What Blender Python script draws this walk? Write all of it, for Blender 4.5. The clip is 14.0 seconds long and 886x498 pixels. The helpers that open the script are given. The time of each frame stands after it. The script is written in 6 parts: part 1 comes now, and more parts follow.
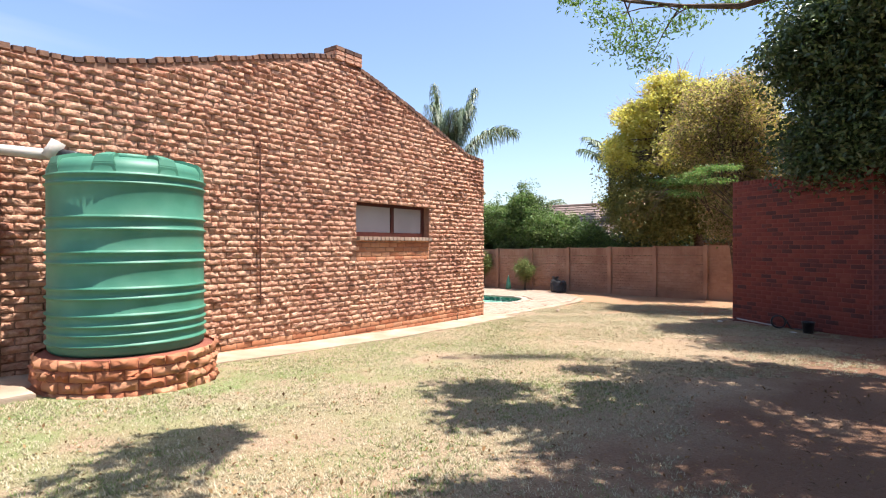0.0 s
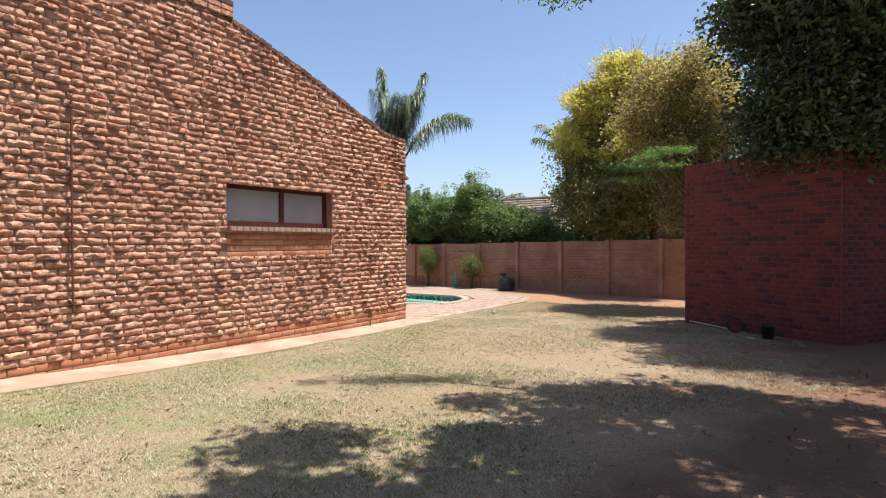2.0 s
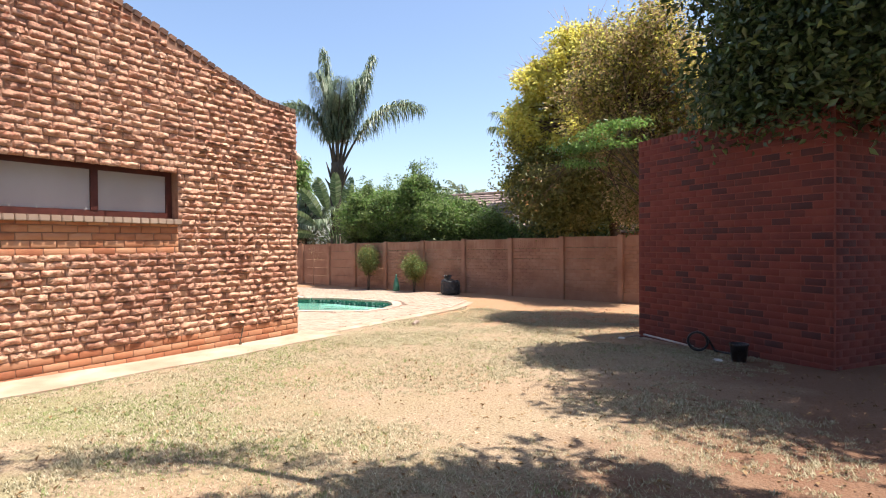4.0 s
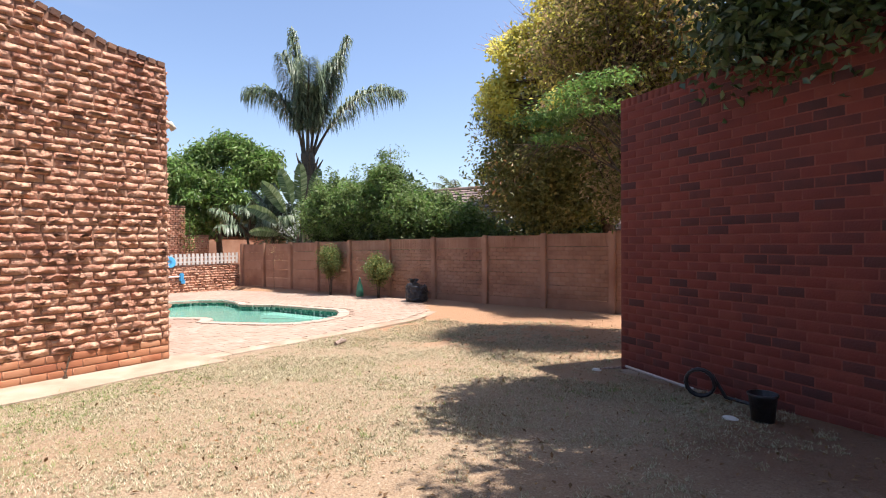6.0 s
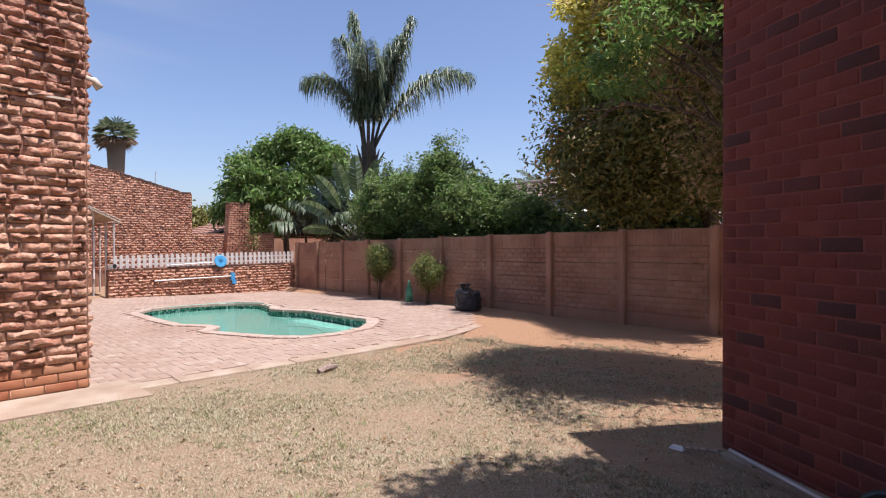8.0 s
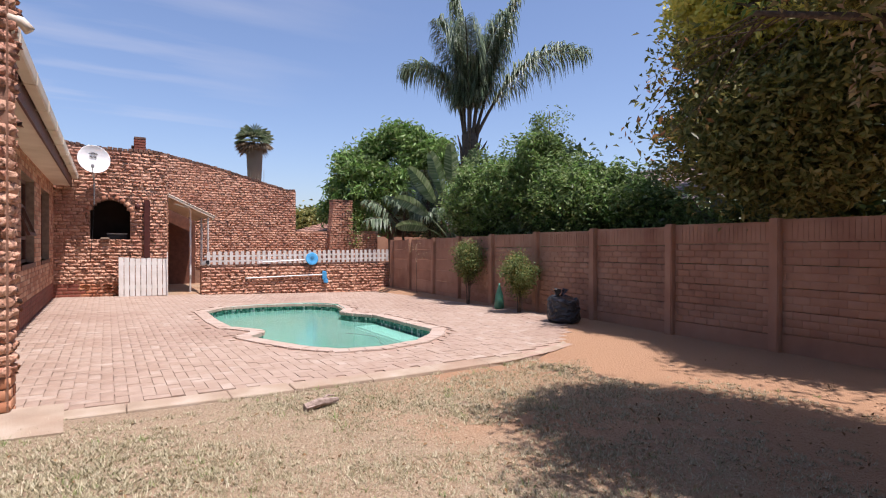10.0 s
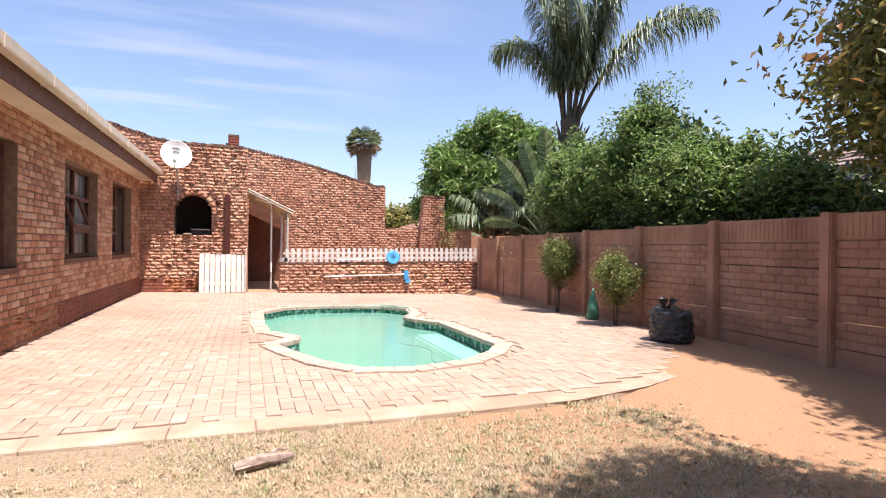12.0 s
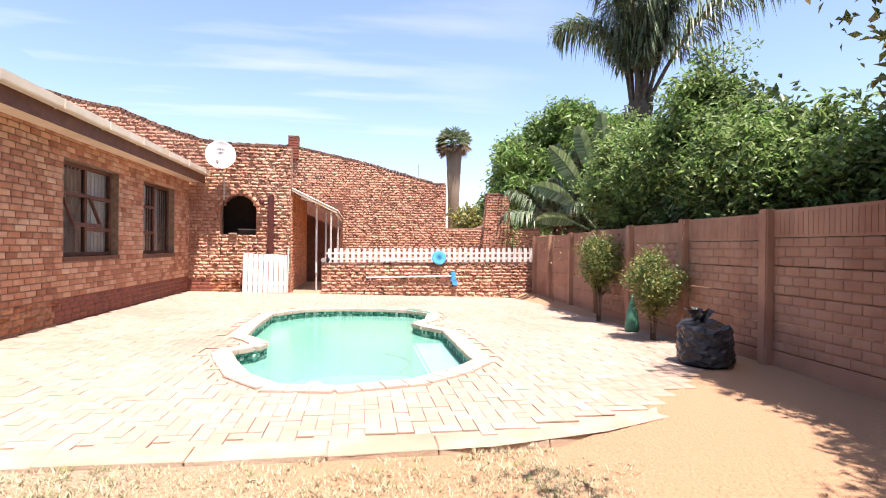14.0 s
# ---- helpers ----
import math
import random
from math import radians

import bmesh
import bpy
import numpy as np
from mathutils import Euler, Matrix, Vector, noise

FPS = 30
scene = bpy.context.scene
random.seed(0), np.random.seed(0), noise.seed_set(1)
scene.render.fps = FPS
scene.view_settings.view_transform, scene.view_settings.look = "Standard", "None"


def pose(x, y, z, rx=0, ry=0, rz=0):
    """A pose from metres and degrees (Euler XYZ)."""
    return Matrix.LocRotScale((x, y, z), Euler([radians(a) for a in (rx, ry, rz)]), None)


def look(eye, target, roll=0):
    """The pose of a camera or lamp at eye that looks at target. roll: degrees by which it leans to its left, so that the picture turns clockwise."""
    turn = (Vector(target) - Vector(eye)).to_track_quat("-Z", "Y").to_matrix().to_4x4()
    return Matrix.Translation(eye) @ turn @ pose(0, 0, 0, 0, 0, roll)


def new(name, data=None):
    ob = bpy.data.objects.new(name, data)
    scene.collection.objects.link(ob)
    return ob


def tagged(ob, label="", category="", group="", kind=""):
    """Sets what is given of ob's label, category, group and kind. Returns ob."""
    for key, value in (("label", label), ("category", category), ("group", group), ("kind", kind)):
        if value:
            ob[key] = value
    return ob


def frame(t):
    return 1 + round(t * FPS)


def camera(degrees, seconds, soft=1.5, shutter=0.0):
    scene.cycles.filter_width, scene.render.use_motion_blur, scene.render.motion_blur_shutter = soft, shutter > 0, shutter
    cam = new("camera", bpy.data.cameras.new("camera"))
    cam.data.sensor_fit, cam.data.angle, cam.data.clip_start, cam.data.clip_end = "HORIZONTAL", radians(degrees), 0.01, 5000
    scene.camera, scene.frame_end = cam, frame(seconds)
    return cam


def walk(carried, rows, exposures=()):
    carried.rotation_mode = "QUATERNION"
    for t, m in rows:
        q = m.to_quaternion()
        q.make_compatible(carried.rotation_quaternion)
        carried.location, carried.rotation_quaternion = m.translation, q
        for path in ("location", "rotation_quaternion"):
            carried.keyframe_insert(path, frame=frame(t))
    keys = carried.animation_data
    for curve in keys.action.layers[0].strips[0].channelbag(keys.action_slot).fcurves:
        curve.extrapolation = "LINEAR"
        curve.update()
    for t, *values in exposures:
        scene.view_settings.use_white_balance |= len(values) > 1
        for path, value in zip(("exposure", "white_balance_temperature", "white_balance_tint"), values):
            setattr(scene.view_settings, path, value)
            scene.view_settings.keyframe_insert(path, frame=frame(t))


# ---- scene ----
cam = camera(77.7, 14.0, soft=1.1)
METRES, EYE, TILT, LEAN, TURN = 15.36, 1.2, 0.0, 0.0, 39.2
ROWS = [
    (0.0, 0.0, 0.0, 0.0, -0.0, -0.4, 0.07),
    (0.5, 0.0155, 0.0207, -0.0019, -0.32, -0.57, 0.13),
    (1.0, 0.0334, 0.0496, -0.0015, -1.13, -0.7, 0.14),
    (1.5, 0.0547, 0.0797, -0.0028, -2.19, -0.74, 0.15),
    (2.0, 0.0756, 0.1105, -0.0053, -2.86, -0.73, 0.21),
    (2.5, 0.0995, 0.1431, -0.006, -3.95, -0.74, 0.25),
    (3.0, 0.1213, 0.1767, -0.007, -4.41, -0.71, 0.32),
    (3.5, 0.1447, 0.2106, -0.009, -4.62, -0.7, 0.36),
    (4.0, 0.168, 0.2466, -0.0113, -4.91, -0.69, 0.39),
    (6.5, 0.2735, 0.4248, -0.0164, -2.78, -0.59, 0.33),
    (7.0, 0.2895, 0.4619, -0.0179, -0.92, -0.56, 0.32),
    (7.5, 0.3034, 0.4963, -0.0181, 2.21, -0.55, 0.25),
    (8.0, 0.3162, 0.5317, -0.0191, 5.92, -0.52, 0.11),
    (10.5, 0.3501, 0.6963, -0.0273, 22.9, -0.38, -0.39),
    (11.0, 0.349, 0.7244, -0.0288, 26.53, -0.4, -0.56),
    (11.5, 0.3472, 0.7538, -0.0295, 29.26, -0.39, -0.62),
    (12.0, 0.349, 0.7827, -0.0305, 31.21, -0.35, -0.71),
    (12.5, 0.3551, 0.8121, -0.0313, 33.7, -0.3, -0.73),
    (13.0, 0.3653, 0.8424, -0.0323, 36.38, -0.29, -0.67),
    (13.5, 0.3776, 0.871, -0.0325, 39.41, -0.27, -0.65),
    (14.0, 0.3905, 0.8984, -0.0333, 42.25, -0.27, -0.66),
]
EXPO = [(0.0, 1.27, 6650, 13), (1.0, 1.08, 6650, 13), (2.0, 0.83, 6650, 13), (3.0, 0.93, 6750, 13), (4.0, 1.23, 6850, 13), (6.5, 0.96, 6550, 18), (7.0, 0.81, 6450, 20), (8.2, 0.61, 6350, 22), (10.5, 0.61, 6450, 22), (11.0, 0.81, 6650, 20), (12.0, 1.16, 6800, 20), (13.0, 1.36, 6800, 20), (14.0, 1.51, 6800, 20)]
walk(cam, [(t, pose(0, 0, EYE, TILT, LEAN, TURN) @ pose(METRES * x, METRES * y, METRES * z, 90 + pitch, roll, yaw)) for t, x, y, z, yaw, pitch, roll in ROWS], EXPO)

# ---- light ----
TO_SUN = Vector((0.30, 0.16, 1.0)).normalized()
world = bpy.data.worlds.new("sky")
scene.world = world
world.use_nodes = True
wn = world.node_tree
sky = wn.nodes.new("ShaderNodeTexSky")
sky.sky_type, sky.sun_disc = "NISHITA", False
sky.sun_elevation = math.asin(TO_SUN.z)
sky.sun_rotation = math.atan2(TO_SUN.x, TO_SUN.y)
sky.air_density, sky.dust_density, sky.ozone_density = 1.0, 1.3, 3.5
wn.nodes["Background"].inputs["Strength"].default_value = 0.108
wn.links.new(sky.outputs[0], wn.nodes["Background"].inputs["Color"])
sun = new("sun", bpy.data.lights.new("sun", "SUN"))
sun.data.energy, sun.data.angle, sun.data.color = 4.6, radians(0.55), (1.0, 0.975, 0.93)
sun.matrix_world = look(TO_SUN * 60, (0, 0, 0))


# ---- material helpers ----
def mat(name, cols, scale=6.0, rough=0.85, bump=0.3, bscale=60.0, vary=0.0, metal=0.0, stains=None, stain_scale=0.7, leaf=0.0, bdist=0.01, spec=0.3, green=False):
    """A surface with a base colour that wanders over cols with noise and, by vary, from piece to piece."""
    m = bpy.data.materials.new(name)
    m.use_nodes = True
    nt = m.node_tree
    N, L = nt.nodes, nt.links
    b = N["Principled BSDF"]
    b.inputs["Roughness"].default_value, b.inputs["Metallic"].default_value = rough, metal
    b.inputs["Specular IOR Level"].default_value = spec
    geo, info, tc = N.new("ShaderNodeNewGeometry"), N.new("ShaderNodeObjectInfo"), N.new("ShaderNodeNewGeometry")
    n1 = N.new("ShaderNodeTexNoise")
    n1.inputs["Scale"].default_value, n1.inputs["Detail"].default_value = scale, 6.0
    L.new(tc.outputs["Position"], n1.inputs["Vector"])
    add = N.new("ShaderNodeMath"); add.operation = "ADD"
    L.new(geo.outputs["Random Per Island"], add.inputs[0]); L.new(info.outputs["Random"], add.inputs[1])
    fr = N.new("ShaderNodeMath"); fr.operation = "FRACT"
    L.new(add.outputs[0], fr.inputs[0])
    mr = N.new("ShaderNodeMapRange")
    mr.inputs["From Min"].default_value, mr.inputs["From Max"].default_value = 0.28, 0.72
    L.new(n1.outputs["Fac"], mr.inputs["Value"])
    mixv = N.new("ShaderNodeMix"); mixv.data_type = "FLOAT"
    mixv.inputs["Factor"].default_value = vary
    L.new(mr.outputs["Result"], mixv.inputs["A"]); L.new(fr.outputs[0], mixv.inputs["B"])
    ramp = N.new("ShaderNodeValToRGB")
    e = ramp.color_ramp.elements
    while len(e) < len(cols):
        e.new(0.5)
    for i, c in enumerate(cols):
        e[i].position, e[i].color = (i / max(1, len(cols) - 1)) * 0.9 + 0.05, (*c, 1)
    L.new(mixv.outputs["Result"], ramp.inputs["Fac"])
    out = ramp.outputs["Color"]
    if stains:
        n2 = N.new("ShaderNodeTexNoise")
        n2.inputs["Scale"].default_value, n2.inputs["Detail"].default_value = stain_scale, 5.0
        L.new(tc.outputs["Position"], n2.inputs["Vector"])
        r2 = N.new("ShaderNodeMapRange")
        r2.inputs["From Min"].default_value, r2.inputs["From Max"].default_value = 0.48, 0.68
        L.new(n2.outputs["Fac"], r2.inputs["Value"])
        mx = N.new("ShaderNodeMix"); mx.data_type = "RGBA"
        mul = N.new("ShaderNodeMath"); mul.operation = "MULTIPLY"; mul.inputs[1].default_value = stains[3]
        L.new(r2.outputs["Result"], mul.inputs[0]); L.new(mul.outputs[0], mx.inputs["Factor"])
        L.new(out, mx.inputs["A"]); mx.inputs["B"].default_value = (*stains[:3], 1)
        out = mx.outputs["Result"]
    if green:
        # living grass in patches on the tank's side of the lawn
        sep, n4 = N.new("ShaderNodeSeparateXYZ"), N.new("ShaderNodeTexNoise")
        L.new(tc.outputs["Position"], sep.inputs[0]); L.new(tc.outputs["Position"], n4.inputs["Vector"])
        n4.inputs["Scale"].default_value, n4.inputs["Detail"].default_value = 1.6, 8.0
        gx, gy_, gn = N.new("ShaderNodeMapRange"), N.new("ShaderNodeMapRange"), N.new("ShaderNodeMapRange")
        for nd, a, c in ((gx, -1.5, -5.0), (gy_, 10.0, 3.0), (gn, 0.40, 0.62)):
            nd.inputs["From Min"].default_value, nd.inputs["From Max"].default_value = a, c
        L.new(sep.outputs[0], gx.inputs["Value"]); L.new(sep.outputs[1], gy_.inputs["Value"]); L.new(n4.outputs["Fac"], gn.inputs["Value"])
        p1, p2, p3 = (N.new("ShaderNodeMath") for _ in range(3))
        for nd in (p1, p2, p3):
            nd.operation = "MULTIPLY"
        L.new(gx.outputs[0], p1.inputs[0]); L.new(gy_.outputs[0], p1.inputs[1]); L.new(p1.outputs[0], p2.inputs[0]); L.new(gn.outputs[0], p2.inputs[1])
        L.new(p2.outputs[0], p3.inputs[0]); p3.inputs[1].default_value = 0.95
        mg = N.new("ShaderNodeMix"); mg.data_type = "RGBA"
        L.new(p3.outputs[0], mg.inputs["Factor"]); L.new(out, mg.inputs["A"]); mg.inputs["B"].default_value = (0.18, 0.225, 0.085, 1)
        out = mg.outputs["Result"]
        # bare red-brown earth under trees, darkened for their shade; sandy earth near the fence
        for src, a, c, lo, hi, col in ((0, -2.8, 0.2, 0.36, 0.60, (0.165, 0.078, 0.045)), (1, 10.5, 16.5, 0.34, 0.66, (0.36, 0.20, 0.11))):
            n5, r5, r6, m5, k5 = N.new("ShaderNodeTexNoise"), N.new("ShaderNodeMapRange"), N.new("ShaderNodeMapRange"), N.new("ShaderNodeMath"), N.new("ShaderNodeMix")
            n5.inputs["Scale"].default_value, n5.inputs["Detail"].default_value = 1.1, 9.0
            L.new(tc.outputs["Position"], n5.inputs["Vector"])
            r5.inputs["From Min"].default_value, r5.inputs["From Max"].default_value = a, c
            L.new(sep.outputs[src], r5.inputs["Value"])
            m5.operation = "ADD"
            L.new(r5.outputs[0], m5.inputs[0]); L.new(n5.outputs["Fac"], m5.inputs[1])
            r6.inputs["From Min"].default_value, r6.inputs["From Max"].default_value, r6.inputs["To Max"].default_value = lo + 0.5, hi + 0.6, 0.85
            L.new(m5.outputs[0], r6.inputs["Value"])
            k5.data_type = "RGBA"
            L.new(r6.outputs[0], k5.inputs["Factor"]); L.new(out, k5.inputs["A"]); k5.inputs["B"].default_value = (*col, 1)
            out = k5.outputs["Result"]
    L.new(out, b.inputs["Base Color"])
    if bump:
        n3 = N.new("ShaderNodeTexNoise")
        n3.inputs["Scale"].default_value, n3.inputs["Detail"].default_value = bscale, 4.0
        L.new(tc.outputs["Position"], n3.inputs["Vector"])
        bp = N.new("ShaderNodeBump")
        bp.inputs["Strength"].default_value, bp.inputs["Distance"].default_value = bump, bdist
        L.new(n3.outputs["Fac"], bp.inputs["Height"]); L.new(bp.outputs[0], b.inputs["Normal"])
    if leaf:
        tr = N.new("ShaderNodeBsdfTranslucent")
        L.new(out, tr.inputs["Color"])
        ms = N.new("ShaderNodeMixShader"); ms.inputs[0].default_value = leaf
        L.new(b.outputs[0], ms.inputs[1]); L.new(tr.outputs[0], ms.inputs[2])
        L.new(ms.outputs[0], N["Material Output"].inputs["Surface"])
    return m


ROCK = mat("rock_face_brick", [(0.34, 0.135, 0.082), (0.50, 0.26, 0.165), (0.60, 0.355, 0.24), (0.42, 0.19, 0.118), (0.65, 0.43, 0.305)], 14, 0.9, 0.9, 38, 0.55, stains=(0.27, 0.11, 0.075, 0.55), stain_scale=0.8, bdist=0.02)
SMOOTH = mat("smooth_brick", [(0.32, 0.11, 0.055), (0.44, 0.18, 0.09), (0.50, 0.25, 0.14), (0.37, 0.13, 0.065)], 5, 0.85, 0.35, 120, 0.75, stains=(0.17, 0.06, 0.04, 0.5))
PLINTHBR = mat("dark_plinth_brick", [(0.17, 0.05, 0.035), (0.25, 0.08, 0.05), (0.20, 0.062, 0.042)], 5, 0.85, 0.35, 110, 0.7, stains=(0.11, 0.045, 0.035, 0.5))
FACEBR = mat("face_brick", [(0.27, 0.10, 0.055), (0.48, 0.21, 0.115), (0.60, 0.34, 0.21), (0.36, 0.14, 0.075), (0.68, 0.44, 0.29)], 5, 0.85, 0.35, 110, 0.8, stains=(0.25, 0.09, 0.05, 0.35))
DARKBR = mat("weathered_cap_brick", [(0.06, 0.04, 0.035), (0.16, 0.085, 0.06), (0.30, 0.17, 0.11)], 7, 0.95, 0.6, 60, 0.6)
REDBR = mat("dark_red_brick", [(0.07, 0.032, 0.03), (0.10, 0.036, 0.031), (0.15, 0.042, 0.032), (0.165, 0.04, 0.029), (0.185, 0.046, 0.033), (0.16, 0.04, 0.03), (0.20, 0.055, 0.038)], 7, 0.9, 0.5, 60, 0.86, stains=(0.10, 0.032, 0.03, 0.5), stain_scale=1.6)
MORTAR = mat("mortar", [(0.22, 0.115, 0.075), (0.32, 0.18, 0.12)], 12, 0.95, 0.5, 90)
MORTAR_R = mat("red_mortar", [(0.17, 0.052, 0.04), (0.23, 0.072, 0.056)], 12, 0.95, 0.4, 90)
MORTAR_L = mat("pale_mortar", [(0.19, 0.12, 0.08), (0.29, 0.19, 0.13)], 12, 0.95, 0.5, 90)
CONC = mat("concrete", [(0.30, 0.225, 0.16), (0.37, 0.29, 0.21), (0.42, 0.34, 0.26)], 3, 0.95, 0.6, 70, stains=(0.27, 0.165, 0.105, 0.65), stain_scale=1.3)
PRECAST = mat("precast_concrete", [(0.305, 0.157, 0.097), (0.37, 0.203, 0.13), (0.42, 0.25, 0.167)], 2.5, 0.95, 0.5, 80, 0.35, stains=(0.16, 0.07, 0.045, 0.5), stain_scale=1.1)
PAVER = mat("clay_paver", [(0.29, 0.205, 0.15), (0.37, 0.275, 0.21), (0.32, 0.228, 0.168), (0.42, 0.335, 0.265)], 4, 0.9, 0.4, 90, 0.65, stains=(0.25, 0.155, 0.11, 0.5), stain_scale=0.6)
SAND = mat("joint_sand", [(0.31, 0.205, 0.15), (0.40, 0.285, 0.215)], 9, 1.0, 0.4, 90)
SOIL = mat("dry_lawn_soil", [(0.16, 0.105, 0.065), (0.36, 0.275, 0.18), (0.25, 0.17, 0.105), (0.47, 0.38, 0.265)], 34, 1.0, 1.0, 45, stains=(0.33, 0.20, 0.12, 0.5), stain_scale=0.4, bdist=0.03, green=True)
BLADE = mat("dry_grass_blades", [(0.15, 0.125, 0.06), (0.35, 0.30, 0.185), (0.55, 0.49, 0.34), (0.26, 0.23, 0.115), (0.61, 0.55, 0.40)], 1.0, 0.8, 0, vary=0.85, leaf=0.2)
BLADE_G = mat("green_grass_blades", [(0.11, 0.17, 0.045), (0.20, 0.26, 0.085), (0.33, 0.33, 0.15)], 1.0, 0.8, 0, vary=0.7, leaf=0.25)
TANK = mat("green_polyethylene", [(0.035, 0.165, 0.10), (0.045, 0.19, 0.12), (0.06, 0.22, 0.145)], 3, 0.52, 0.08, 200, stains=(0.10, 0.25, 0.16, 0.35), stain_scale=2.0, spec=0.5)
WHITE = mat("white_paint", [(0.56, 0.52, 0.46), (0.66, 0.63, 0.58)], 5, 0.6, 0.15, 60, stains=(0.55, 0.48, 0.40, 0.3))
PVC = mat("white_plastic", [(0.74, 0.72, 0.68), (0.80, 0.79, 0.76)], 4, 0.4, 0.05, 60)
OLDPIPE = mat("weathered_plastic_pipe", [(0.42, 0.37, 0.33), (0.55, 0.50, 0.45)], 8, 0.6, 0.15, 60, stains=(0.30, 0.24, 0.20, 0.5), stain_scale=3.0)
CREAM = mat("cream_paint", [(0.66, 0.55, 0.42), (0.76, 0.66, 0.53)], 3, 0.6, 0.15, 50, stains=(0.45, 0.34, 0.23, 0.4))
BROWN = mat("brown_painted_wood", [(0.10, 0.04, 0.025), (0.16, 0.065, 0.04)], 8, 0.6, 0.25, 80)
DARKWOOD = mat("dark_red_stained_frame", [(0.055, 0.016, 0.012), (0.09, 0.025, 0.018)], 8, 0.5, 0.2, 80)
BLACK = mat("black_plastic", [(0.012, 0.012, 0.013), (0.03, 0.03, 0.032)], 6, 0.33, 0.6, 16, spec=0.45, bdist=0.03)
# near-black colour that stands in for shade inside rooms and alcove
SHADE = mat("painted_interior_shade", [(0.03, 0.022, 0.018), (0.05, 0.036, 0.03)], 4, 0.95, 0)
CURTAIN = mat("pale_curtain", [(0.66, 0.63, 0.60), (0.78, 0.76, 0.74)], 9, 0.9, 0.2, 60)
BLUE = mat("blue_plastic", [(0.05, 0.28, 0.55), (0.09, 0.40, 0.68)], 7, 0.45, 0.1, 60)
STEEL = mat("galvanised_metal", [(0.40, 0.38, 0.35), (0.55, 0.53, 0.50)], 8, 0.45, 0.15, 60, metal=0.6)
BARK = mat("bark", [(0.07, 0.045, 0.03), (0.16, 0.11, 0.075)], 14, 0.95, 0.9, 40, bdist=0.03)
L_DRY = mat("dry_palm_leaves", [(0.14, 0.11, 0.075), (0.24, 0.20, 0.145), (0.19, 0.145, 0.10)], 1, 0.8, 0, vary=0.8, leaf=0.2)
PALMBARK = mat("palm_trunk", [(0.04, 0.033, 0.025), (0.09, 0.075, 0.055), (0.065, 0.06, 0.04)], 9, 0.9, 0.8, 25, bdist=0.03)
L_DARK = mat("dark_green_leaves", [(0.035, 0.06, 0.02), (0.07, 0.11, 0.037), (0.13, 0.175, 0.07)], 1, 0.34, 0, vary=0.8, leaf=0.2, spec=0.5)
L_GREEN = mat("green_leaves", [(0.075, 0.12, 0.035), (0.165, 0.24, 0.075), (0.28, 0.36, 0.14)], 1, 0.38, 0, vary=0.85, leaf=0.45, spec=0.35)
L_BRIGHT = mat("bright_green_leaves", [(0.09, 0.19, 0.04), (0.17, 0.30, 0.07), (0.26, 0.38, 0.12)], 1, 0.4, 0, vary=0.75, leaf=0.4)
L_YELLOW = mat("yellow_leaves", [(0.56, 0.50, 0.09), (0.68, 0.62, 0.14), (0.74, 0.69, 0.24)], 1, 0.55, 0, vary=0.75, leaf=0.45)
L_GOLD = mat("golden_brown_leaves", [(0.30, 0.18, 0.10), (0.46, 0.33, 0.17), (0.56, 0.44, 0.22), (0.42, 0.26, 0.15)], 1, 0.6, 0, vary=0.8, leaf=0.35)
L_OLIVE = mat("olive_leaves", [(0.11, 0.13, 0.035), (0.21, 0.21, 0.06), (0.32, 0.27, 0.09)], 1, 0.55, 0, vary=0.8, leaf=0.35)
L_RUST = mat("rust_tinted_leaves", [(0.06, 0.08, 0.025), (0.13, 0.13, 0.04), (0.30, 0.13, 0.055), (0.10, 0.10, 0.035)], 1, 0.45, 0, vary=0.9, leaf=0.35)
L_PALM = mat("palm_leaflets", [(0.06, 0.095, 0.05), (0.13, 0.18, 0.10), (0.26, 0.31, 0.20)], 1, 0.4, 0, vary=0.75, leaf=0.25)
L_STREL = mat("pale_broad_fronds", [(0.07, 0.12, 0.045), (0.13, 0.19, 0.08), (0.24, 0.30, 0.16)], 1, 0.3, 0, vary=0.8, leaf=0.35)
ROOF = mat("grey_brown_roof_tile", [(0.13, 0.095, 0.085), (0.20, 0.145, 0.125), (0.26, 0.19, 0.16)], 5, 0.85, 0.3, 60, 0.6)
ROOF_R = mat("terracotta_roof_tile", [(0.24, 0.12, 0.085), (0.34, 0.19, 0.13), (0.30, 0.16, 0.11)], 5, 0.85, 0.3, 60, 0.6)
PLASTER = mat("pool_plaster", [(0.34, 0.60, 0.51), (0.42, 0.66, 0.57)], 1.2, 0.8, 0.1, 30, stains=(0.36, 0.62, 0.48, 0.6), stain_scale=0.6)
STEPW = mat("white_pool_step", [(0.74, 0.84, 0.84), (0.82, 0.89, 0.89)], 2, 0.7, 0.1, 30)
TILE = mat("pool_band_tile", [(0.02, 0.13, 0.10), (0.05, 0.24, 0.17), (0.09, 0.30, 0.22), (0.50, 0.62, 0.56)], 3, 0.25, 0, vary=0.95, spec=0.5)
COPE = mat("pool_coping", [(0.37, 0.275, 0.21), (0.40, 0.305, 0.24), (0.43, 0.34, 0.275)], 4, 0.9, 0.4, 80, 0.5)
TWIG = mat("pinkish_bare_twigs", [(0.34, 0.21, 0.17), (0.46, 0.31, 0.25)], 9, 0.9, 0)
DEADWOOD = mat("weathered_wood", [(0.20, 0.14, 0.11), (0.40, 0.31, 0.26)], 25, 0.95, 0.8, 60)
LITTER = mat("dead_leaf_litter", [(0.10, 0.055, 0.025), (0.22, 0.12, 0.05), (0.30, 0.20, 0.10)], 3, 0.9, 0, vary=0.9)


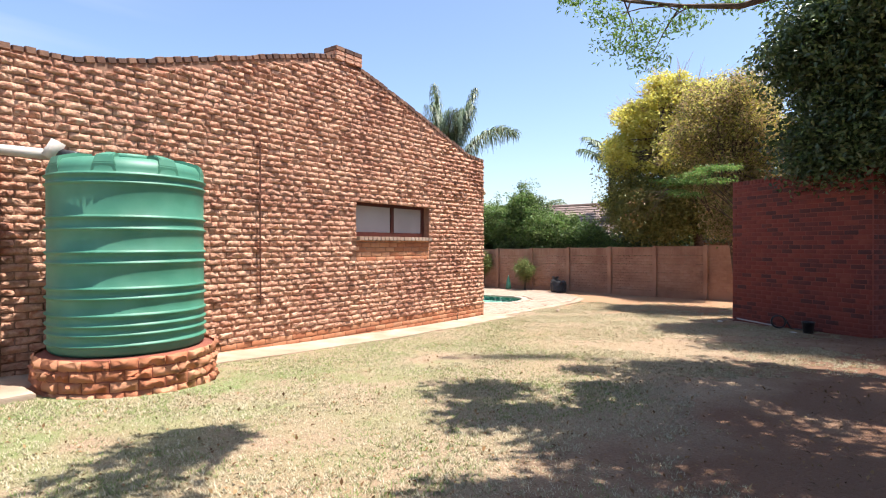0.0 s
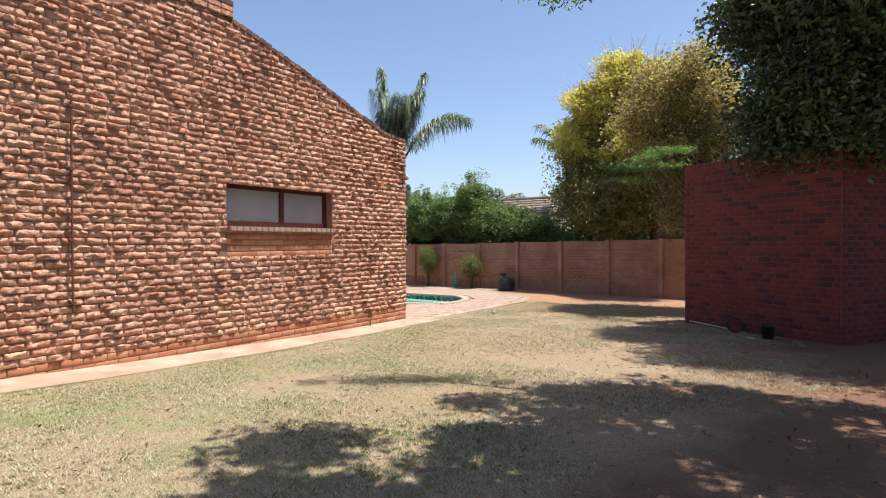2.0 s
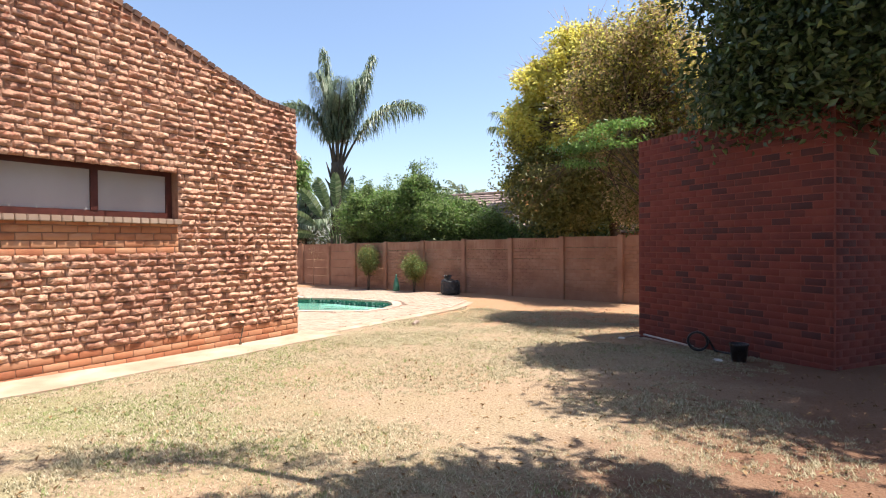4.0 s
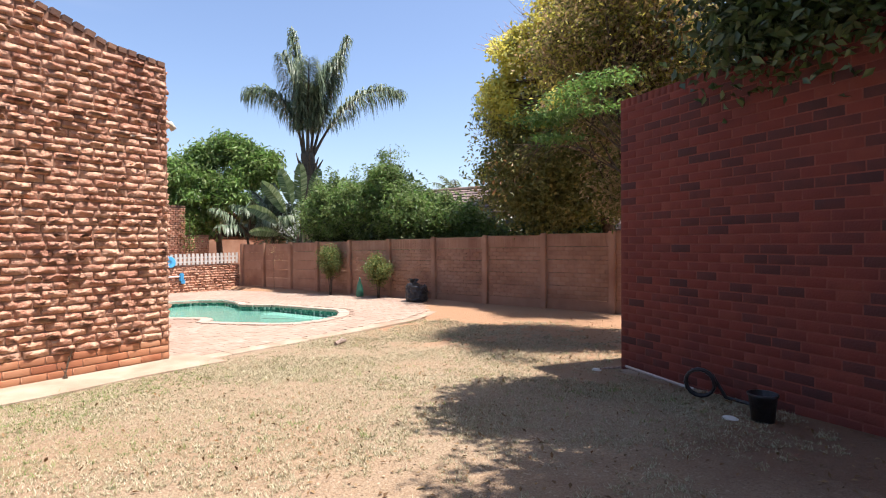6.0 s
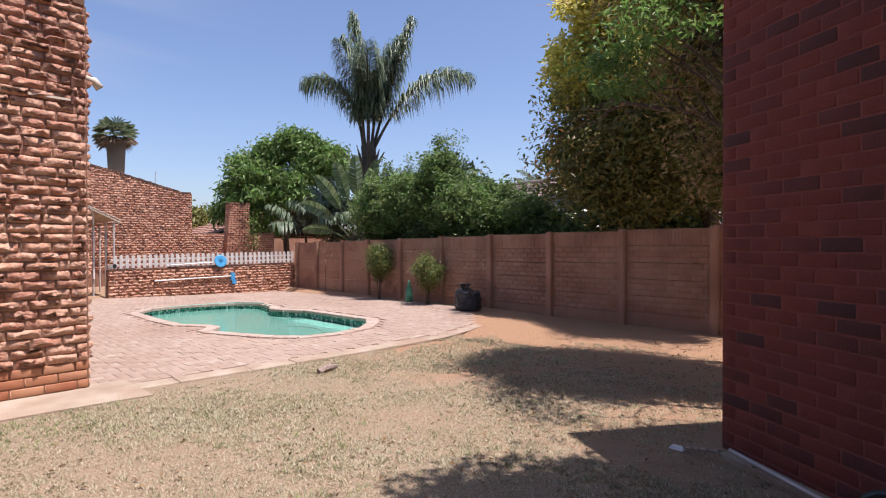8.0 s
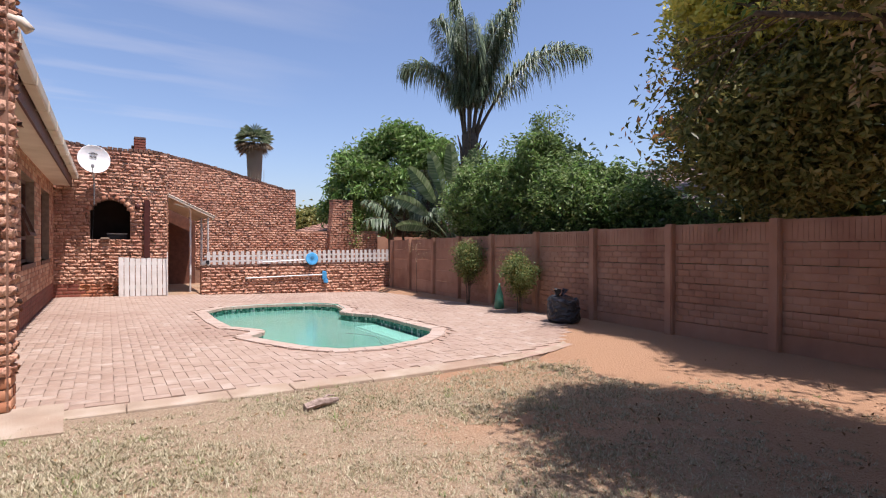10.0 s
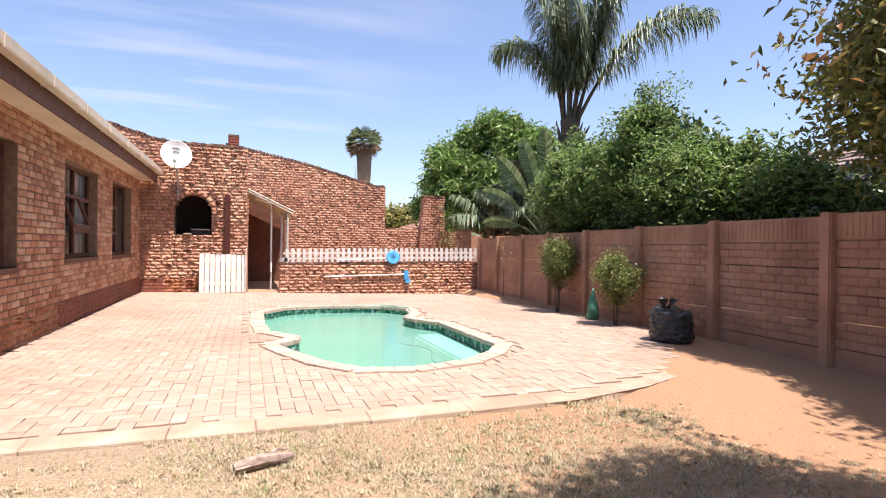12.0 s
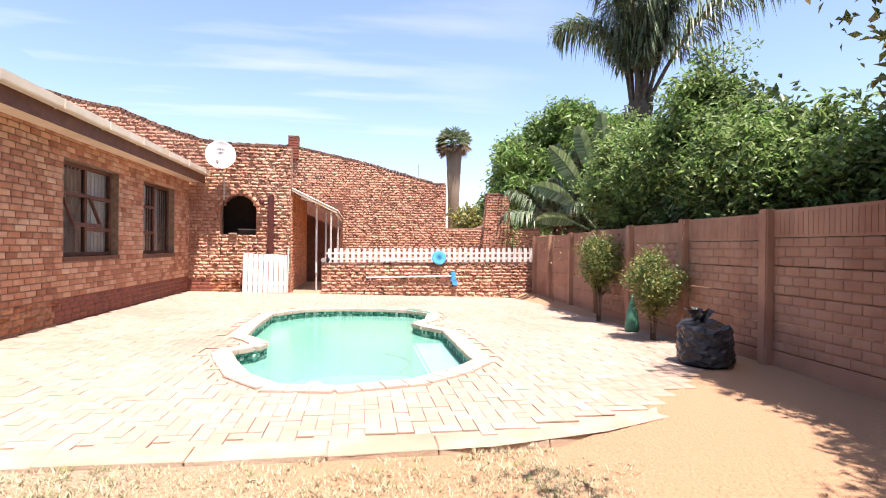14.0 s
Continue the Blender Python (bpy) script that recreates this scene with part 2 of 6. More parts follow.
def glassy(name, tint, fac, rough=0.02, body=None, body_fac=0.0):
    m = bpy.data.materials.new(name)
    m.use_nodes = True
    N, L = m.node_tree.nodes, m.node_tree.links
    t, g, f, ms = N.new("ShaderNodeBsdfTransparent"), N.new("ShaderNodeBsdfGlossy"), N.new("ShaderNodeFresnel"), N.new("ShaderNodeMixShader")
    t.inputs["Color"].default_value = (*tint, 1)
    g.inputs["Roughness"].default_value = rough
    f.inputs["IOR"].default_value = fac
    base = t.outputs[0]
    if body:
        d, m2 = N.new("ShaderNodeBsdfDiffuse"), N.new("ShaderNodeMixShader")
        d.inputs["Color"].default_value = (*body, 1)
        m2.inputs[0].default_value = body_fac
        L.new(t.outputs[0], m2.inputs[1]); L.new(d.outputs[0], m2.inputs[2])
        base = m2.outputs[0]
        nz, bp = N.new("ShaderNodeTexNoise"), N.new("ShaderNodeBump")
        nz.inputs["Scale"].default_value = 5.0
        bp.inputs["Strength"].default_value, bp.inputs["Distance"].default_value = 0.12, 0.03
        L.new(nz.outputs["Fac"], bp.inputs["Height"])
        L.new(bp.outputs[0], g.inputs["Normal"]); L.new(bp.outputs[0], f.inputs["Normal"])
    L.new(f.outputs[0], ms.inputs[0]); L.new(base, ms.inputs[1]); L.new(g.outputs[0], ms.inputs[2])
    L.new(ms.outputs[0], N["Material Output"].inputs["Surface"])
    return m


GLASS = glassy("window_glass", (0.94, 0.96, 0.96), 1.45)
FROST = mat("frosted_glass", [(0.30, 0.28, 0.275), (0.37, 0.35, 0.345)], 1.2, 0.6, 0, spec=0.25)
CLEAR = bpy.data.materials.new("clear_glass_back")
CLEAR.use_nodes = True
CLEAR.node_tree.links.new(CLEAR.node_tree.nodes.new("ShaderNodeBsdfTransparent").outputs[0], CLEAR.node_tree.nodes["Material Output"].inputs["Surface"])
WATER = glassy("pool_water", (0.62, 0.93, 0.82), 1.18, 0.14, (0.22, 0.46, 0.37), 0.5)


# ---- mesh helpers ----
def part(name, bm, material, parent=None, label="", smooth=False):
    me = bpy.data.meshes.new(name)
    bm.to_mesh(me)
    bm.free()
    if smooth:
        me.polygons.foreach_set("use_smooth", [True] * len(me.polygons))
    me.materials.append(material)
    ob = new(name, me)
    ob.parent = parent
    return tagged(ob, label)


def raw(name, verts, faces, material, parent=None, label="", smooth=False):
    me = bpy.data.meshes.new(name)
    me.from_pydata([tuple(v) for v in verts], [], [tuple(f) for f in faces])
    me.materials.append(material)
    if smooth:
        me.polygons.foreach_set("use_smooth", [True] * len(me.polygons))
    ob = new(name, me)
    ob.parent = parent
    return tagged(ob, label)


def quick_mesh(name, V, F, material):
    """A mesh from numpy arrays of vertices and equal faces."""
    me = bpy.data.meshes.new(name)
    V, F = np.asarray(V, np.float32), np.asarray(F, np.int32)
    me.vertices.add(len(V)); me.vertices.foreach_set("co", V.ravel())
    k = F.shape[1]
    me.loops.add(F.size); me.loops.foreach_set("vertex_index", F.ravel())
    me.polygons.add(len(F)); me.polygons.foreach_set("loop_start", np.arange(0, F.size, k, dtype=np.int32))
    me.update(calc_edges=True)
    me.materials.append(material)
    return me


def empty(name, at, label, category, group="", kind=""):
    ob = new(name)
    ob.location = at
    ob.empty_display_size = 0.1
    return tagged(ob, label, category, group, kind)


def box(bm, x0, x1, y0, y1, z0, z1, m=None, bevel=0.0):
    r = bmesh.ops.create_cube(bm, size=1, matrix=Matrix.Translation(((x0 + x1) / 2, (y0 + y1) / 2, (z0 + z1) / 2)) @ Matrix.Diagonal((abs(x1 - x0), abs(y1 - y0), abs(z1 - z0), 1)))
    vs = r["verts"]
    if bevel:
        ed = list({e for v in vs for e in v.link_edges})
        vs = list({v for f in bmesh.ops.bevel(bm, geom=ed, offset=bevel, segments=2, affect="EDGES")["faces"] for v in f.verts} | {v for v in vs if v.is_valid})
    if m is not None:
        bmesh.ops.transform(bm, matrix=m, verts=vs)
    return vs


def tube(bm, pts, radii, sides=8, cap=True):
    """A tapered tube along points."""
    pts = [Vector(p) for p in pts]
    rings = []
    for i, p in enumerate(pts):
        d = (pts[min(i + 1, len(pts) - 1)] - pts[max(i - 1, 0)]).normalized()
        a = d.orthogonal().normalized() if not rings else (last - d * last.dot(d)).normalized()
        last = a
        c = d.cross(a)
        r = radii[i] if hasattr(radii, "__len__") else radii
        rings.append([bm.verts.new(p + (a * math.cos(k * 2 * math.pi / sides) + c * math.sin(k * 2 * math.pi / sides)) * r) for k in range(sides)])
    for A, B in zip(rings, rings[1:]):
        for k in range(sides):
            bm.faces.new((A[k], A[(k + 1) % sides], B[(k + 1) % sides], B[k]))
    if cap:
        bm.faces.new(rings[0][::-1]); bm.faces.new(rings[-1])


def lathe(bm, prof, sides=48):
    """A body of revolution from (radius, height) pairs."""
    rings = [[bm.verts.new((r * math.cos(2 * math.pi * k / sides), r * math.sin(2 * math.pi * k / sides), z)) for k in range(sides)] for r, z in prof]
    for A, B in zip(rings, rings[1:]):
        for k in range(sides):
            bm.faces.new((A[k], A[(k + 1) % sides], B[(k + 1) % sides], B[k]))
    bm.faces.new(rings[0][::-1]); bm.faces.new(rings[-1])


def wframe(p0, p1):
    """The frame of a wall: along, outward (to the right of the way from p0 to p1), up."""
    s = Vector((p1[0] - p0[0], p1[1] - p0[1], 0))
    n = s.length
    s.normalize()
    o = Vector((s.y, -s.x, 0))
    return Matrix(((s.x, o.x, 0, p0[0]), (s.y, o.y, 0, p0[1]), (0, 0, 1, 0), (0, 0, 0, 1))), n


# ---- ground levels ----
def gz(x, y):
    z = -0.033 * y + 0.02 * min(x, 2.0) - 0.065 * min(1.0, max(0.0, (-x - 4.0) / 2.5)) * max(0.0, 1 - ((y - 6.2) / 4.6) ** 2)
    k = 25.0
    return math.log(math.exp(k * max(z, -3)) + math.exp(k * -0.53)) / k if y > -4 else z


def pz(x, y):
    return -0.5 - 0.017 * max(0.0, -x - 9.0) * min(1.0, max(0.0, (y - 10.5) / 8.0))


# ---- brick pieces ----
rngb = np.random.default_rng(5)


def rock_arrays():
    us, ws = [0, 0.05, 0.27, 0.5, 0.73, 0.95, 1], [0, 0.16, 0.5, 0.84, 1]
    V, seed = [], rngb.uniform(0, 100, 3)
    amp = rngb.uniform(0.010, 0.026)
    tilt = rngb.uniform(-0.014, 0.014)
    for j, w in enumerate(ws):
        for i, u in enumerate(us):
            if i in (0, 6) or j in (0, 4):
                V.append((u, -0.002 + (rngb.uniform(0.0, 0.007) if 0 < i < 6 else 0.0), w + (rngb.uniform(-0.09, 0.07) if 0 < i < 6 else 0.0)))
            else:
                h = noise.noise(Vector((u * 6.5 + seed[0], w * 3.4 + seed[1], seed[2])))
                v = 0.009 + amp * (0.7 + 2.0 * h) + rngb.uniform(-0.009, 0.009) + tilt * (u - 0.5) * 2
                if rngb.random() < 0.16:
                    v *= 0.35
                V.append((u + rngb.uniform(-0.10, 0.10) * (1 if 0.1 < u < 0.9 else 0.3), max(0.002, v), w + rngb.uniform(-0.16, 0.16) * (1 if 0.2 < w < 0.8 else 0.6)))
    F = []
    for j in range(4):
        for i in range(6):
            a, b, c, d = j * 7 + i, j * 7 + i + 1, j * 7 + i + 8, j * 7 + i + 7
            F += [(a, b, c), (a, c, d)] if rngb.random() < 0.5 else [(a, b, d), (b, c, d)]
    return np.array(V), np.array(F)


def smooth_arrays(depth, e=0.02, g=0.06):
    j = lambda: rngb.uniform(-0.004, 0.004)
    V = [(0, -0.004, 0), (1, -0.004, 0), (1, -0.004, 1), (0, -0.004, 1), (0, depth - 0.003, 0), (1, depth - 0.003, 0), (1, depth - 0.003, 1), (0, depth - 0.003, 1),
         (e, depth + j() * 0.3, g), (1 - e, depth + j() * 0.3, g), (1 - e, depth + j() * 0.3, 1 - g), (e, depth + j() * 0.3, 1 - g)]
    F = [(0, 1, 5, 4), (1, 2, 6, 5), (2, 3, 7, 6), (3, 0, 4, 7), (4, 5, 9, 8), (5, 6, 10, 9), (6, 7, 11, 10), (7, 4, 8, 11), (8, 9, 10, 11)]
    return np.array(V), np.array(F)


KINDS = {"rock": ([rock_arrays() for _ in range(40)], ROCK), "smooth": ([smooth_arrays(0.010) for _ in range(5)], SMOOTH), "face": ([smooth_arrays(0.008) for _ in range(5)], FACEBR), "plinth": ([smooth_arrays(0.008) for _ in range(5)], PLINTHBR),
         "red": ([smooth_arrays(0.0016) for _ in range(5)], REDBR), "cap": ([smooth_arrays(0.03) for _ in range(5)], DARKBR), "panel": ([smooth_arrays(0.0065) for _ in range(4)], PRECAST)}
SHARED = {}


def place_pieces(parent, items, near, limit=300, name="brick"):
    """items: (kind, matrix with its scale). The ones nearest to a place on the plan become objects, the rest one joined mesh each kind."""
    items = sorted(items, key=lambda it: (it[1].translation.xy - Vector(near)).length)
    rest = {}
    for q, (kind, m) in enumerate(items):
        arrs, material = KINDS[kind]
        v = int(rngb.integers(len(arrs)))
        if q < limit:
            if (kind, v) not in SHARED:
                SHARED[kind, v] = quick_mesh(name, *arrs[v], material)
            ob = new(name, SHARED[kind, v])
            ob.parent = parent
            ob.matrix_basis = m
        else:
            rest.setdefault(kind, []).append((v, m))
    for kind, lst in rest.items():
        arrs, material = KINDS[kind]
        VV, FF, o = [], [], 0
        for v, m in lst:
            a, f = arrs[v]
            M = np.array(m)
            VV.append(a @ M[:3, :3].T + M[:3, 3]); FF.append(f + o); o += len(a)
        ob = new("brickwork", quick_mesh("brickwork", np.concatenate(VV), np.concatenate(FF), material))
        ob.parent = parent
        tagged(ob, kind="stuff")


def slab(name, p0, p1, zb, zt, holes, thick, material, label, category="wall", cuts=()):
    """A solid wall with openings through it. holes: (s0, s1, z0, z1, arched)."""
    W, n = wframe(p0, p1)
    br = {0.0, n} | {c for c in cuts if 0 < c < n}
    for s0, s1, z0, z1, arch in holes:
        k = 12 if arch else 1
        br |= {s0 + (s1 - s0) * i / k for i in range(k + 1)}
    br = sorted(b for b in br if 0 <= b <= n)
    bm = bmesh.new()
    for a, b in zip(br, br[1:]):
        if b - a < 1e-4:
            continue
        mid = (a + b) / 2
        spans, z = [], min(zb(a), zb(b)) - 0.15
        hs = []
        for s0, s1, z0, z1, arch in holes:
            if s0 <= mid <= s1:
                r = (s1 - s0) / 2
                hs.append((z0, z1 - r + math.sqrt(max(0, r * r - (mid - s0 - r) ** 2)) if arch else z1))
        for z0, z1 in sorted(hs):
            spans.append((z, z0)); z = z1
        spans.append((z, None))
        for z0, z1 in spans:
            ta, tb = (zt(a), zt(b)) if z1 is None else (z1, z1)
            vs = [bm.verts.new(W @ Vector(c)) for c in ((a, -thick, z0), (b, -thick, z0), (b, 0, z0), (a, 0, z0), (a, -thick, ta), (b, -thick, tb), (b, 0, tb), (a, 0, ta))]
            for f in ((0, 1, 2, 3), (7, 6, 5, 4), (0, 4, 5, 1), (1, 5, 6, 2), (2, 6, 7, 3), (3, 7, 4, 0)):
                bm.faces.new([vs[i] for i in f])
    bmesh.ops.recalc_face_normals(bm, faces=bm.faces)
    ob = part(name, bm, material)
    return tagged(ob, label, category, kind="structure"), W, n


def courses(W, n, zmin, zt, zb, holes, style, course=0.086, pitch=0.245, joint=0.012, s_from=0.0, hshift=0.0):
    items, r, z = [], 0, zmin
    while z < 7:
        zm = z + course / 2
        cut = []
        for s0, s1, z0, z1, arch in holes:
            if z0 - 0.02 < zm < z1:
                rr = (s1 - s0) / 2
                half = rr if not arch or zm < z1 - rr else math.sqrt(max(0, rr * rr - (zm - z1 + rr) ** 2))
                cut.append((s0 + rr - half, s0 + rr + half))
        s = s_from - (pitch / 2 if r % 2 else 0)
        while s < n:
            L = pitch * rngb.uniform(0.94, 1.06) if s > s_from else pitch
            a, b = max(s, s_from), min(s + L, n)
            s += L
            segs = [(a, b)]
            for c0, c1 in cut:
                segs = [q for a0, b0 in segs for q in ((a0, min(b0, c0)), (max(a0, c1), b0)) if q[1] - q[0] > 0.03]
            for a0, b0 in segs:
                if b0 - a0 < 0.04:
                    continue
                mid = (a0 + b0) / 2
                top = min(z + course, min(zt(a0), zt(b0)))
                if top - z < 0.035 or top < zb(mid) + 0.01:
                    continue
                kind = style(mid, zm)
                if kind:
                    items.append((kind, W @ Matrix.Translation((a0 + joint / 2, hshift, z + joint / 2)) @ Matrix.Diagonal((b0 - a0 - joint, 1, top - z - joint, 1))))
        z += course
        r += 1
    return items


def cap_row(W, n, zt, thick, s0=0.0, s1=None, size=0.115, h=0.075, over=0.02):
    """Bricks on edge along the top of a wall."""
    items, s, s1 = [], s0, s1 or n
    while s + size <= s1 + 0.01:
        z = zt(s + size / 2)
        sl = math.atan2(zt(min(n, s + size)) - zt(s), size)
        m = W @ Matrix.Translation((s, over + rngb.uniform(-0.006, 0.006), zt(s) - 0.01)) @ Matrix.Rotation(-sl, 4, "Y") @ Matrix.Rotation(math.pi / 2, 4, "X")
        items.append(("cap_top", m, thick + 2 * over, h + rngb.uniform(-0.012, 0.012), size - 0.01))
        s += size
    return items


def caps_join(parent, items):
    """Each cap a bevelled block, as a piece of its own."""
    if "capblock" not in SHARED:
        bm = bmesh.new()
        box(bm, 0, 1, 0, 1, 0, 1)
        bmesh.ops.bevel(bm, geom=bm.edges[:], offset=0.09, segments=1, affect="EDGES")
        me = bpy.data.meshes.new("coping_brick"); bm.to_mesh(me); bm.free()
        me.materials.append(DARKBR)
        SHARED["capblock"] = me
    for _, m, t, h, w in items:
        ob = new("coping_brick", SHARED["capblock"])
        ob.parent = parent
        ob.matrix_basis = m @ Matrix.Diagonal((w, h, t, 1))


def lerp(tab):
    xs, ys = [a for a, _ in tab], [b for _, b in tab]
    return lambda s: float(np.interp(s, xs, ys))
# ---- ground ----
POOL = [(-14.05, 12.95), (-14.75, 13.45), (-14.95, 14.1), (-14.9, 14.9), (-14.75, 15.4), (-14.2, 15.78), (-13.3, 15.62), (-12.8, 15.34), (-12.4, 15.45), (-12.0, 15.72), (-9.75, 15.72),
        (-9.3, 15.4), (-8.92, 14.95), (-8.75, 14.3), (-8.85, 13.8), (-9.3, 13.45), (-9.95, 13.2), (-10.5, 13.02), (-10.75, 13.28), (-11.0, 13.36), (-11.3, 13.2), (-11.6, 12.98), (-12.5, 12.93)]


def inside(x, y, poly):
    c = False
    for (x0, y0), (x1, y1) in zip(poly, poly[1:] + poly[:1]):
        if (y0 > y) != (y1 > y) and x < (x1 - x0) * (y - y0) / (y1 - y0) + x0:
            c = not c
    return c


def edge_dist(x, y, poly):
    best = 1e9
    for (x0, y0), (x1, y1) in zip(poly, poly[1:] + poly[:1]):
        dx, dy = x1 - x0, y1 - y0
        t = max(0, min(1, ((x - x0) * dx + (y - y0) * dy) / (dx * dx + dy * dy)))
        best = min(best, math.hypot(x - x0 - t * dx, y - y0 - t * dy))
    return best


EDGE = [(-7.30, 10.66), (-7.26, 12.6), (-7.25, 14.4), (-7.30, 15.3), (-7.48, 16.1), (-7.75, 16.75), (-8.25, 17.3), (-8.85, 17.85), (-9.3, 18.2), (-9.5, 18.7)]
edge_x = lerp([(b, a) for a, b in EDGE])


def build_ground():
    xs = sorted(set([-900, -400, -200, -100, -60, -40, -30, -25] + [round(-20 + 0.4 * i, 2) for i in range(76)] + [14, 20, 30, 60, 120, 400, 900]))
    ys = sorted(set([-900, -300, -100, -50, -25, -12] + [round(-6 + 0.4 * i, 2) for i in range(80)] + [28, 32, 40, 60, 120, 400, 900]))
    V, F = [], []
    for y in ys:
        for x in xs:
            z = gz(max(min(x, 12), -24), max(min(y, 22), -6))
            if -19 < x < edge_x(y) - (0.15 if y < 16.4 else 0.75) and 10.3 < y < 18.7:
                z = pz(x, y) - 0.12
            if -15.6 < x < -8.2 and 12.4 < y < 16.4:
                z = -2.6
            if y > 16.0 and edge_x(y) - 0.8 < x < edge_x(y) + 1.6:
                z += 0.022 * min(1.0, (y - 16.0) / 0.8) * min(1.0, (edge_x(y) + 1.6 - x) / 0.8)
            z += 0.012 * noise.noise(Vector((x * 1.1, y * 1.1, 0))) if abs(x) < 15 and abs(y) < 20 else 0
            V.append((x, y, z))
    nx = len(xs)
    for j in range(len(ys) - 1):
        for i in range(nx - 1):
            F.append((j * nx + i, j * nx + i + 1, (j + 1) * nx + i + 1, (j + 1) * nx + i))
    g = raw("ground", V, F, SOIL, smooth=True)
    tagged(g, "dry sandy lawn with bare reddish soil patches", "ground", kind="structure")
    return g


ground = build_ground()

# patio bed with the pool's opening
PATIO = [(-18.9, 10.2), (-7.5, 10.2), (-7.5, 10.66)] + EDGE[1:] + [(-18.5, 19.05)]


def fill_sheet(name, outer, inner, zf, material):
    bm = bmesh.new()
    for loop in (outer, inner):
        vs = [bm.verts.new((x, y, zf(x, y))) for x, y in loop]
        for a, b in zip(vs, vs[1:] + vs[:1]):
            bm.edges.new((a, b))
    bmesh.ops.triangle_fill(bm, edges=bm.edges[:], use_beauty=True, use_dissolve=False)
    bmesh.ops.recalc_face_normals(bm, faces=bm.faces)
    return part(name, bm, material)


patio = tagged(fill_sheet("pavement", PATIO, POOL, lambda x, y: pz(x, y) - 0.014, SAND), "sun-bleached clay brick paving round the pool", "paving", kind="structure")

# ---- house walls ----
GP0, GP1 = (-7.11, 1.5), (-7.485, 10.69)
gy = lambda s: 1.5 + s * 0.99917
g_top = lerp([(0, 3.24), (0.7, 3.27), (1.4, 3.44), (2.15, 3.66), (3.2, 3.98), (4.2, 4.27), (4.55, 4.36), (4.95, 4.36), (6.8, 3.80), (7.9, 3.42), (8.55, 3.21), (9.2, 3.16)])
g_base = lerp([(0, -0.2), (2.25, -0.29), (3.16, -0.335), (5.15, -0.385), (7.0, -0.45), (7.95, -0.475), (9.2, -0.525)])
GWIN = (5.05, 7.12, 1.36, 2.0)
gholes = [(*GWIN, False)]
CUTS = [0.2 * i for i in range(60)]
gable, GW, GN = slab("wall_east", GP0, GP1, g_base, g_top, gholes, 0.24, MORTAR, "tall gable wall of rough rock-face brick with a swept parapet", cuts=CUTS)


def g_style(s, z):
    if z < -0.2:
        return "smooth"
    if GWIN[0] - 0.02 < s < GWIN[1] + 0.02 and 0.90 < z < 1.34:
        return None
    return "rock"


gitems = courses(GW, GN, -0.62, lambda s: g_top(s) - 0.02, g_base, gholes, g_style)
gitems += courses(GW, GWIN[1], 0.905, lambda s: 1.34, lambda s: 0, [], lambda s, z: "smooth", s_from=GWIN[0])
caps_join(gable, cap_row(GW, GN, g_top, 0.24))
# end of the gable wall towards the pool
gend, GEW, GEN = slab("wall_east_return", (GP1[0] - 0.004, GP1[1] + 0.006), (GP1[0] - 0.24, GP1[1] + 0.015), lambda s: -0.52, lambda s: 3.15, [], 0.05, MORTAR, "narrow brick end of the gable wall", cuts=[])
geitems = courses(GEW, GEN, -0.62, lambda s: 3.12, lambda s: -0.5, [], lambda s, z: "smooth" if z < -0.2 else "rock")
# block at the gable's peak
pk = empty("gable_peak_block", GW @ Vector((4.55, 0, 4.34)), "weathered brick block on the gable's peak", "parapet block")
for r in range(3):
    bm = bmesh.new()
    for i in range(3):
        box(bm, 0.62 / 3 * i + 0.005, 0.62 / 3 * (i + 1) - 0.005, -0.27, 0.05, 0.0 + 0.08 * r, 0.075 + 0.08 * r, bevel=0.008)
    bmesh.ops.transform(bm, matrix=Matrix(((GW.to_3x3())).to_4x4()), verts=bm.verts)
    bmesh.ops.reverse_faces(bm, faces=bm.faces[:])
    part("brick_course", bm, DARKBR if r == 2 else ROCK, pk)

HW0, HW1 = (-7.5, 10.2), (-18.78, 10.2)
WINS = [(1.6, 3.56, 0.42, 1.88), (5.32, 7.17, 0.47, 1.92), (8.3, 10.15, 0.46, 1.95)]
hholes = [(*w, False) for w in WINS]
house, HW, HN = slab("wall_north", HW0, HW1, lambda s: -0.5, lambda s: 2.28, hholes, 0.24, MORTAR_L, "long house wall of orange face brick under the eave", cuts=[])
hitems = courses(HW, HN, -0.56, lambda s: 2.26, lambda s: -0.5, hholes, lambda s, z: "plinth" if z < -0.12 else "face")

FP0, FP1 = (-18.9, 1.5), (-18.72, 12.70)
f_top = lerp([(0, 3.24), (1.4, 3.44), (4.2, 4.27), (4.55, 4.42), (5.1, 4.42), (6.2, 4.12), (6.6, 4.06), (7.0, 4.0), (8.0, 3.6), (8.9, 3.32), (9.4, 3.22), (11.2, 3.20)])
ARCH = (9.46, 10.34, 0.92, 1.94)
fholes = [(*ARCH, True)]
far, FW, FN = slab("wall_west", FP0, FP1, lambda s: -0.55, f_top, fholes, 0.30, MORTAR, "rock-face brick wall with an arched opening", cuts=CUTS)


def f_style(s, z):
    if s < 8.6 and z < 2.2:
        return None
    if z < -0.16:
        return "plinth"
    c, r = (ARCH[0] + ARCH[1]) / 2, (ARCH[1] - ARCH[0]) / 2
    if math.hypot(s - c, max(0, z - (ARCH[3] - r))) < r + 0.12 and z > 0.9:
        return None if z > ARCH[3] - r else "rock"
    return "rock"


fitems = courses(FW, FN, -0.62, lambda s: f_top(s) - 0.02, lambda s: -0.55, fholes, f_style)
caps_join(far, cap_row(FW, FN, f_top, 0.30, s0=4.2))
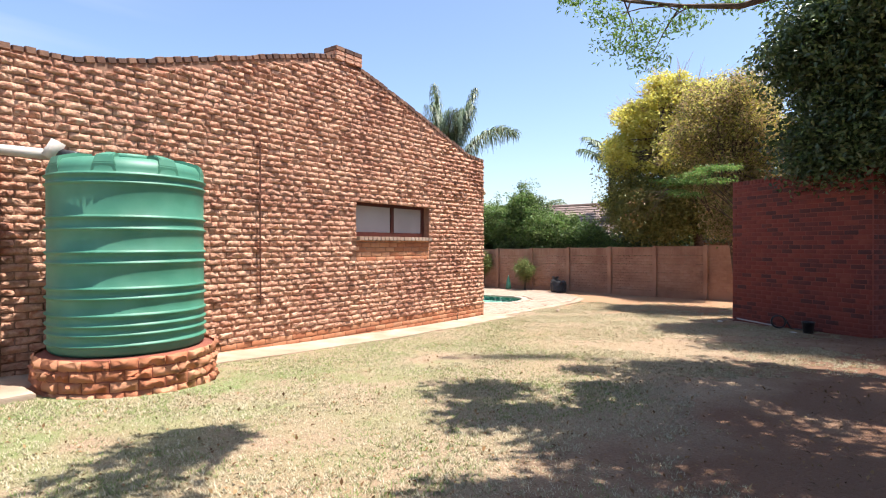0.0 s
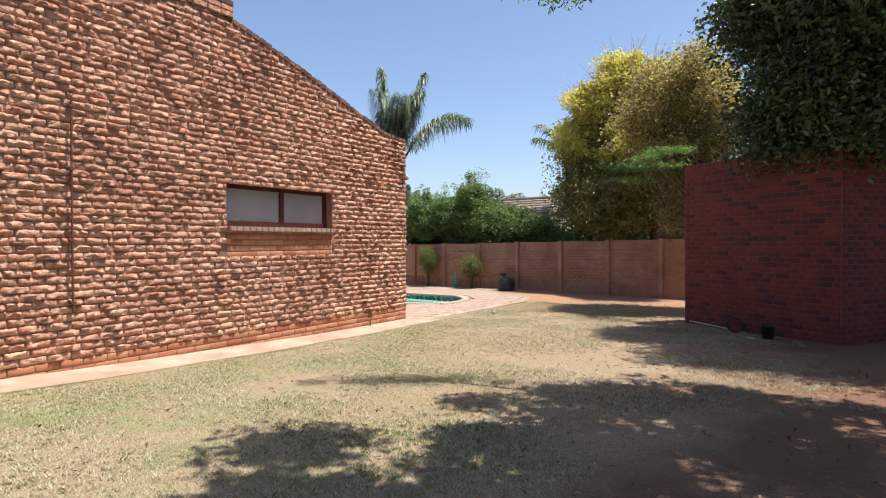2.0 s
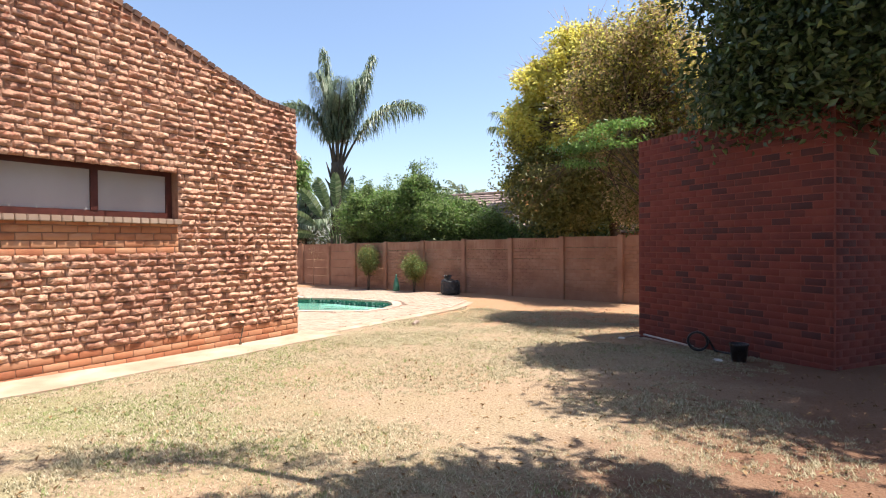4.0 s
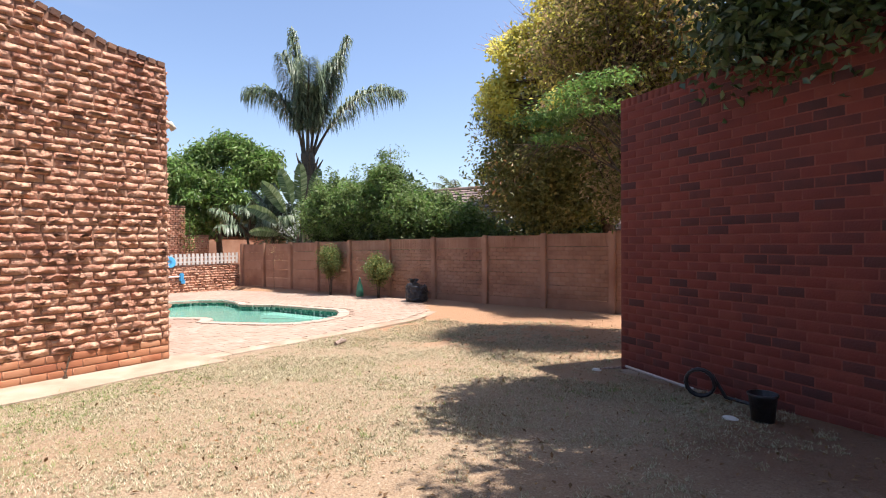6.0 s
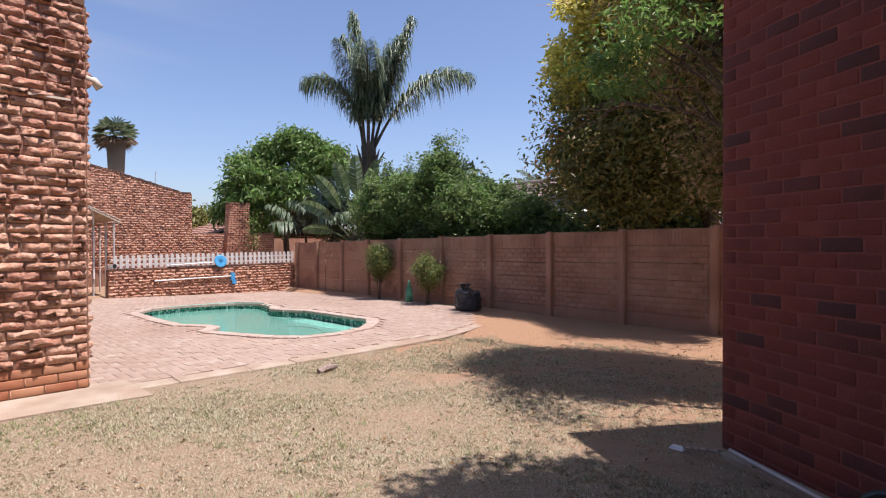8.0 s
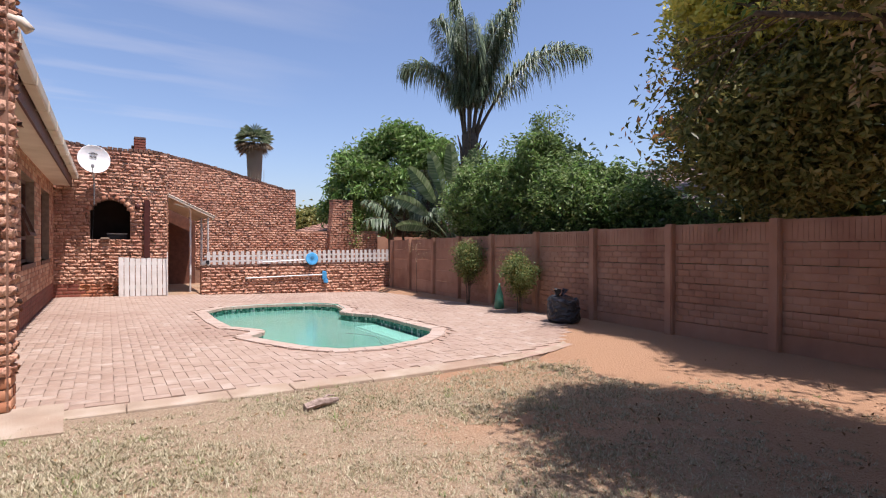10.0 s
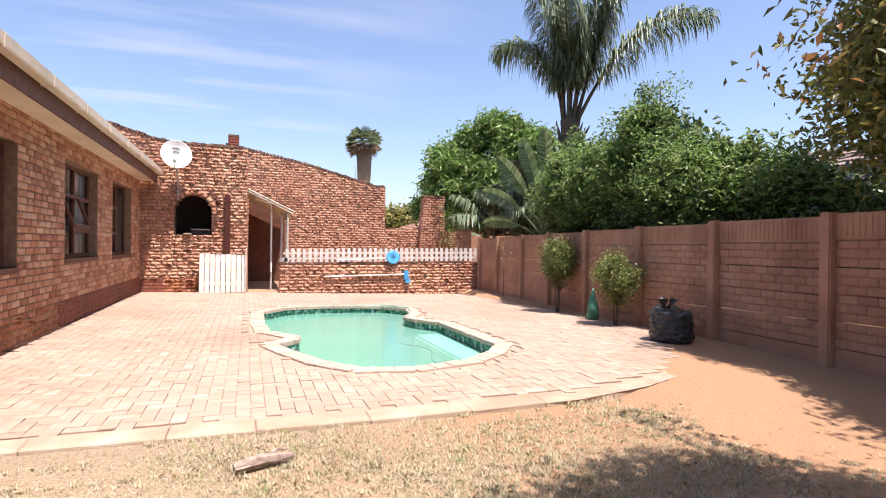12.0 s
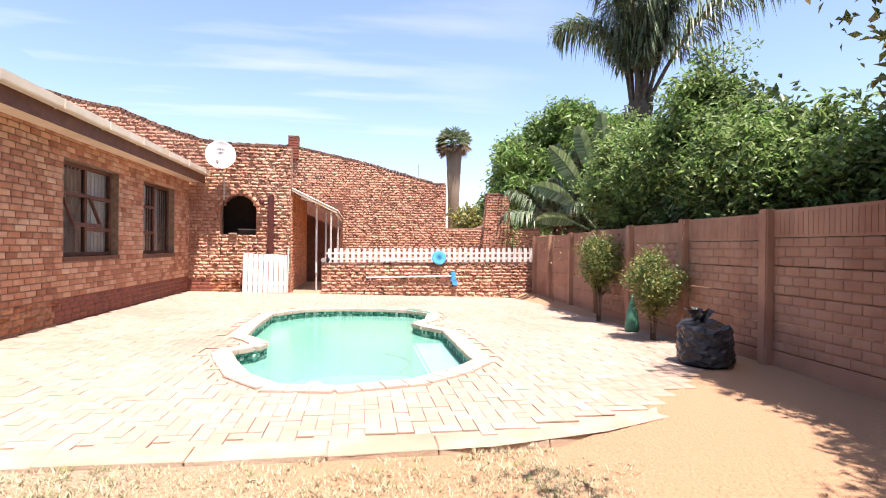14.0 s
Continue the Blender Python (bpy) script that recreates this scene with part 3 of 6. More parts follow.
# brick ring round the arch
for i in range(11):
    a = math.pi * (i + 0.5) / 11
    c, r = (ARCH[0] + ARCH[1]) / 2, (ARCH[1] - ARCH[0]) / 2
    m = FW @ Matrix.Translation((c + (r + 0.005) * math.cos(a), 0, ARCH[3] - r + (r + 0.005) * math.sin(a))) @ Matrix.Rotation(-a, 4, "Y") @ Matrix.Translation((0, 0, -0.05)) @ Matrix.Diagonal((0.12, 1.6, 0.1, 1))
    fitems.append(("face", m))
# alcove behind the arch, its depth of shade painted in near-black
bm = bmesh.new()
box(bm, -19.85, -19.8, 10.6, 12.4, 0.5, 2.6)
box(bm, -19.8, -19.0, 10.6, 10.65, 0.5, 2.6)
box(bm, -19.8, -19.0, 12.35, 12.4, 0.5, 2.6)
box(bm, -19.8, -19.0, 10.65, 12.35, 2.55, 2.6)
box(bm, -19.8, -19.05, 10.65, 12.35, 0.84, 0.90)
tagged(part("wall_alcove", bm, SHADE), "alcove behind the arch with its shade painted dark", "alcove", kind="structure")
grill = empty("grill_box", (-19.25, 11.55, 0.90), "small dark metal grill box inside the alcove", "grill")
bm = bmesh.new(); box(bm, -0.15, 0.15, -0.22, 0.22, 0.0, 0.16, bevel=0.01); part("body", bm, BLACK, grill)
bm = bmesh.new(); box(bm, -0.16, 0.16, -0.23, 0.23, 0.162, 0.19, bevel=0.006); part("lid", bm, STEEL, grill)
sillb = empty("pale_stone", (-18.70, 11.28, 0.922), "small pale stone lying on the arch's ledge", "stone")
bm = bmesh.new(); box(bm, -0.05, 0.05, -0.1, 0.1, 0, 0.05, bevel=0.015); part("stone", bm, CONC, sillb)

# back walls that close the house; near-black colour paints the rooms' shade
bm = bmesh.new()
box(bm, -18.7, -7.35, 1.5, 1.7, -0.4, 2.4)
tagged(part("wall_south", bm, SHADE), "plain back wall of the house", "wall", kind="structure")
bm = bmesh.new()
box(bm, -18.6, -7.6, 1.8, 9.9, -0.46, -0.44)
tagged(part("floor", bm, SHADE), "house floor coloured near-black for room shade", "floor", kind="structure")
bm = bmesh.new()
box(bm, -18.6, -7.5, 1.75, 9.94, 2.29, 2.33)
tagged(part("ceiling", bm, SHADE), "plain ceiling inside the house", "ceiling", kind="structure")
# pale wall added behind the windows to bounce light onto the curtains
bm = bmesh.new()
box(bm, -18.6, -7.6, 8.2, 8.25, -0.42, 2.28)
tagged(part("wall_inner", bm, CURTAIN), "pale inner wall added to brighten the curtains", "wall", kind="structure")

# roof between the gables
roof = empty("roof", (-13, 6.05, 2.4), "tiled pitched roof between the gable walls", "roof", kind="structure")


def tile_slope(parent, x0, x1, y0, z0, y1, z1, material, rows, name="tile_course"):
    for r in range(rows):
        a, b = r / rows, (r + 1.12) / rows
        ya, yb, za, zb = y0 + (y1 - y0) * a, y0 + (y1 - y0) * b, z0 + (z1 - z0) * a, z0 + (z1 - z0) * b
        V, F = [], []
        nseg = max(2, int(abs(x1 - x0) / 0.3))
        for i in range(nseg + 1):
            x = x0 + (x1 - x0) * i / nseg
            up = 0.025 if i % 2 else 0.0
            V += [(x, ya, za + 0.035 + up), (x, yb, zb + up * 0.6), (x, ya, za - 0.01)]
        for i in range(nseg):
            k = i * 3
            F += [(k, k + 3, k + 4, k + 1), (k + 2, k + 5, k + 3, k)]
        ob = raw(name, [(v[0] - parent.location.x, v[1] - parent.location.y, v[2] - parent.location.z) for v in V], F, material, parent)


tile_slope(roof, -18.62, -7.6, 10.62, 2.46, 6.05, 3.86, ROOF, 14)
tile_slope(roof, -18.62, -7.6, 1.4, 2.46, 6.05, 3.86, ROOF, 14)

# eave: soffit, fascia, gutter
eave = empty("eave", (-13, 10.4, 2.24), "cream eave with brown fascia along the house wall", "eave", kind="structure")
bm = bmesh.new(); box(bm, -5.72, 5.55, -0.19, 0.16, 0.0, 0.02); part("soffit", bm, CREAM, eave)
bm = bmesh.new(); box(bm, -5.72, 5.55, 0.165, 0.19, -0.03, 0.22); part("fascia", bm, BROWN, eave)
gut = empty("roof_gutter", (-13, 10.66, 2.42), "cream metal gutter along the roof's edge", "gutter")
bm = bmesh.new()
pr = [(-0.06, 0.1), (-0.06, 0.0), (-0.045, -0.02), (0.045, -0.02), (0.06, 0.0), (0.065, 0.1), (0.058, 0.1), (0.053, 0.005), (0.04, -0.012), (-0.04, -0.012), (-0.053, 0.005), (-0.053, 0.1)]
ends = [[bm.verts.new((x, y, z)) for y, z in pr] for x in (-5.66, 5.5)]
for k in range(len(pr)):
    bm.faces.new((ends[0][k], ends[1][k], ends[1][(k + 1) % 12], ends[0][(k + 1) % 12]))
bm.faces.new(ends[0]); bm.faces.new(ends[1][::-1])
bmesh.ops.recalc_face_normals(bm, faces=bm.faces)
part("trough", bm, CREAM, gut)
for i in range(9):
    bm = bmesh.new(); box(bm, -5.3 + i * 1.3, -5.27 + i * 1.3, -0.065, 0.07, -0.026, 0.104); part("bracket", bm, CREAM, gut)
spout = empty("overflow_spout", (-7.52, 10.72, 2.5), "short pale pipe stub at the gable's end", "pipe")
bm = bmesh.new(); tube(bm, [(0, -0.06, 0), (-0.02, 0.05, -0.02), (-0.02, 0.10, -0.08)], 0.04, 10); part("pipe", bm, CREAM, spout, smooth=True)


def window(name, W, s0, s1, z0, z1, depth, splits, material, label, transoms=(), sill=None, pane=None, bar=0.055):
    """A framed window in a wall's opening; splits: fractions of the width with a mullion."""
    w = empty(name, W @ Vector((s0, 0, z0)), label, "window", kind="structure")
    R = W.to_3x3().to_4x4()

    def pbox(nm, a, b, c, d, e, f, mt, lab="", par=None):
        bm = bmesh.new()
        box(bm, a, b, c, d, e, f)
        bmesh.ops.transform(bm, matrix=R, verts=bm.verts)
        bmesh.ops.reverse_faces(bm, faces=bm.faces[:])
        ob = part(nm, bm, mt, par or w, lab)
        if mt is GLASS:
            # the outer face mirrors, the other faces of the thin pane are clear
            ob.data.materials.append(CLEAR)
            out = W.to_3x3() @ Vector((0, 1, 0))
            for p in ob.data.polygons:
                p.material_index = 0 if p.normal.dot(out) > 0.9 else 1
        return ob
    X, Z = s1 - s0, z1 - z0
    fr = pbox("window_frame", 0.003, X - 0.003, -depth - 0.05, -depth, Z - bar, Z - 0.003, material)
    pbox("frame_bar", 0.003, X - 0.003, -depth - 0.05, -depth, 0.003, bar, material, par=fr)
    pbox("frame_bar", 0.003, bar, -depth - 0.05, -depth, bar, Z - bar, material, par=fr)
    pbox("frame_bar", X - bar, X - 0.003, -depth - 0.05, -depth, bar, Z - bar, material, par=fr)
    xs = [bar] + [X * f for f in splits] + [X - bar]
    for f in splits:
        pbox("mullion", X * f - bar / 2, X * f + bar / 2, -depth - 0.055, -depth + 0.006, bar, Z - bar, material)
    for k, (a, b) in enumerate(zip(xs, xs[1:])):
        a0, b0 = a + (bar / 2 if k else 0), b - (bar / 2 if k < len(splits) else 0)
        cuts = [bar] + [Z * f for f in (transoms[k] if k < len(transoms) else ())] + [Z - bar]
        for f in (transoms[k] if k < len(transoms) else ()):
            pbox("transom", a0, b0, -depth - 0.05, -depth + 0.003, Z * f - bar / 2, Z * f + bar / 2, material)
        for c, d in zip(cuts, cuts[1:]):
            pbox("pane", a0, b0, -depth - 0.03, -depth - 0.024, c, d, pane or GLASS)
    if sill:
        pbox("window_sill", -0.03, X + 0.03, -depth, sill[0], -sill[1], 0.0, sill[2])
    return w, pbox


# gable window
w1, pb = window("window_1", GW, *GWIN, 0.135, (0.53,), DARKWOOD, "low wide window with dark frame and frosted panes", bar=0.08, pane=FROST)
sl = empty("brick_sill", GW @ Vector((GWIN[0], 0, GWIN[2] - 0.075)), "pale projecting brick-on-edge sill under the window", "sill")
for i in range(19):
    bm = bmesh.new()
    box(bm, 0.109 * i + 0.002, 0.109 * i + 0.105, -0.11, 0.09 + rngb.uniform(-0.006, 0.006), 0.0, 0.07, bevel=0.008)
    bmesh.ops.transform(bm, matrix=GW.to_3x3().to_4x4(), verts=bm.verts)
    bmesh.ops.reverse_faces(bm, faces=bm.faces[:])
    part("brick", bm, PAVER, sl)
# house windows
for k, w in enumerate(WINS):
    ob, pb = window("window_%d" % (k + 2), HW, *w, 0.12, (0.5,), BROWN, "brown-framed window with pale curtains and burglar bars", transoms=[(), (0.3, 0.66)][::1 if k == 1 else -1], bar=0.06)
    X = w[1] - w[0]
    pb("window_sill", -0.02, X + 0.02, -0.12, 0.02, -0.07, 0.0, BROWN, "dark tiled sill")
    for b in range(14):
        pb("burglar_bar", 0.1 + b * (X - 0.2) / 13 - 0.006, 0.1 + b * (X - 0.2) / 13 + 0.006, -0.192, -0.18, 0.03, 1.4, WHITE)
    cm = bmesh.new()
    for a, b in ((0.53, 0.96),) if k < 2 else ((0.04, 0.36), (0.56, 0.74)):
        vs = []
        for i in range(41):
            u = a + (b - a) * i / 40
            vs.append([cm.verts.new(HW @ Vector((w[0] + u * X, -0.225 + 0.025 * math.sin(i * 1.5), z)) - ob.location) for z in (w[2] + 0.02, w[3] - 0.03)])
        for p, q in zip(vs, vs[1:]):
            cm.faces.new((p[0], q[0], q[1], p[1]))
    part("curtain", cm, CURTAIN, ob, "pale hanging curtain")
# tilted open casement of the middle window
cas = empty("open_casement", HW @ Vector((WINS[1][0] + 0.08, 0, 0.9)), "brown casement tilted open on the window", "window sash")
bm = bmesh.new()
for a, b, c, d in ((0, 0.9, 0, 0.05), (0, 0.9, 0.5, 0.55), (0, 0.05, 0.05, 0.5), (0.85, 0.9, 0.05, 0.5)):
    box(bm, a, b, -0.02, 0.02, c, d)
bmesh.ops.transform(bm, matrix=HW.to_3x3().to_4x4() @ Matrix.Translation((0, -0.09, 0)) @ Matrix.Translation((0, 0, 0.55)) @ Matrix.Rotation(radians(20), 4, "X") @ Matrix.Translation((0, 0, -0.55)), verts=bm.verts)
part("sash", bm, BROWN, cas)

# ---- concrete strip along the gable ----
V, F = [], []
for i in range(48):
    s = -1.5 + i * 0.235
    p, q = GW @ Vector((s, -0.1, 0)), GW @ Vector((s, 0.64 + 0.03 * math.sin(i * 0.7) + 0.10 * max(0, 3 - s) / 3, 0))
    zw, zq = g_base(max(0, s)) + 0.0, gz(q.x, q.y) + 0.018
    V += [(p.x, p.y, max(zw, zq) + 0.012), (q.x, q.y, zq), (q.x + 0.012, q.y, zq - 0.2)]
for i in range(47):
    k = i * 3
    F += [(k, k + 1, k + 4, k + 3), (k + 1, k + 2, k + 5, k + 4)]
tagged(raw("pavement_strip", V, F, CONC), "cracked sandy concrete strip along the gable wall", "concrete strip", kind="structure")

# kerb strip on the patio's lawn edge, in cast lengths
kerb = empty("patio_edging", (-7.3, 13, -0.5), "pale concrete edging between paving and lawn", "edging", kind="structure")
y = 10.72
while y < 16.5:
    y1 = y + rngb.uniform(0.5, 0.8)
    bm = bmesh.new()
    xa, xb, wd = edge_x(y), edge_x(y1 - 0.01), rngb.uniform(0.21, 0.26) * (1 if y < 15 else 0.7)
    vs = []
    for (x, yy) in ((xa, y), (xb, y1 - 0.004)):
        zt = pz(x, yy) + rngb.uniform(0.0, 0.012) - (0.0 if yy < 15.5 else 0.012)
        vs.append([bm.verts.new((x - wd + 7.3, yy - 13, zt + 0.5)), bm.verts.new((x + 7.3, yy - 13, zt + 0.5 - 0.006)), bm.verts.new((x + 0.02 + 7.3, yy - 13, -0.18)), bm.verts.new((x - wd + 7.3, yy - 13, -0.18))])
    for k in range(4):
        bm.faces.new((vs[0][k], vs[0][(k + 1) % 4], vs[1][(k + 1) % 4], vs[1][k]))
    bm.faces.new(vs[0][::-1]); bm.faces.new(vs[1])
    bmesh.ops.recalc_face_normals(bm, faces=bm.faces)
    bmesh.ops.bevel(bm, geom=bm.edges[:], offset=0.008, segments=1, affect="EDGES")
    part("edging_length", bm, CONC, kerb)
    y = y1

# ---- pool ----
def pool_ring(off):
    """The pool's outline pushed outwards."""
    n, out = len(POOL), []
    for i in range(n):
        a, b, c = Vector(POOL[i - 1]), Vector(POOL[i]), Vector(POOL[(i + 1) % n])
        d0, d1 = (b - a).normalized(), (c - b).normalized()
        k = Vector((d0.y + d1.y, -d0.x - d1.x))
        k = k / max(0.6, k.length_squared / 2) if k.length else Vector((0, 0))
        out.append(b + k * off * (1 if AREA > 0 else -1))
    return out


AREA = sum(x0 * y1 - x1 * y0 for (x0, y0), (x1, y1) in zip(POOL, POOL[1:] + POOL[:1]))
pool = empty("swimming_pool", (-12, 14.4, -0.5), "plastered garden swimming pool with a green tile band", "swimming pool")


def strip(rA, zA, rB, zB, name, material, parent):
    n = len(rA)
    V = [(p[0] + 12, p[1] - 14.4, zA + 0.5) for p in rA] + [(p[0] + 12, p[1] - 14.4, zB + 0.5) for p in rB]
    return raw(name, V, [(i, (i + 1) % n, n + (i + 1) % n, n + i) for i in range(n)], material, parent)


r0 = pool_ring(0.0)
strip(r0, -0.53, r0, -2.0, "shell", PLASTER, pool)
bm = bmesh.new()
bm.faces.new([bm.verts.new((p[0] + 12, p[1] - 14.4, -1.35)) for p in r0])
part("pool_floor", bm, PLASTER, pool)
WL = -0.69
bm = bmesh.new()
bm.faces.new([bm.verts.new((p[0] + 12, p[1] - 14.4, WL + 0.5)) for p in pool_ring(-0.004)])
bmesh.ops.triangulate(bm, faces=bm.faces)
for f in bm.faces:
    f.normal_update()
    if f.normal.z < 0:
        f.normal_flip()
part("water", bm, WATER, pool, "milky turquoise water")
# white step along the near right side
bm = bmesh.new()
box(bm, 0.1, 2.25, 0.84, 1.30, -1.3, -0.2, bevel=0.03)
part("step", bm, STEPW, pool, "white plastered step")


def along(ring, step):
    """Points with headings along a closed line at even steps."""
    out, carry = [], 0.0
    n = len(ring)
    for i in range(n):
        a, b = Vector(ring[i]), Vector(ring[(i + 1) % n])
        L = (b - a).length
        d = carry
        while d < L:
            out.append((a + (b - a) * (d / L), math.atan2(b.y - a.y, b.x - a.x)))
            d += step
        carry = d - L
    return out


# band tiles
bm = bmesh.new()
box(bm, -0.024, 0.024, -0.006, 0.004, -0.024, 0.024)
tme = bpy.data.meshes.new("band_tile"); bm.to_mesh(tme); bm.free(); tme.materials.append(TILE)
V0, F0 = np.array([v.co for v in tme.vertices]), np.array([list(p.vertices) for p in tme.polygons])
VV, FF = [], []
for p, a in along(pool_ring(-0.003), 0.05):
    R = np.array(Matrix.Rotation(a, 3, "Z"))
    for j in range(3):
        VV.append(V0 @ R.T + np.array([p.x + 12, p.y - 14.4, -0.07 - 0.05 * j])); FF.append(F0 + 8 * len(FF))
band = new("tile_band", quick_mesh("tile_band", np.concatenate(VV), np.concatenate(FF), TILE))
band.parent = pool
tagged(band, "green and white mosaic waterline tiles", kind="stuff")
# coping
bm = bmesh.new()
box(bm, -0.1, 0.1, -0.13, 0.09, -0.05, 0.006, bevel=0.006)
cme = bpy.data.meshes.new("coping"); bm.to_mesh(cme); bm.free(); cme.materials.append(COPE)
for p, a in along(pool_ring(0.08), 0.205):
    ob = new("coping_stone", cme)
    ob.parent = pool
    ob.matrix_basis = Matrix.Translation((p.x + 12, p.y - 14.4, pz(p.x, p.y) + 0.5 + rngb.uniform(-0.003, 0.003))) @ Matrix.Rotation(a + rngb.uniform(-0.015, 0.015), 4, "Z")
hose = empty("pool_hose", (-10.3, 14.8, WL - 0.012), "thin dark pool cleaner hose floating on water", "hose")
bm = bmesh.new(); tube(bm, [(-0.9 + 0.1 * i, 0.18 * math.sin(i * 0.33) + 0.02 * i, 0.0) for i in range(15)] + [(0.75, 0.55, 0), (0.85, 0.7, 0)], 0.008, 6); part("tube", bm, BLACK, hose)
flo = empty("chlorine_float", (-9.55, 14.05, WL), "pale round floating chlorine dispenser", "pool float")
bm = bmesh.new(); lathe(bm, [(0.02, -0.03), (0.09, -0.02), (0.1, 0.01), (0.06, 0.035), (0.03, 0.04)], 20); part("body", bm, PVC, flo, smooth=True)

# ---- boundary fence of precast panels ----
FA, FB = Vector((-4.5, 18.535)), Vector((-18.1, 19.09))
fence = empty("precast_fence", (-9.3, 18.72, -0.55), "reddish precast concrete panel fence with posts", "fence", kind="structure")
POSTS = [3.4, 1.82, 0.24, -1.34, -2.92, -4.5, -6.08, -7.66, -9.27, -10.87, -12.47, -13.95, -15.3, -16.8, -18.1]
fy = lambda x: 18.535 - (x + 4.5) * 0.0408
f_h = lambda x: 1.185 + 0.0165 * (x + 4.5) if x < -4.5 else 1.185
bm = bmesh.new()
box(bm, -0.065, 0.065, -0.085, 0.05, -0.2, 1.78, bevel=0.014)
pme = bpy.data.meshes.new("post"); bm.to_mesh(pme); bm.free(); pme.materials.append(PRECAST)
panel_items = []
for i, x in enumerate(POSTS):
    ob = new("post", pme)
    ob.parent = fence
    ob.matrix_basis = Matrix.Translation((x + 9.3, fy(x) - 18.72, f_h(x) + 0.012 - 1.78 + 0.55)) @ Matrix.Rotation(-0.0408, 4, "Z")
for x0, x1 in zip(POSTS, POSTS[1:]):
    W, n = wframe((x0, fy(x0)), (x1, fy(x1)))
    W = W @ Matrix.Diagonal((1, -1, 1, 1))
    top = min(f_h(x0), f_h(x1))
    bm = bmesh.new()
    R = Matrix.Translation((9.3, -18.72, 0.55)) @ W
    for r in range(6):
        box(bm, 0.05, n - 0.05, -0.03, -0.002, top - 0.29 * (r + 1) + 0.004, top - 0.29 * r - 0.003, R)
    # upright ribs of the top panel
    k = 0
    while 0.1 + 0.062 * k < n - 0.12:
        box(bm, 0.09 + 0.062 * k, 0.09 + 0.062 * k + 0.057, -0.002, 0.0035, top - 0.26, top - 0.03, R)
        k += 1
    bmesh.ops.recalc_face_normals(bm, faces=bm.faces)
    part("panel", bm, PRECAST, fence)
    if -13 < x0:
        for r in range(4 * 3):
            z = top - 0.29 - 0.0967 * (r + 1)
            s = 0.07 - (0.09 if r % 2 else 0)
            while s < n - 0.07:
                a, b = max(s, 0.07), min(s + 0.2, n - 0.07)
                s += 0.2
                if b - a > 0.04:
                    panel_items.append(("panel", Matrix.Translation((9.3, -18.72, 0.55)) @ W @ Matrix.Translation((a + 0.004, -0.004, z + 0.005)) @ Matrix.Diagonal((b - a - 0.008, 1, 0.087, 1))))
# ---- low wall with pickets ----
LP0, LP1 = (-18.48, 13.5), (-18.28, 19.06)
l_top = lambda s: 0.19 + 0.012 * s
low, LW, LN = slab("wall_low", LP0, LP1, lambda s: -0.66, l_top, [], 0.22, MORTAR, "low rock-face brick wall beside the patio")
litems = courses(LW, LN, -0.68, lambda s: l_top(s) - 0.015, lambda s: -0.66, [], lambda s, z: "rock")
caps_join(low, cap_row(LW, LN, l_top, 0.22, size=0.225, h=0.05))
pick = empty("picket_fence", (-18.5, 13.7, 0.25), "short white picket fence on the low wall", "fence")
pk_s = 0.16
k = 0
while pk_s < 5.5:
    bm = bmesh.new()
    z = l_top(pk_s) + 0.045
    h = 0.37 + rngb.uniform(-0.008, 0.008)
    vs = [(0, 0, z), (0.085, 0, z), (0.085, 0, z + h - 0.02), (0.07, 0, z + h), (0.015, 0, z + h), (0, 0, z + h - 0.02)]
    A = [bm.verts.new(LW @ Vector((pk_s + v[0], -0.10, v[2])) - pick.location) for v in vs]
    B = [bm.verts.new(LW @ Vector((pk_s + v[0], -0.118, v[2])) - pick.location) for v in vs]
    bm.faces.new(A); bm.faces.new(B[::-1])
    for i in range(6):
        bm.faces.new((A[i], A[(i + 1) % 6], B[(i + 1) % 6], B[i]))
    bmesh.ops.recalc_face_normals(bm, faces=bm.faces)
    part("picket", bm, WHITE, pick)
    pk_s += 0.148
for dz in (0.10, 0.24):
    bm = bmesh.new()
    a, b = LW @ Vector((0.1, -0.135, 0.235 + dz)) - pick.location, LW @ Vector((5.5, -0.135, 0.295 + dz)) - pick.location
    tube(bm, [a, b], 0.035, 4)
    part("rail", bm, WHITE, pick)


def pole_tool(name, a, b, head, label):
    t = empty(name, a, label, "pool tool")
    bm = bmesh.new(); tube(bm, [(0, 0, 0), Vector(b) - Vector(a)], 0.018, 8); part("pole", bm, PVC, t)
    head(t, Vector(b) - Vector(a))
    return t


def net_head(t, e):
    bm = bmesh.new()
    lathe(bm, [(0.0, 0.0), (0.10, 0.012), (0.17, 0.02), (0.19, 0.015), (0.185, -0.01), (0.1, -0.03), (0.01, -0.035)], 24)
    bmesh.ops.transform(bm, matrix=Matrix.Translation(e + Vector((0.03, 0.18, 0.03))) @ Matrix.Rotation(radians(80), 4, "Y"), verts=bm.verts)
    part("net", bm, BLUE, t, "light blue leaf net", smooth=True)


def brush_head(t, e):
    bm = bmesh.new()
    box(bm, -0.03, 0.03, -0.06, 0.08, -0.16, 0.10, bevel=0.02)
    box(bm, -0.02, 0.05, -0.02, 0.12, -0.26, -0.12, bevel=0.02)
    bmesh.ops.transform(bm, matrix=Matrix.Translation(e), verts=bm.verts)
    part("brush", bm, BLUE, t, "blue plastic pool brush")


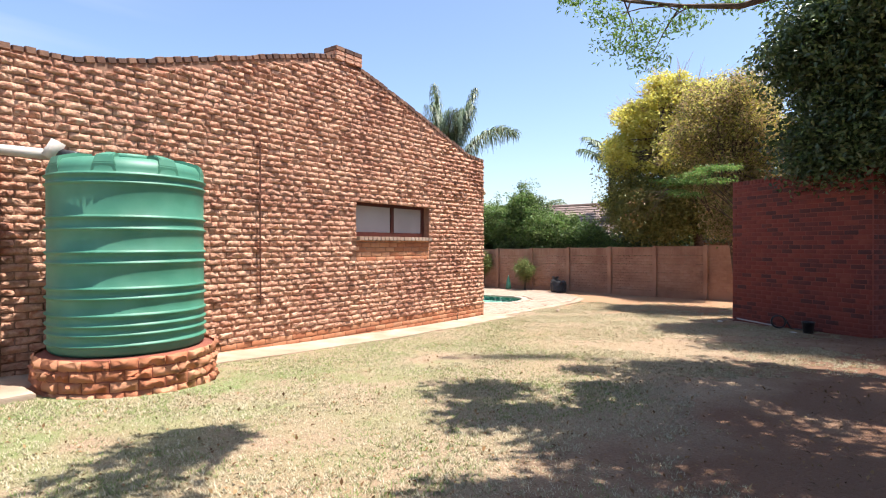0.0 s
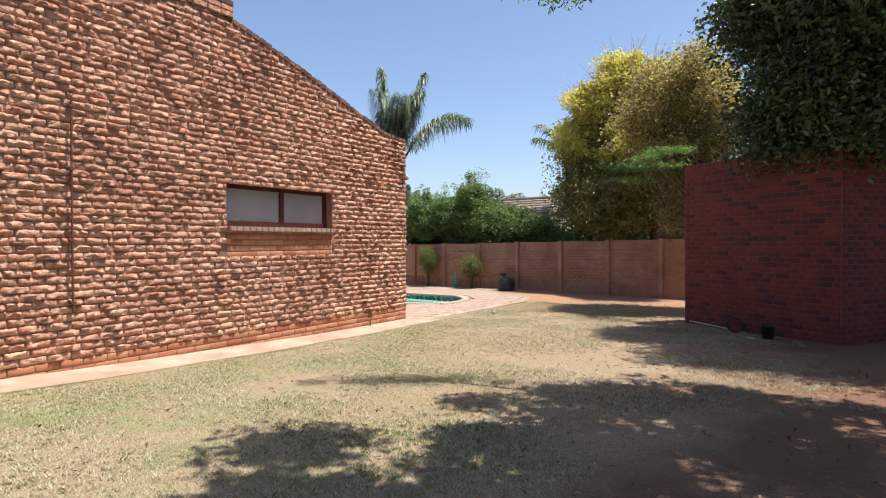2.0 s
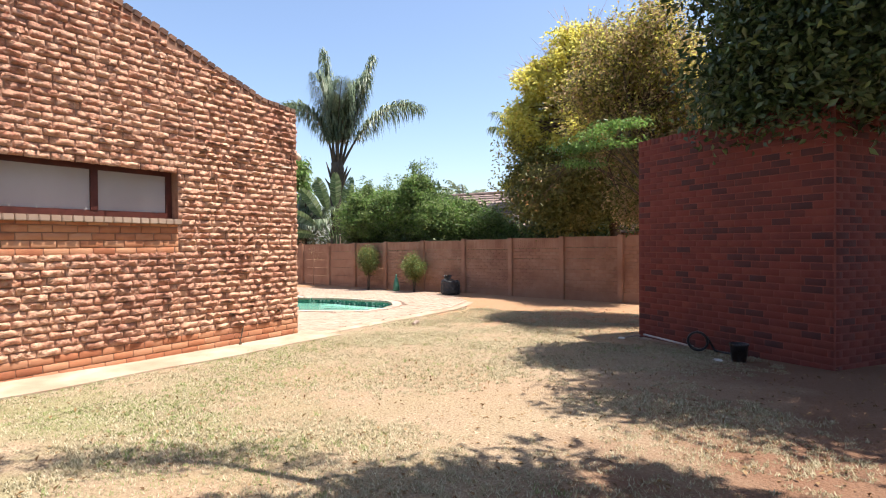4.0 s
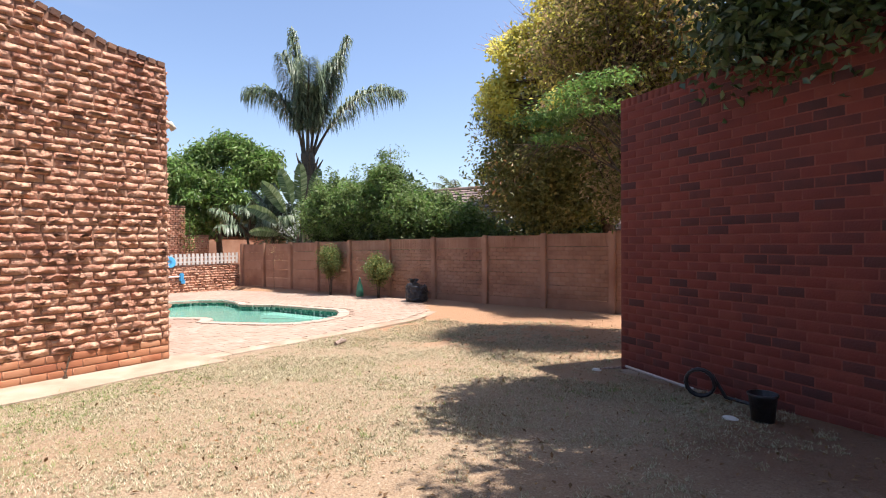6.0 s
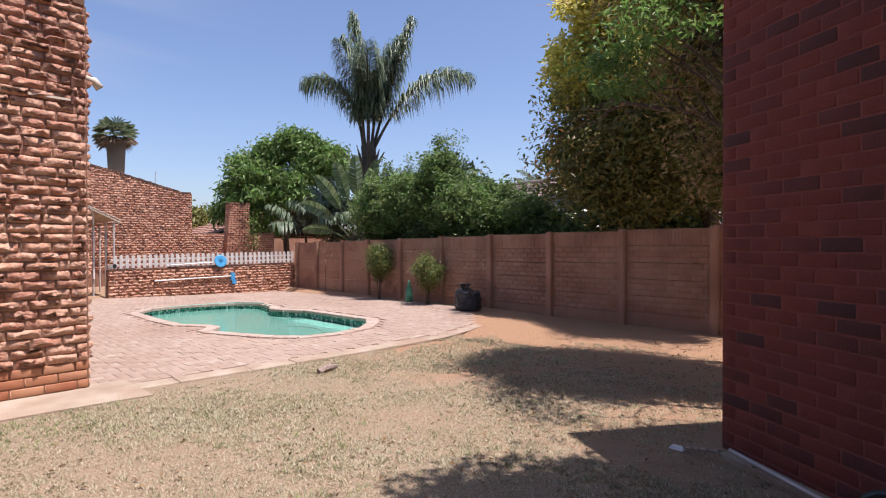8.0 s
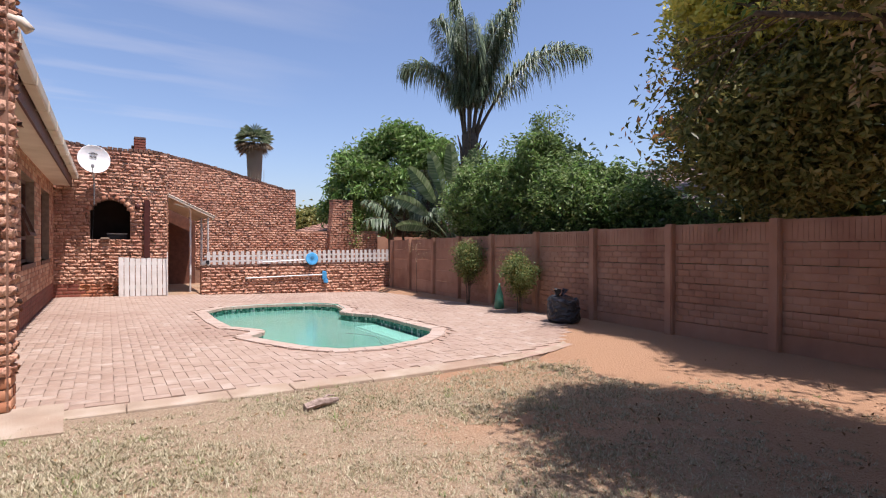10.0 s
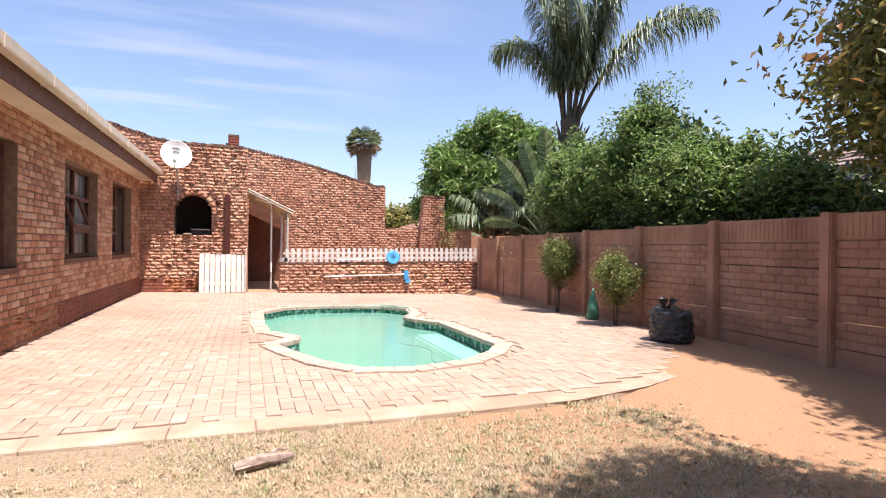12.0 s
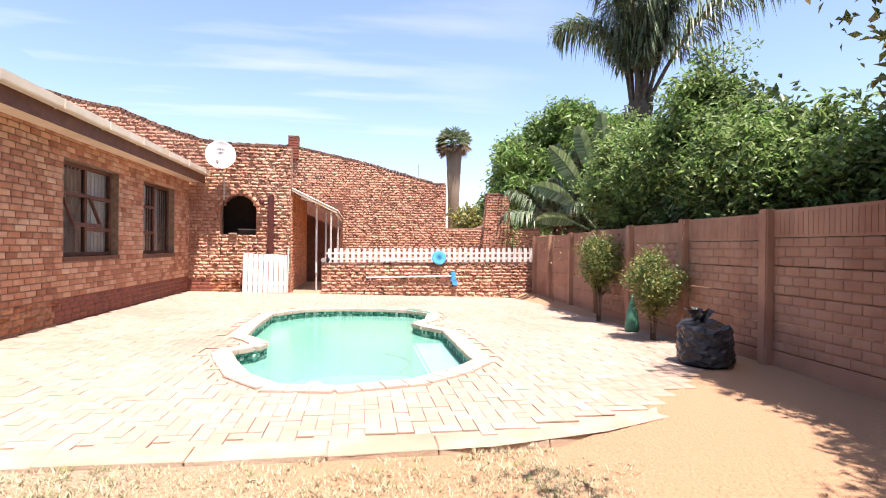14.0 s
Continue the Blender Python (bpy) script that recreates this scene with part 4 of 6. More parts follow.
pole_tool("pool_net", LW @ Vector((1.5, 0.03, 0.30)), LW @ Vector((2.85, 0.03, 0.36)), net_head, "pool leaf net with white pole on the wall")
pole_tool("pool_brush", LW @ Vector((1.15, 0.06, -0.14)), LW @ Vector((3.4, 0.06, -0.08)), brush_head, "pool brush with white pole against the low wall")
lamp = empty("wall_lamp", LW @ Vector((0.06, 0, 0.24)), "small dark lamp at the wall's end", "lamp")
bm = bmesh.new(); box(bm, -0.05, 0.05, -0.06, 0.06, 0, 0.12, bevel=0.02); part("housing", bm, STEEL, lamp)
bm = bmesh.new(); box(bm, -0.045, 0.045, 0.062, 0.15, 0.01, 0.13, bevel=0.02); part("battery", bm, BLACK, lamp)

# ---- second gable behind, low back walls, braai chimney ----
SP0, SP1 = (-23.05, 12.0), (-23.0, 17.42)
s_top = lerp([(0, 3.98), (0.45, 3.92), (2.7, 3.46), (4.6, 2.95), (5.1, 2.82), (5.42, 2.83)])
sec, SW, SN = slab("wall_back", SP0, SP1, lambda s: -0.7, s_top, [], 0.24, MORTAR, "rock-face brick gable of the rear wing", cuts=CUTS)
sitems = courses(SW, SN, 0.0, lambda s: s_top(s) - 0.02, lambda s: 0, [], lambda s, z: "rock")
caps_join(sec, cap_row(SW, SN, s_top, 0.24))
stub = empty("chimney_stub", (-22.98, 12.08, 3.55), "short square brick stub above the rear gable", "chimney")
for r in range(9):
    bm = bmesh.new()
    box(bm, -0.26, 0.08, 0.0, 0.34, 0.086 * r, 0.086 * r + 0.078, bevel=0.008)
    part("brick_course", bm, PLINTHBR if r < 8 else DARKBR, stub)
side, SDW, SDN = slab("wall_side", (-18.735, 12.716), (-23.0, 12.72), lambda s: -0.7, lambda s: 2.12, [], 0.2, MORTAR, "shaded brick side wall of the passage")
sditems = courses(SDW, SDN, -0.6, lambda s: 2.10, lambda s: -0.7, [], lambda s, z: "smooth")
bk, BW, BN = slab("wall_rear_low", (-23.25, 17.42), (-23.2, 20.9), lambda s: -0.7, lambda s: 1.33 if s < 2.3 else 1.38, [], 0.22, MORTAR, "low rear brick wall")
bitems = courses(BW, BN, 0.0, lambda s: 1.3, lambda s: 0, [], lambda s, z: "rock")
chim = empty("outdoor_chimney", (-23.1, 19.3, 0.2), "tapered rock-face brick chimney of an outdoor fireplace", "chimney")
for r in range(27):
    z = r * 0.089
    wl = 0.62 - 0.19 * min(1, z / 2.0)
    st_, full = (wl + 0.42) / 4, wl + 0.42
    for q in range(5):
        a, b = max(0, st_ * (q - (0.5 if r % 2 else 0))) - wl, min(full, st_ * (q + 1 - (0.5 if r % 2 else 0))) - wl
        if b - a < 0.05:
            continue
        bm = bmesh.new()
        vs = box(bm, -0.3, 0.13 + rngb.uniform(-0.015, 0.02), a + 0.005, b - 0.005, z, z + 0.078, bevel=0.014)
        part("brick", bm, ROCK if r < 26 else DARKBR, chim)

# ---- lean-to over the passage ----
lean = empty("lean_to_roof", (-18.7, 12.7, 2.15), "pale sheet-metal lean-to roof over the passage", "roof")
V, F = [], []
for i in range(41):
    x = 0.02 - i * 0.1
    for j, (dy, dz) in enumerate(((0.02, 0.0), (1.2, -0.56))):
        V += [(x, dy, dz + 0.02 * (i % 2)), (x, dy, dz - 0.012 + 0.02 * (i % 2))]
for i in range(40):
    k = i * 4
    F += [(k, k + 2, k + 6, k + 4), (k + 1, k + 5, k + 7, k + 3), (k, k + 4, k + 5, k + 1), (k + 2, k + 3, k + 7, k + 6)]
F += [(0, 1, 3, 2)]
raw("roof_sheet", V, F, CREAM, lean)
bm = bmesh.new(); tube(bm, [(-0.02, 0.03, -0.05), (-0.02, 1.18, -0.61)], 0.035, 4); part("rafter", bm, CREAM, lean)
bm = bmesh.new(); tube(bm, [(-0.08, 1.15, -0.64), (-3.9, 1.15, -0.64)], 0.03, 4); part("beam", bm, CREAM, lean)
for x, yy, zt in ((-0.5, 0.62, -0.42), (-0.3, 0.88, -0.6), (-0.06, 1.02, -0.6), (-2.0, 1.12, -0.64)):
    bm = bmesh.new(); tube(bm, [(x, yy, -2.72), (x, yy, zt)], 0.026, 10); part("post", bm, OLDPIPE, lean)
bm = bmesh.new(); tube(bm, [(-0.45, 0.2, -0.22), (-0.45, 0.58, -0.32), (-0.45, 0.62, -0.42), (-0.45, 0.62, -2.2)], 0.024, 10); part("drain_pipe", bm, PVC, lean)
bm = bmesh.new(); box(bm, -23, -18.6, 12.72, 13.5, -0.68, -0.585)
tagged(part("floor_passage", bm, CONC), "plain concrete floor of the passage", "floor", kind="structure")
bm = bmesh.new(); box(bm, -22.9, -22.8, 12.72, 13.9, -0.6, 2.1)
tagged(part("door_1", bm, BROWN), "dark brown door at the passage's end", "door", kind="structure")

# gate leaning on the wall
gate = empty("wooden_gate", (-18.42, 11.57, pz(-18.4, 12)), "white boarded gate leaning against the wall", "gate")
GT = Matrix.Rotation(radians(-7), 4, "Y")
for i in range(9):
    bm = bmesh.new()
    h = 0.99 + rngb.uniform(-0.012, 0.012) - i * 0.004
    box(bm, -0.012, 0.012, 0.125 * i + 0.006, 0.125 * i + 0.116, 0.0, h, GT, bevel=0.003)
    part("board", bm, WHITE, gate)
for z in (0.2, 0.8):
    bm = bmesh.new(); box(bm, -0.045, -0.013, 0.02, 1.1, z, z + 0.09, GT); part("ledge", bm, WHITE, gate)
stick = empty("white_post", (-18.36, 12.68, pz(-18.4, 12.7)), "thin white rod standing beside the gate", "rod")
bm = bmesh.new(); tube(bm, [(0, 0, 0), (-0.1, 0.0, 1.15)], 0.012, 8); part("rod", bm, WHITE, stick)

# dark timber upright and small wall light on the arch wall
up = empty("timber_upright", FW @ Vector((10.72, 0.05, 0.45)), "dark brown timber upright fixed to the wall", "timber")
bm = bmesh.new(); box(bm, -0.03, 0.06, -0.07, 0.07, 0.0, 1.5, bevel=0.008); part("timber", bm, DARKWOOD, up)
wl = empty("wall_light", FW @ Vector((10.5, 0.03, 1.72)), "small dark wall light beside the arch", "wall light")
bm = bmesh.new(); lathe(bm, [(0.05, 0), (0.06, 0.02), (0.07, 0.1), (0.05, 0.13), (0.02, 0.15)], 16)
bmesh.ops.transform(bm, matrix=Matrix.Translation((0.15, 0, -0.02)), verts=bm.verts); part("shade", bm, DARKWOOD, wl, smooth=True)
bm = bmesh.new(); tube(bm, [(-0.04, 0, 0.1), (0.08, 0, 0.16), (0.15, 0, 0.1)], 0.015, 8); part("arm", bm, DARKWOOD, wl)

# satellite dish
dish = empty("satellite_dish", FW @ Vector((9.55, 0.0, 2.35)), "white satellite dish on a thin mast by the eave", "satellite dish")
bm = bmesh.new()
prof = [(0.345 * i / 8, 0.10 * (i / 8) ** 2) for i in range(1, 9)]
lathe(bm, prof + [(0.355, 0.105), (0.35, 0.085)] + [(r, z - 0.012) for r, z in prof[::-1][1:]], 40)
DM = Matrix.Translation((0.33, -0.02, 0.52)) @ Matrix.Rotation(radians(78), 4, "Y") @ Matrix.Rotation(radians(-14), 4, "X")
bmesh.ops.transform(bm, matrix=DM, verts=bm.verts)
part("reflector", bm, PVC, dish, smooth=True)
for j, (wd, z) in enumerate(((0.20, 0.17), (0.15, 0.08))):
    bm = bmesh.new()
    for q in range(5):
        box(bm, -z - 0.022, -z + 0.022, -wd / 2 + q * wd / 5, -wd / 2 + q * wd / 5 + wd / 7, 0.0, 0.006)
    bmesh.ops.transform(bm, matrix=DM @ Matrix.Translation((0, 0, 0.025)), verts=bm.verts)
    part("lettering", bm, BLACK, dish, "worn dark lettering")
bm = bmesh.new(); tube(bm, [(0.02, 0, -0.55), (0.05, 0, 0.0), (0.2, 0, 0.05), (0.28, -0.02, 0.45)], 0.02, 8); part("mast", bm, STEEL, dish)
bm = bmesh.new(); tube(bm, [(0.42, -0.02, 0.1), (0.62, -0.02, 0.32)], 0.012, 8); box(bm, 0.58, 0.68, -0.06, 0.02, 0.3, 0.38, bevel=0.012); part("feed_arm", bm, STEEL, dish)
bm = bmesh.new(); tube(bm, [(0.02, 0.0, -0.5), (0.03, -0.03, -1.2), (0.03, -0.08, -2.0)], 0.008, 6); part("cable", bm, BLACK, dish)
# ---- water tank on its brick ring ----
TC = (-6.16, 2.38)
ring = empty("tank_plinth", (*TC, gz(*TC) - 0.02), "round plinth of rough red brick with mortar top", "plinth")
PZ0 = gz(*TC) - 0.02
H = 0.165 - PZ0
bm = bmesh.new(); lathe(bm, [(0.81, -0.1), (0.81, H - 0.03), (0.70, H - 0.005), (0.02, H - 0.005)], 56); part("core", bm, PLINTHBR, ring)
for r in range(4):
    for k in range(22):
        a = 2 * math.pi * (k + (0.5 if r % 2 else 0)) / 22
        ob = new("brick", None)
        v = int(rngb.integers(28))
        key = ("plinth", v)
        if key not in SHARED:
            SHARED[key] = quick_mesh("brick", *KINDS["rock"][0][v], SMOOTH)
        bpy.data.objects.remove(ob)
        ob = new("brick", SHARED[key])
        ob.parent = ring
        hgt = H / 4
        ob.matrix_basis = Matrix.Rotation(a, 4, "Z") @ Matrix(((0, 1, 0, 0.806), (1, 0, 0, -0.112), (0, 0, 1, r * hgt + 0.004), (0, 0, 0, 1))) @ Matrix.Diagonal((0.224, 1.1, hgt - 0.008, 1))

tank = empty("water_tank", (*TC, 0.165), "green ribbed plastic water tank on a brick plinth", "water tank")
R0 = 0.71
prof = [(R0 - 0.03, 0.0), (R0, 0.03)]
for z in (0.10, 0.20, 0.285, 0.38, 0.54, 0.63, 0.87, 0.97, 1.19, 1.30, 1.62, 1.70):
    prof += [(R0, z - 0.026), (R0 + 0.004, z - 0.018), (R0 + 0.022, z - 0.004), (R0 + 0.024, z + 0.004), (R0 + 0.006, z + 0.016), (R0, z + 0.024)]
prof += [(R0, 1.76), (R0 - 0.012, 1.80), (R0 - 0.05, 1.85), (R0 - 0.12, 1.872), (0.40, 1.885), (0.20, 1.895), (0.19, 1.93), (0.02, 1.935)]
bm = bmesh.new(); lathe(bm, prof, 72); part("body", bm, TANK, tank, smooth=True)
for k in range(8):
    a = 2 * math.pi * k / 8 + 0.12
    bm = bmesh.new()
    vs = []
    for r, z0, z1, hw in ((R0 + 0.004, 1.70, 1.80, 0.17), (R0 - 0.02, 1.70, 1.875, 0.14), (R0 - 0.18, 1.75, 1.925, 0.10), (0.36, 1.80, 1.935, 0.07)):
        vs.append([bm.verts.new((r * math.cos(a + s * hw), r * math.sin(a + s * hw), z)) for s, z in ((-1, z0), (-0.8, z1), (0.8, z1), (1, z0))])
    for A, B in zip(vs, vs[1:]):
        for i in range(3):
            bm.faces.new((A[i], A[i + 1], B[i + 1], B[i]))
    bm.faces.new(vs[0]); bm.faces.new(vs[-1][::-1])
    bmesh.ops.recalc_face_normals(bm, faces=bm.faces)
    bmesh.ops.bevel(bm, geom=bm.edges[:], offset=0.008, segments=2, affect="EDGES")
    part("shoulder_rib", bm, TANK, tank)
bm = bmesh.new(); lathe(bm, [(0.21, 1.90), (0.225, 1.91), (0.225, 1.95), (0.2, 1.965), (0.02, 1.97)], 36); part("lid", bm, TANK, tank, smooth=True)

# rain pipe from the gutter to the tank
pipe = empty("rain_pipe", (-6.95, 1.45, 2.16), "white plastic rain pipe leading into the tank", "pipe")
bm = bmesh.new(); tube(bm, [(0.0, -1.2, 0.02), (0.05, 0.0, 0.0), (0.22, 0.42, -0.02)], 0.055, 14); part("pipe", bm, OLDPIPE, pipe, smooth=True)
bm = bmesh.new(); tube(bm, [(0.20, 0.36, -0.05), (0.22, 0.42, 0.03), (0.24, 0.46, 0.12)], 0.07, 14); part("elbow", bm, OLDPIPE, pipe, smooth=True)
bm = bmesh.new(); tube(bm, [(0.22, 0.44, 0.0), (0.30, 0.60, -0.02), (0.34, 0.66, -0.12)], 0.055, 14); part("outlet", bm, BLACK, pipe, smooth=True)
down = empty("downpipe", (-6.98, 1.42, -0.15), "dark red downpipe on the wall's corner", "downpipe")
bm = bmesh.new(); tube(bm, [(0, 0, 0), (0, 0, 2.2)], 0.05, 10); part("pipe", bm, SMOOTH, down, smooth=True)
slabst = empty("paving_slab", (-6.2, 1.2, gz(-6.2, 1.2)), "loose pale concrete slab on the ground", "slab")
bm = bmesh.new(); box(bm, -0.3, 0.3, -0.3, 0.3, -0.02, 0.05, bevel=0.01); part("slab", bm, CONC, slabst)
corner_pier, CPW, CPN = slab("wall_corner_pier", (-6.95, 0.6), (-6.99, 1.36), lambda s: -0.2, lambda s: 3.2, [], 0.4, MORTAR, "brick pier at the gable's corner")
cpitems = courses(CPW, CPN, -0.3, lambda s: 3.18, lambda s: -0.2, [], lambda s, z: "smooth")

# conduit on the gable
cond = empty("wall_conduit", GW @ Vector((3.05, 0.04, 0.34)), "thin rusty conduit running up the gable wall", "conduit")
bm = bmesh.new(); tube(bm, [(0.035, 0, 0), (0.035, 0, 1.2), (0.035, 0.005, 2.38)], 0.013, 8); part("pipe", bm, BROWN, cond)
for z in (0.1, 0.8, 1.6, 2.3):
    bm = bmesh.new(); box(bm, -0.02, 0.052, -0.025, 0.025, z, z + 0.025); part("clip", bm, BROWN, cond)
# dead creeper at the gable's foot
crp = empty("dead_creeper", GW @ Vector((8.0, 0.05, -0.5)), "small dry creeper stem at the wall's foot", "plant")
bm = bmesh.new()
for a, b in ((0.0, 0.05), (0.04, -0.06), (-0.02, 0.1)):
    tube(bm, [(0.03, a, 0), (0.03, a + b * 0.4, 0.12), (0.03, a + b, 0.24 + b)], [0.012, 0.009, 0.004], 5)
part("stem", bm, BARK, crp)

# ---- dark red garden room beneath the tree ----
RA, RB = (-2.70, 13.37), (-0.25, 11.87)
rs = Vector((0.522, 0.853))
RC = (RB[0] + rs.x * 3.2, RB[1] + rs.y * 3.2)
RD = (RA[0] + rs.x * 3.2, RA[1] + rs.y * 3.2)
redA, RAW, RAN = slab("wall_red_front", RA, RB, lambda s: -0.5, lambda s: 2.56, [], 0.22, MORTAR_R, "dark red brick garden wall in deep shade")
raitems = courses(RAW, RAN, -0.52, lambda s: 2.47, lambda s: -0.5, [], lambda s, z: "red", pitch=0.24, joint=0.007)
for i in range(int(RAN / 0.086)):
    raitems.append(("red", RAW @ Matrix.Translation((0.086 * i + 0.005, 0, 2.475)) @ Matrix.Diagonal((0.076, 1, 0.082, 1))))
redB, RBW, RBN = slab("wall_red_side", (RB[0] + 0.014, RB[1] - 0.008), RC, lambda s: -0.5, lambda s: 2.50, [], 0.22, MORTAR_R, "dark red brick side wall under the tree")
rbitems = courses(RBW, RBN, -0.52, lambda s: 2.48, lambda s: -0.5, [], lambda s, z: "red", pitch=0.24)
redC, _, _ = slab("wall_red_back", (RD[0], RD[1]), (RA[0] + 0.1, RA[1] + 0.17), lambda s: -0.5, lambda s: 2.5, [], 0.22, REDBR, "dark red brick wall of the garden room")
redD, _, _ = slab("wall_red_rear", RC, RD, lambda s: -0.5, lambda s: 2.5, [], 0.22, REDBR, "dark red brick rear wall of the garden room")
# concrete footing along the red wall
foot = empty("wall_footing", RAW @ Vector((0, 0.0, -0.5)), "low stained concrete footing along the red wall", "footing", kind="structure")
bm = bmesh.new(); box(bm, 0.12, RAN, 0.012, 0.16, -0.06, 0.05, bevel=0.012)
bmesh.ops.transform(bm, matrix=RAW.to_3x3().to_4x4(), verts=bm.verts); part("footing", bm, CONC, foot)


def on_red(s, o):
    p = RAW @ Vector((s, o, 0))
    return (p.x, p.y, gz(p.x, p.y))


tool = empty("garden_trowel", on_red(0.0, 0.33), "white-headed garden tool lying by the wall", "garden tool")
bm = bmesh.new(); tube(bm, [(0.02, 0.02, 0.03), (0.28, -0.10, 0.10)], 0.012, 8); part("handle", bm, DEADWOOD, tool)
bm = bmesh.new(); box(bm, -0.07, 0.03, -0.02, 0.05, 0.0, 0.025, bevel=0.01); part("head", bm, PVC, tool)
rodp = empty("iron_rod", on_red(0.3, 0.2), "thin rod lying along the footing", "rod")
bm = bmesh.new(); tube(bm, [(0, 0, 0.10), Vector((0.853, -0.522, 0)) * 0.9 + Vector((0, 0, 0.07))], 0.014, 8); part("rod", bm, STEEL, rodp)
hs = empty("coiled_hose", on_red(1.35, 0.30), "coil of dark garden hose on edge against the wall", "hose")
bm = bmesh.new(); tube(bm, [(0.12 * math.cos(a * 0.4), 0.02 * a * 0.1, 0.14 + 0.12 * math.sin(a * 0.4)) for a in range(34)] + [(0.2, 0.1, 0.02), (0.4, 0.0, 0.02)], 0.016, 6); part("coil", bm, BLACK, hs)
can = empty("black_bucket", on_red(2.05, 0.42), "black plastic bucket standing by the red wall", "bucket")
bm = bmesh.new(); lathe(bm, [(0.08, 0.0), (0.10, 0.19), (0.11, 0.20), (0.11, 0.215), (0.1, 0.215), (0.08, 0.05)], 24); part("body", bm, BLACK, can, smooth=True)
rag = empty("pale_rag", on_red(1.9, 0.6), "crumpled pale cloth on the ground", "cloth")
bm = bmesh.new(); bmesh.ops.create_icosphere(bm, subdivisions=2, radius=0.05)
for v in bm.verts:
    v.co = Vector((v.co.x * 1.3, v.co.y, max(0, v.co.z * 0.5))) * (1 + 0.4 * noise.noise(v.co * 14))
part("cloth", bm, WHITE, rag)

# ---- refuse bag ----
bag = empty("refuse_bag", (-9.33, 18.05, pz(-9.33, 18.05)), "full black refuse bag tied at the top", "refuse bag")
bm = bmesh.new(); bmesh.ops.create_icosphere(bm, subdivisions=4, radius=1)
for v in bm.verts:
    p = v.co.copy()
    sq = max(abs(p.x), abs(p.y)) ** 0.25
    prof = 0.275 * (1 - abs(p.z) ** 9 * 0.5) * (1 - 0.08 * p.z)
    ang = math.atan2(p.y, p.x)
    rr = min(1.0, math.hypot(p.x, p.y) * 2.2) ** 0.6
    k = 1 + 0.05 * noise.noise(p * 1.7) + 0.13 * abs(noise.noise(Vector((math.cos(ang) * 2.2, math.sin(ang) * 2.2, p.z * 5.0)))) + 0.09 * abs(noise.noise(Vector((ang * 2, p.z * 9 + ang * 2, 2)))) + 0.035 * noise.noise(p * 7)
    top = 0.42 - 0.06 * p.x + 0.05 * noise.noise(Vector((p.x * 3, p.y * 3, 1))) + 0.03 * noise.noise(Vector((p.x * 9, p.y * 9, 5)))
    v.co = Vector((math.cos(ang) * prof * rr * k, math.sin(ang) * prof * rr * 0.9 * k, max(0.0, min(1.0, (p.z + 0.9) / 1.75)) ** 0.9 * top))
part("sack", bm, BLACK, bag)
bm = bmesh.new()
for q in range(5):
    a = q * 1.3
    A = [bm.verts.new((-0.12 + 0.05 * math.cos(a), 0.05 * math.sin(a), 0.42)), bm.verts.new((-0.12 + 0.15 * math.cos(a - 0.4), 0.15 * math.sin(a - 0.4), 0.55)), bm.verts.new((-0.13 + 0.13 * math.cos(a + 0.5), 0.13 * math.sin(a + 0.5), 0.57)), bm.verts.new((-0.12 + 0.05 * math.cos(a + 0.9), 0.05 * math.sin(a + 0.9), 0.43))]
    bm.faces.new(A)
bmesh.ops.subdivide_edges(bm, edges=bm.edges[:], cuts=3, use_grid_fill=True)
for v in bm.verts:
    v.co += Vector((noise.noise(v.co * 16), noise.noise(v.co * 16 + Vector((5, 0, 0))), 0)) * 0.035
part("tied_neck", bm, BLACK, bag)

# weathered stick on the lawn
lg = empty("dead_branch", (-6.64, 12.8, gz(-6.64, 12.8)), "short weathered piece of dead wood on the lawn", "branch")
bm = bmesh.new()
tube(bm, [(0.06, -0.15, 0.03), (0.01, -0.02, 0.045), (-0.04, 0.13, 0.035), (-0.06, 0.17, 0.03)], [0.03, 0.038, 0.03, 0.012], 8)
for v in bm.verts:
    v.co += Vector((noise.noise(v.co * 40), noise.noise(v.co * 40 + Vector((3, 0, 0))), noise.noise(v.co * 40 + Vector((0, 7, 0))))) * 0.014
part("wood", bm, DEADWOOD, lg)
bm = bmesh.new(); tube(bm, [(0.0, 0.0, 0.06), (-0.06, 0.08, 0.075), (-0.09, 0.15, 0.06)], [0.012, 0.009, 0.004], 6); part("splinter", bm, DEADWOOD, lg)

# ---- plants ----
rng = np.random.default_rng(11)


def leaf_mesh(name, C, size, material, up=0.3, aspect=0.45, droop=0.0):
    """Folded leaves at the points C."""
    n = len(C)
    d = rng.normal(size=(n, 3)); d[:, 2] = d[:, 2] * 0.7 - droop
    d /= np.linalg.norm(d, axis=1, keepdims=True)
    nr = rng.normal(size=(n, 3)); nr[:, 2] += up * 3
    w = np.cross(d, nr); w /= np.linalg.norm(w, axis=1, keepdims=True) + 1e-9
    up_v = np.cross(w, d)
    L = size * rng.uniform(0.6, 1.35, (n, 1))
    V = np.empty((n, 4, 3))
    V[:, 0] = C
    V[:, 1] = C + d * L * 0.5 + w * L * aspect * 0.5 + up_v * L * 0.10
    V[:, 2] = C + d * L - up_v * L * 0.12
    V[:, 3] = C + d * L * 0.5 - w * L * aspect * 0.5 + up_v * L * 0.10
    b = np.arange(n)[:, None] * 4
    F = np.concatenate([b + [0, 1, 2], b + [0, 2, 3]])
    return quick_mesh(name, V.reshape(-1, 3), F, material)


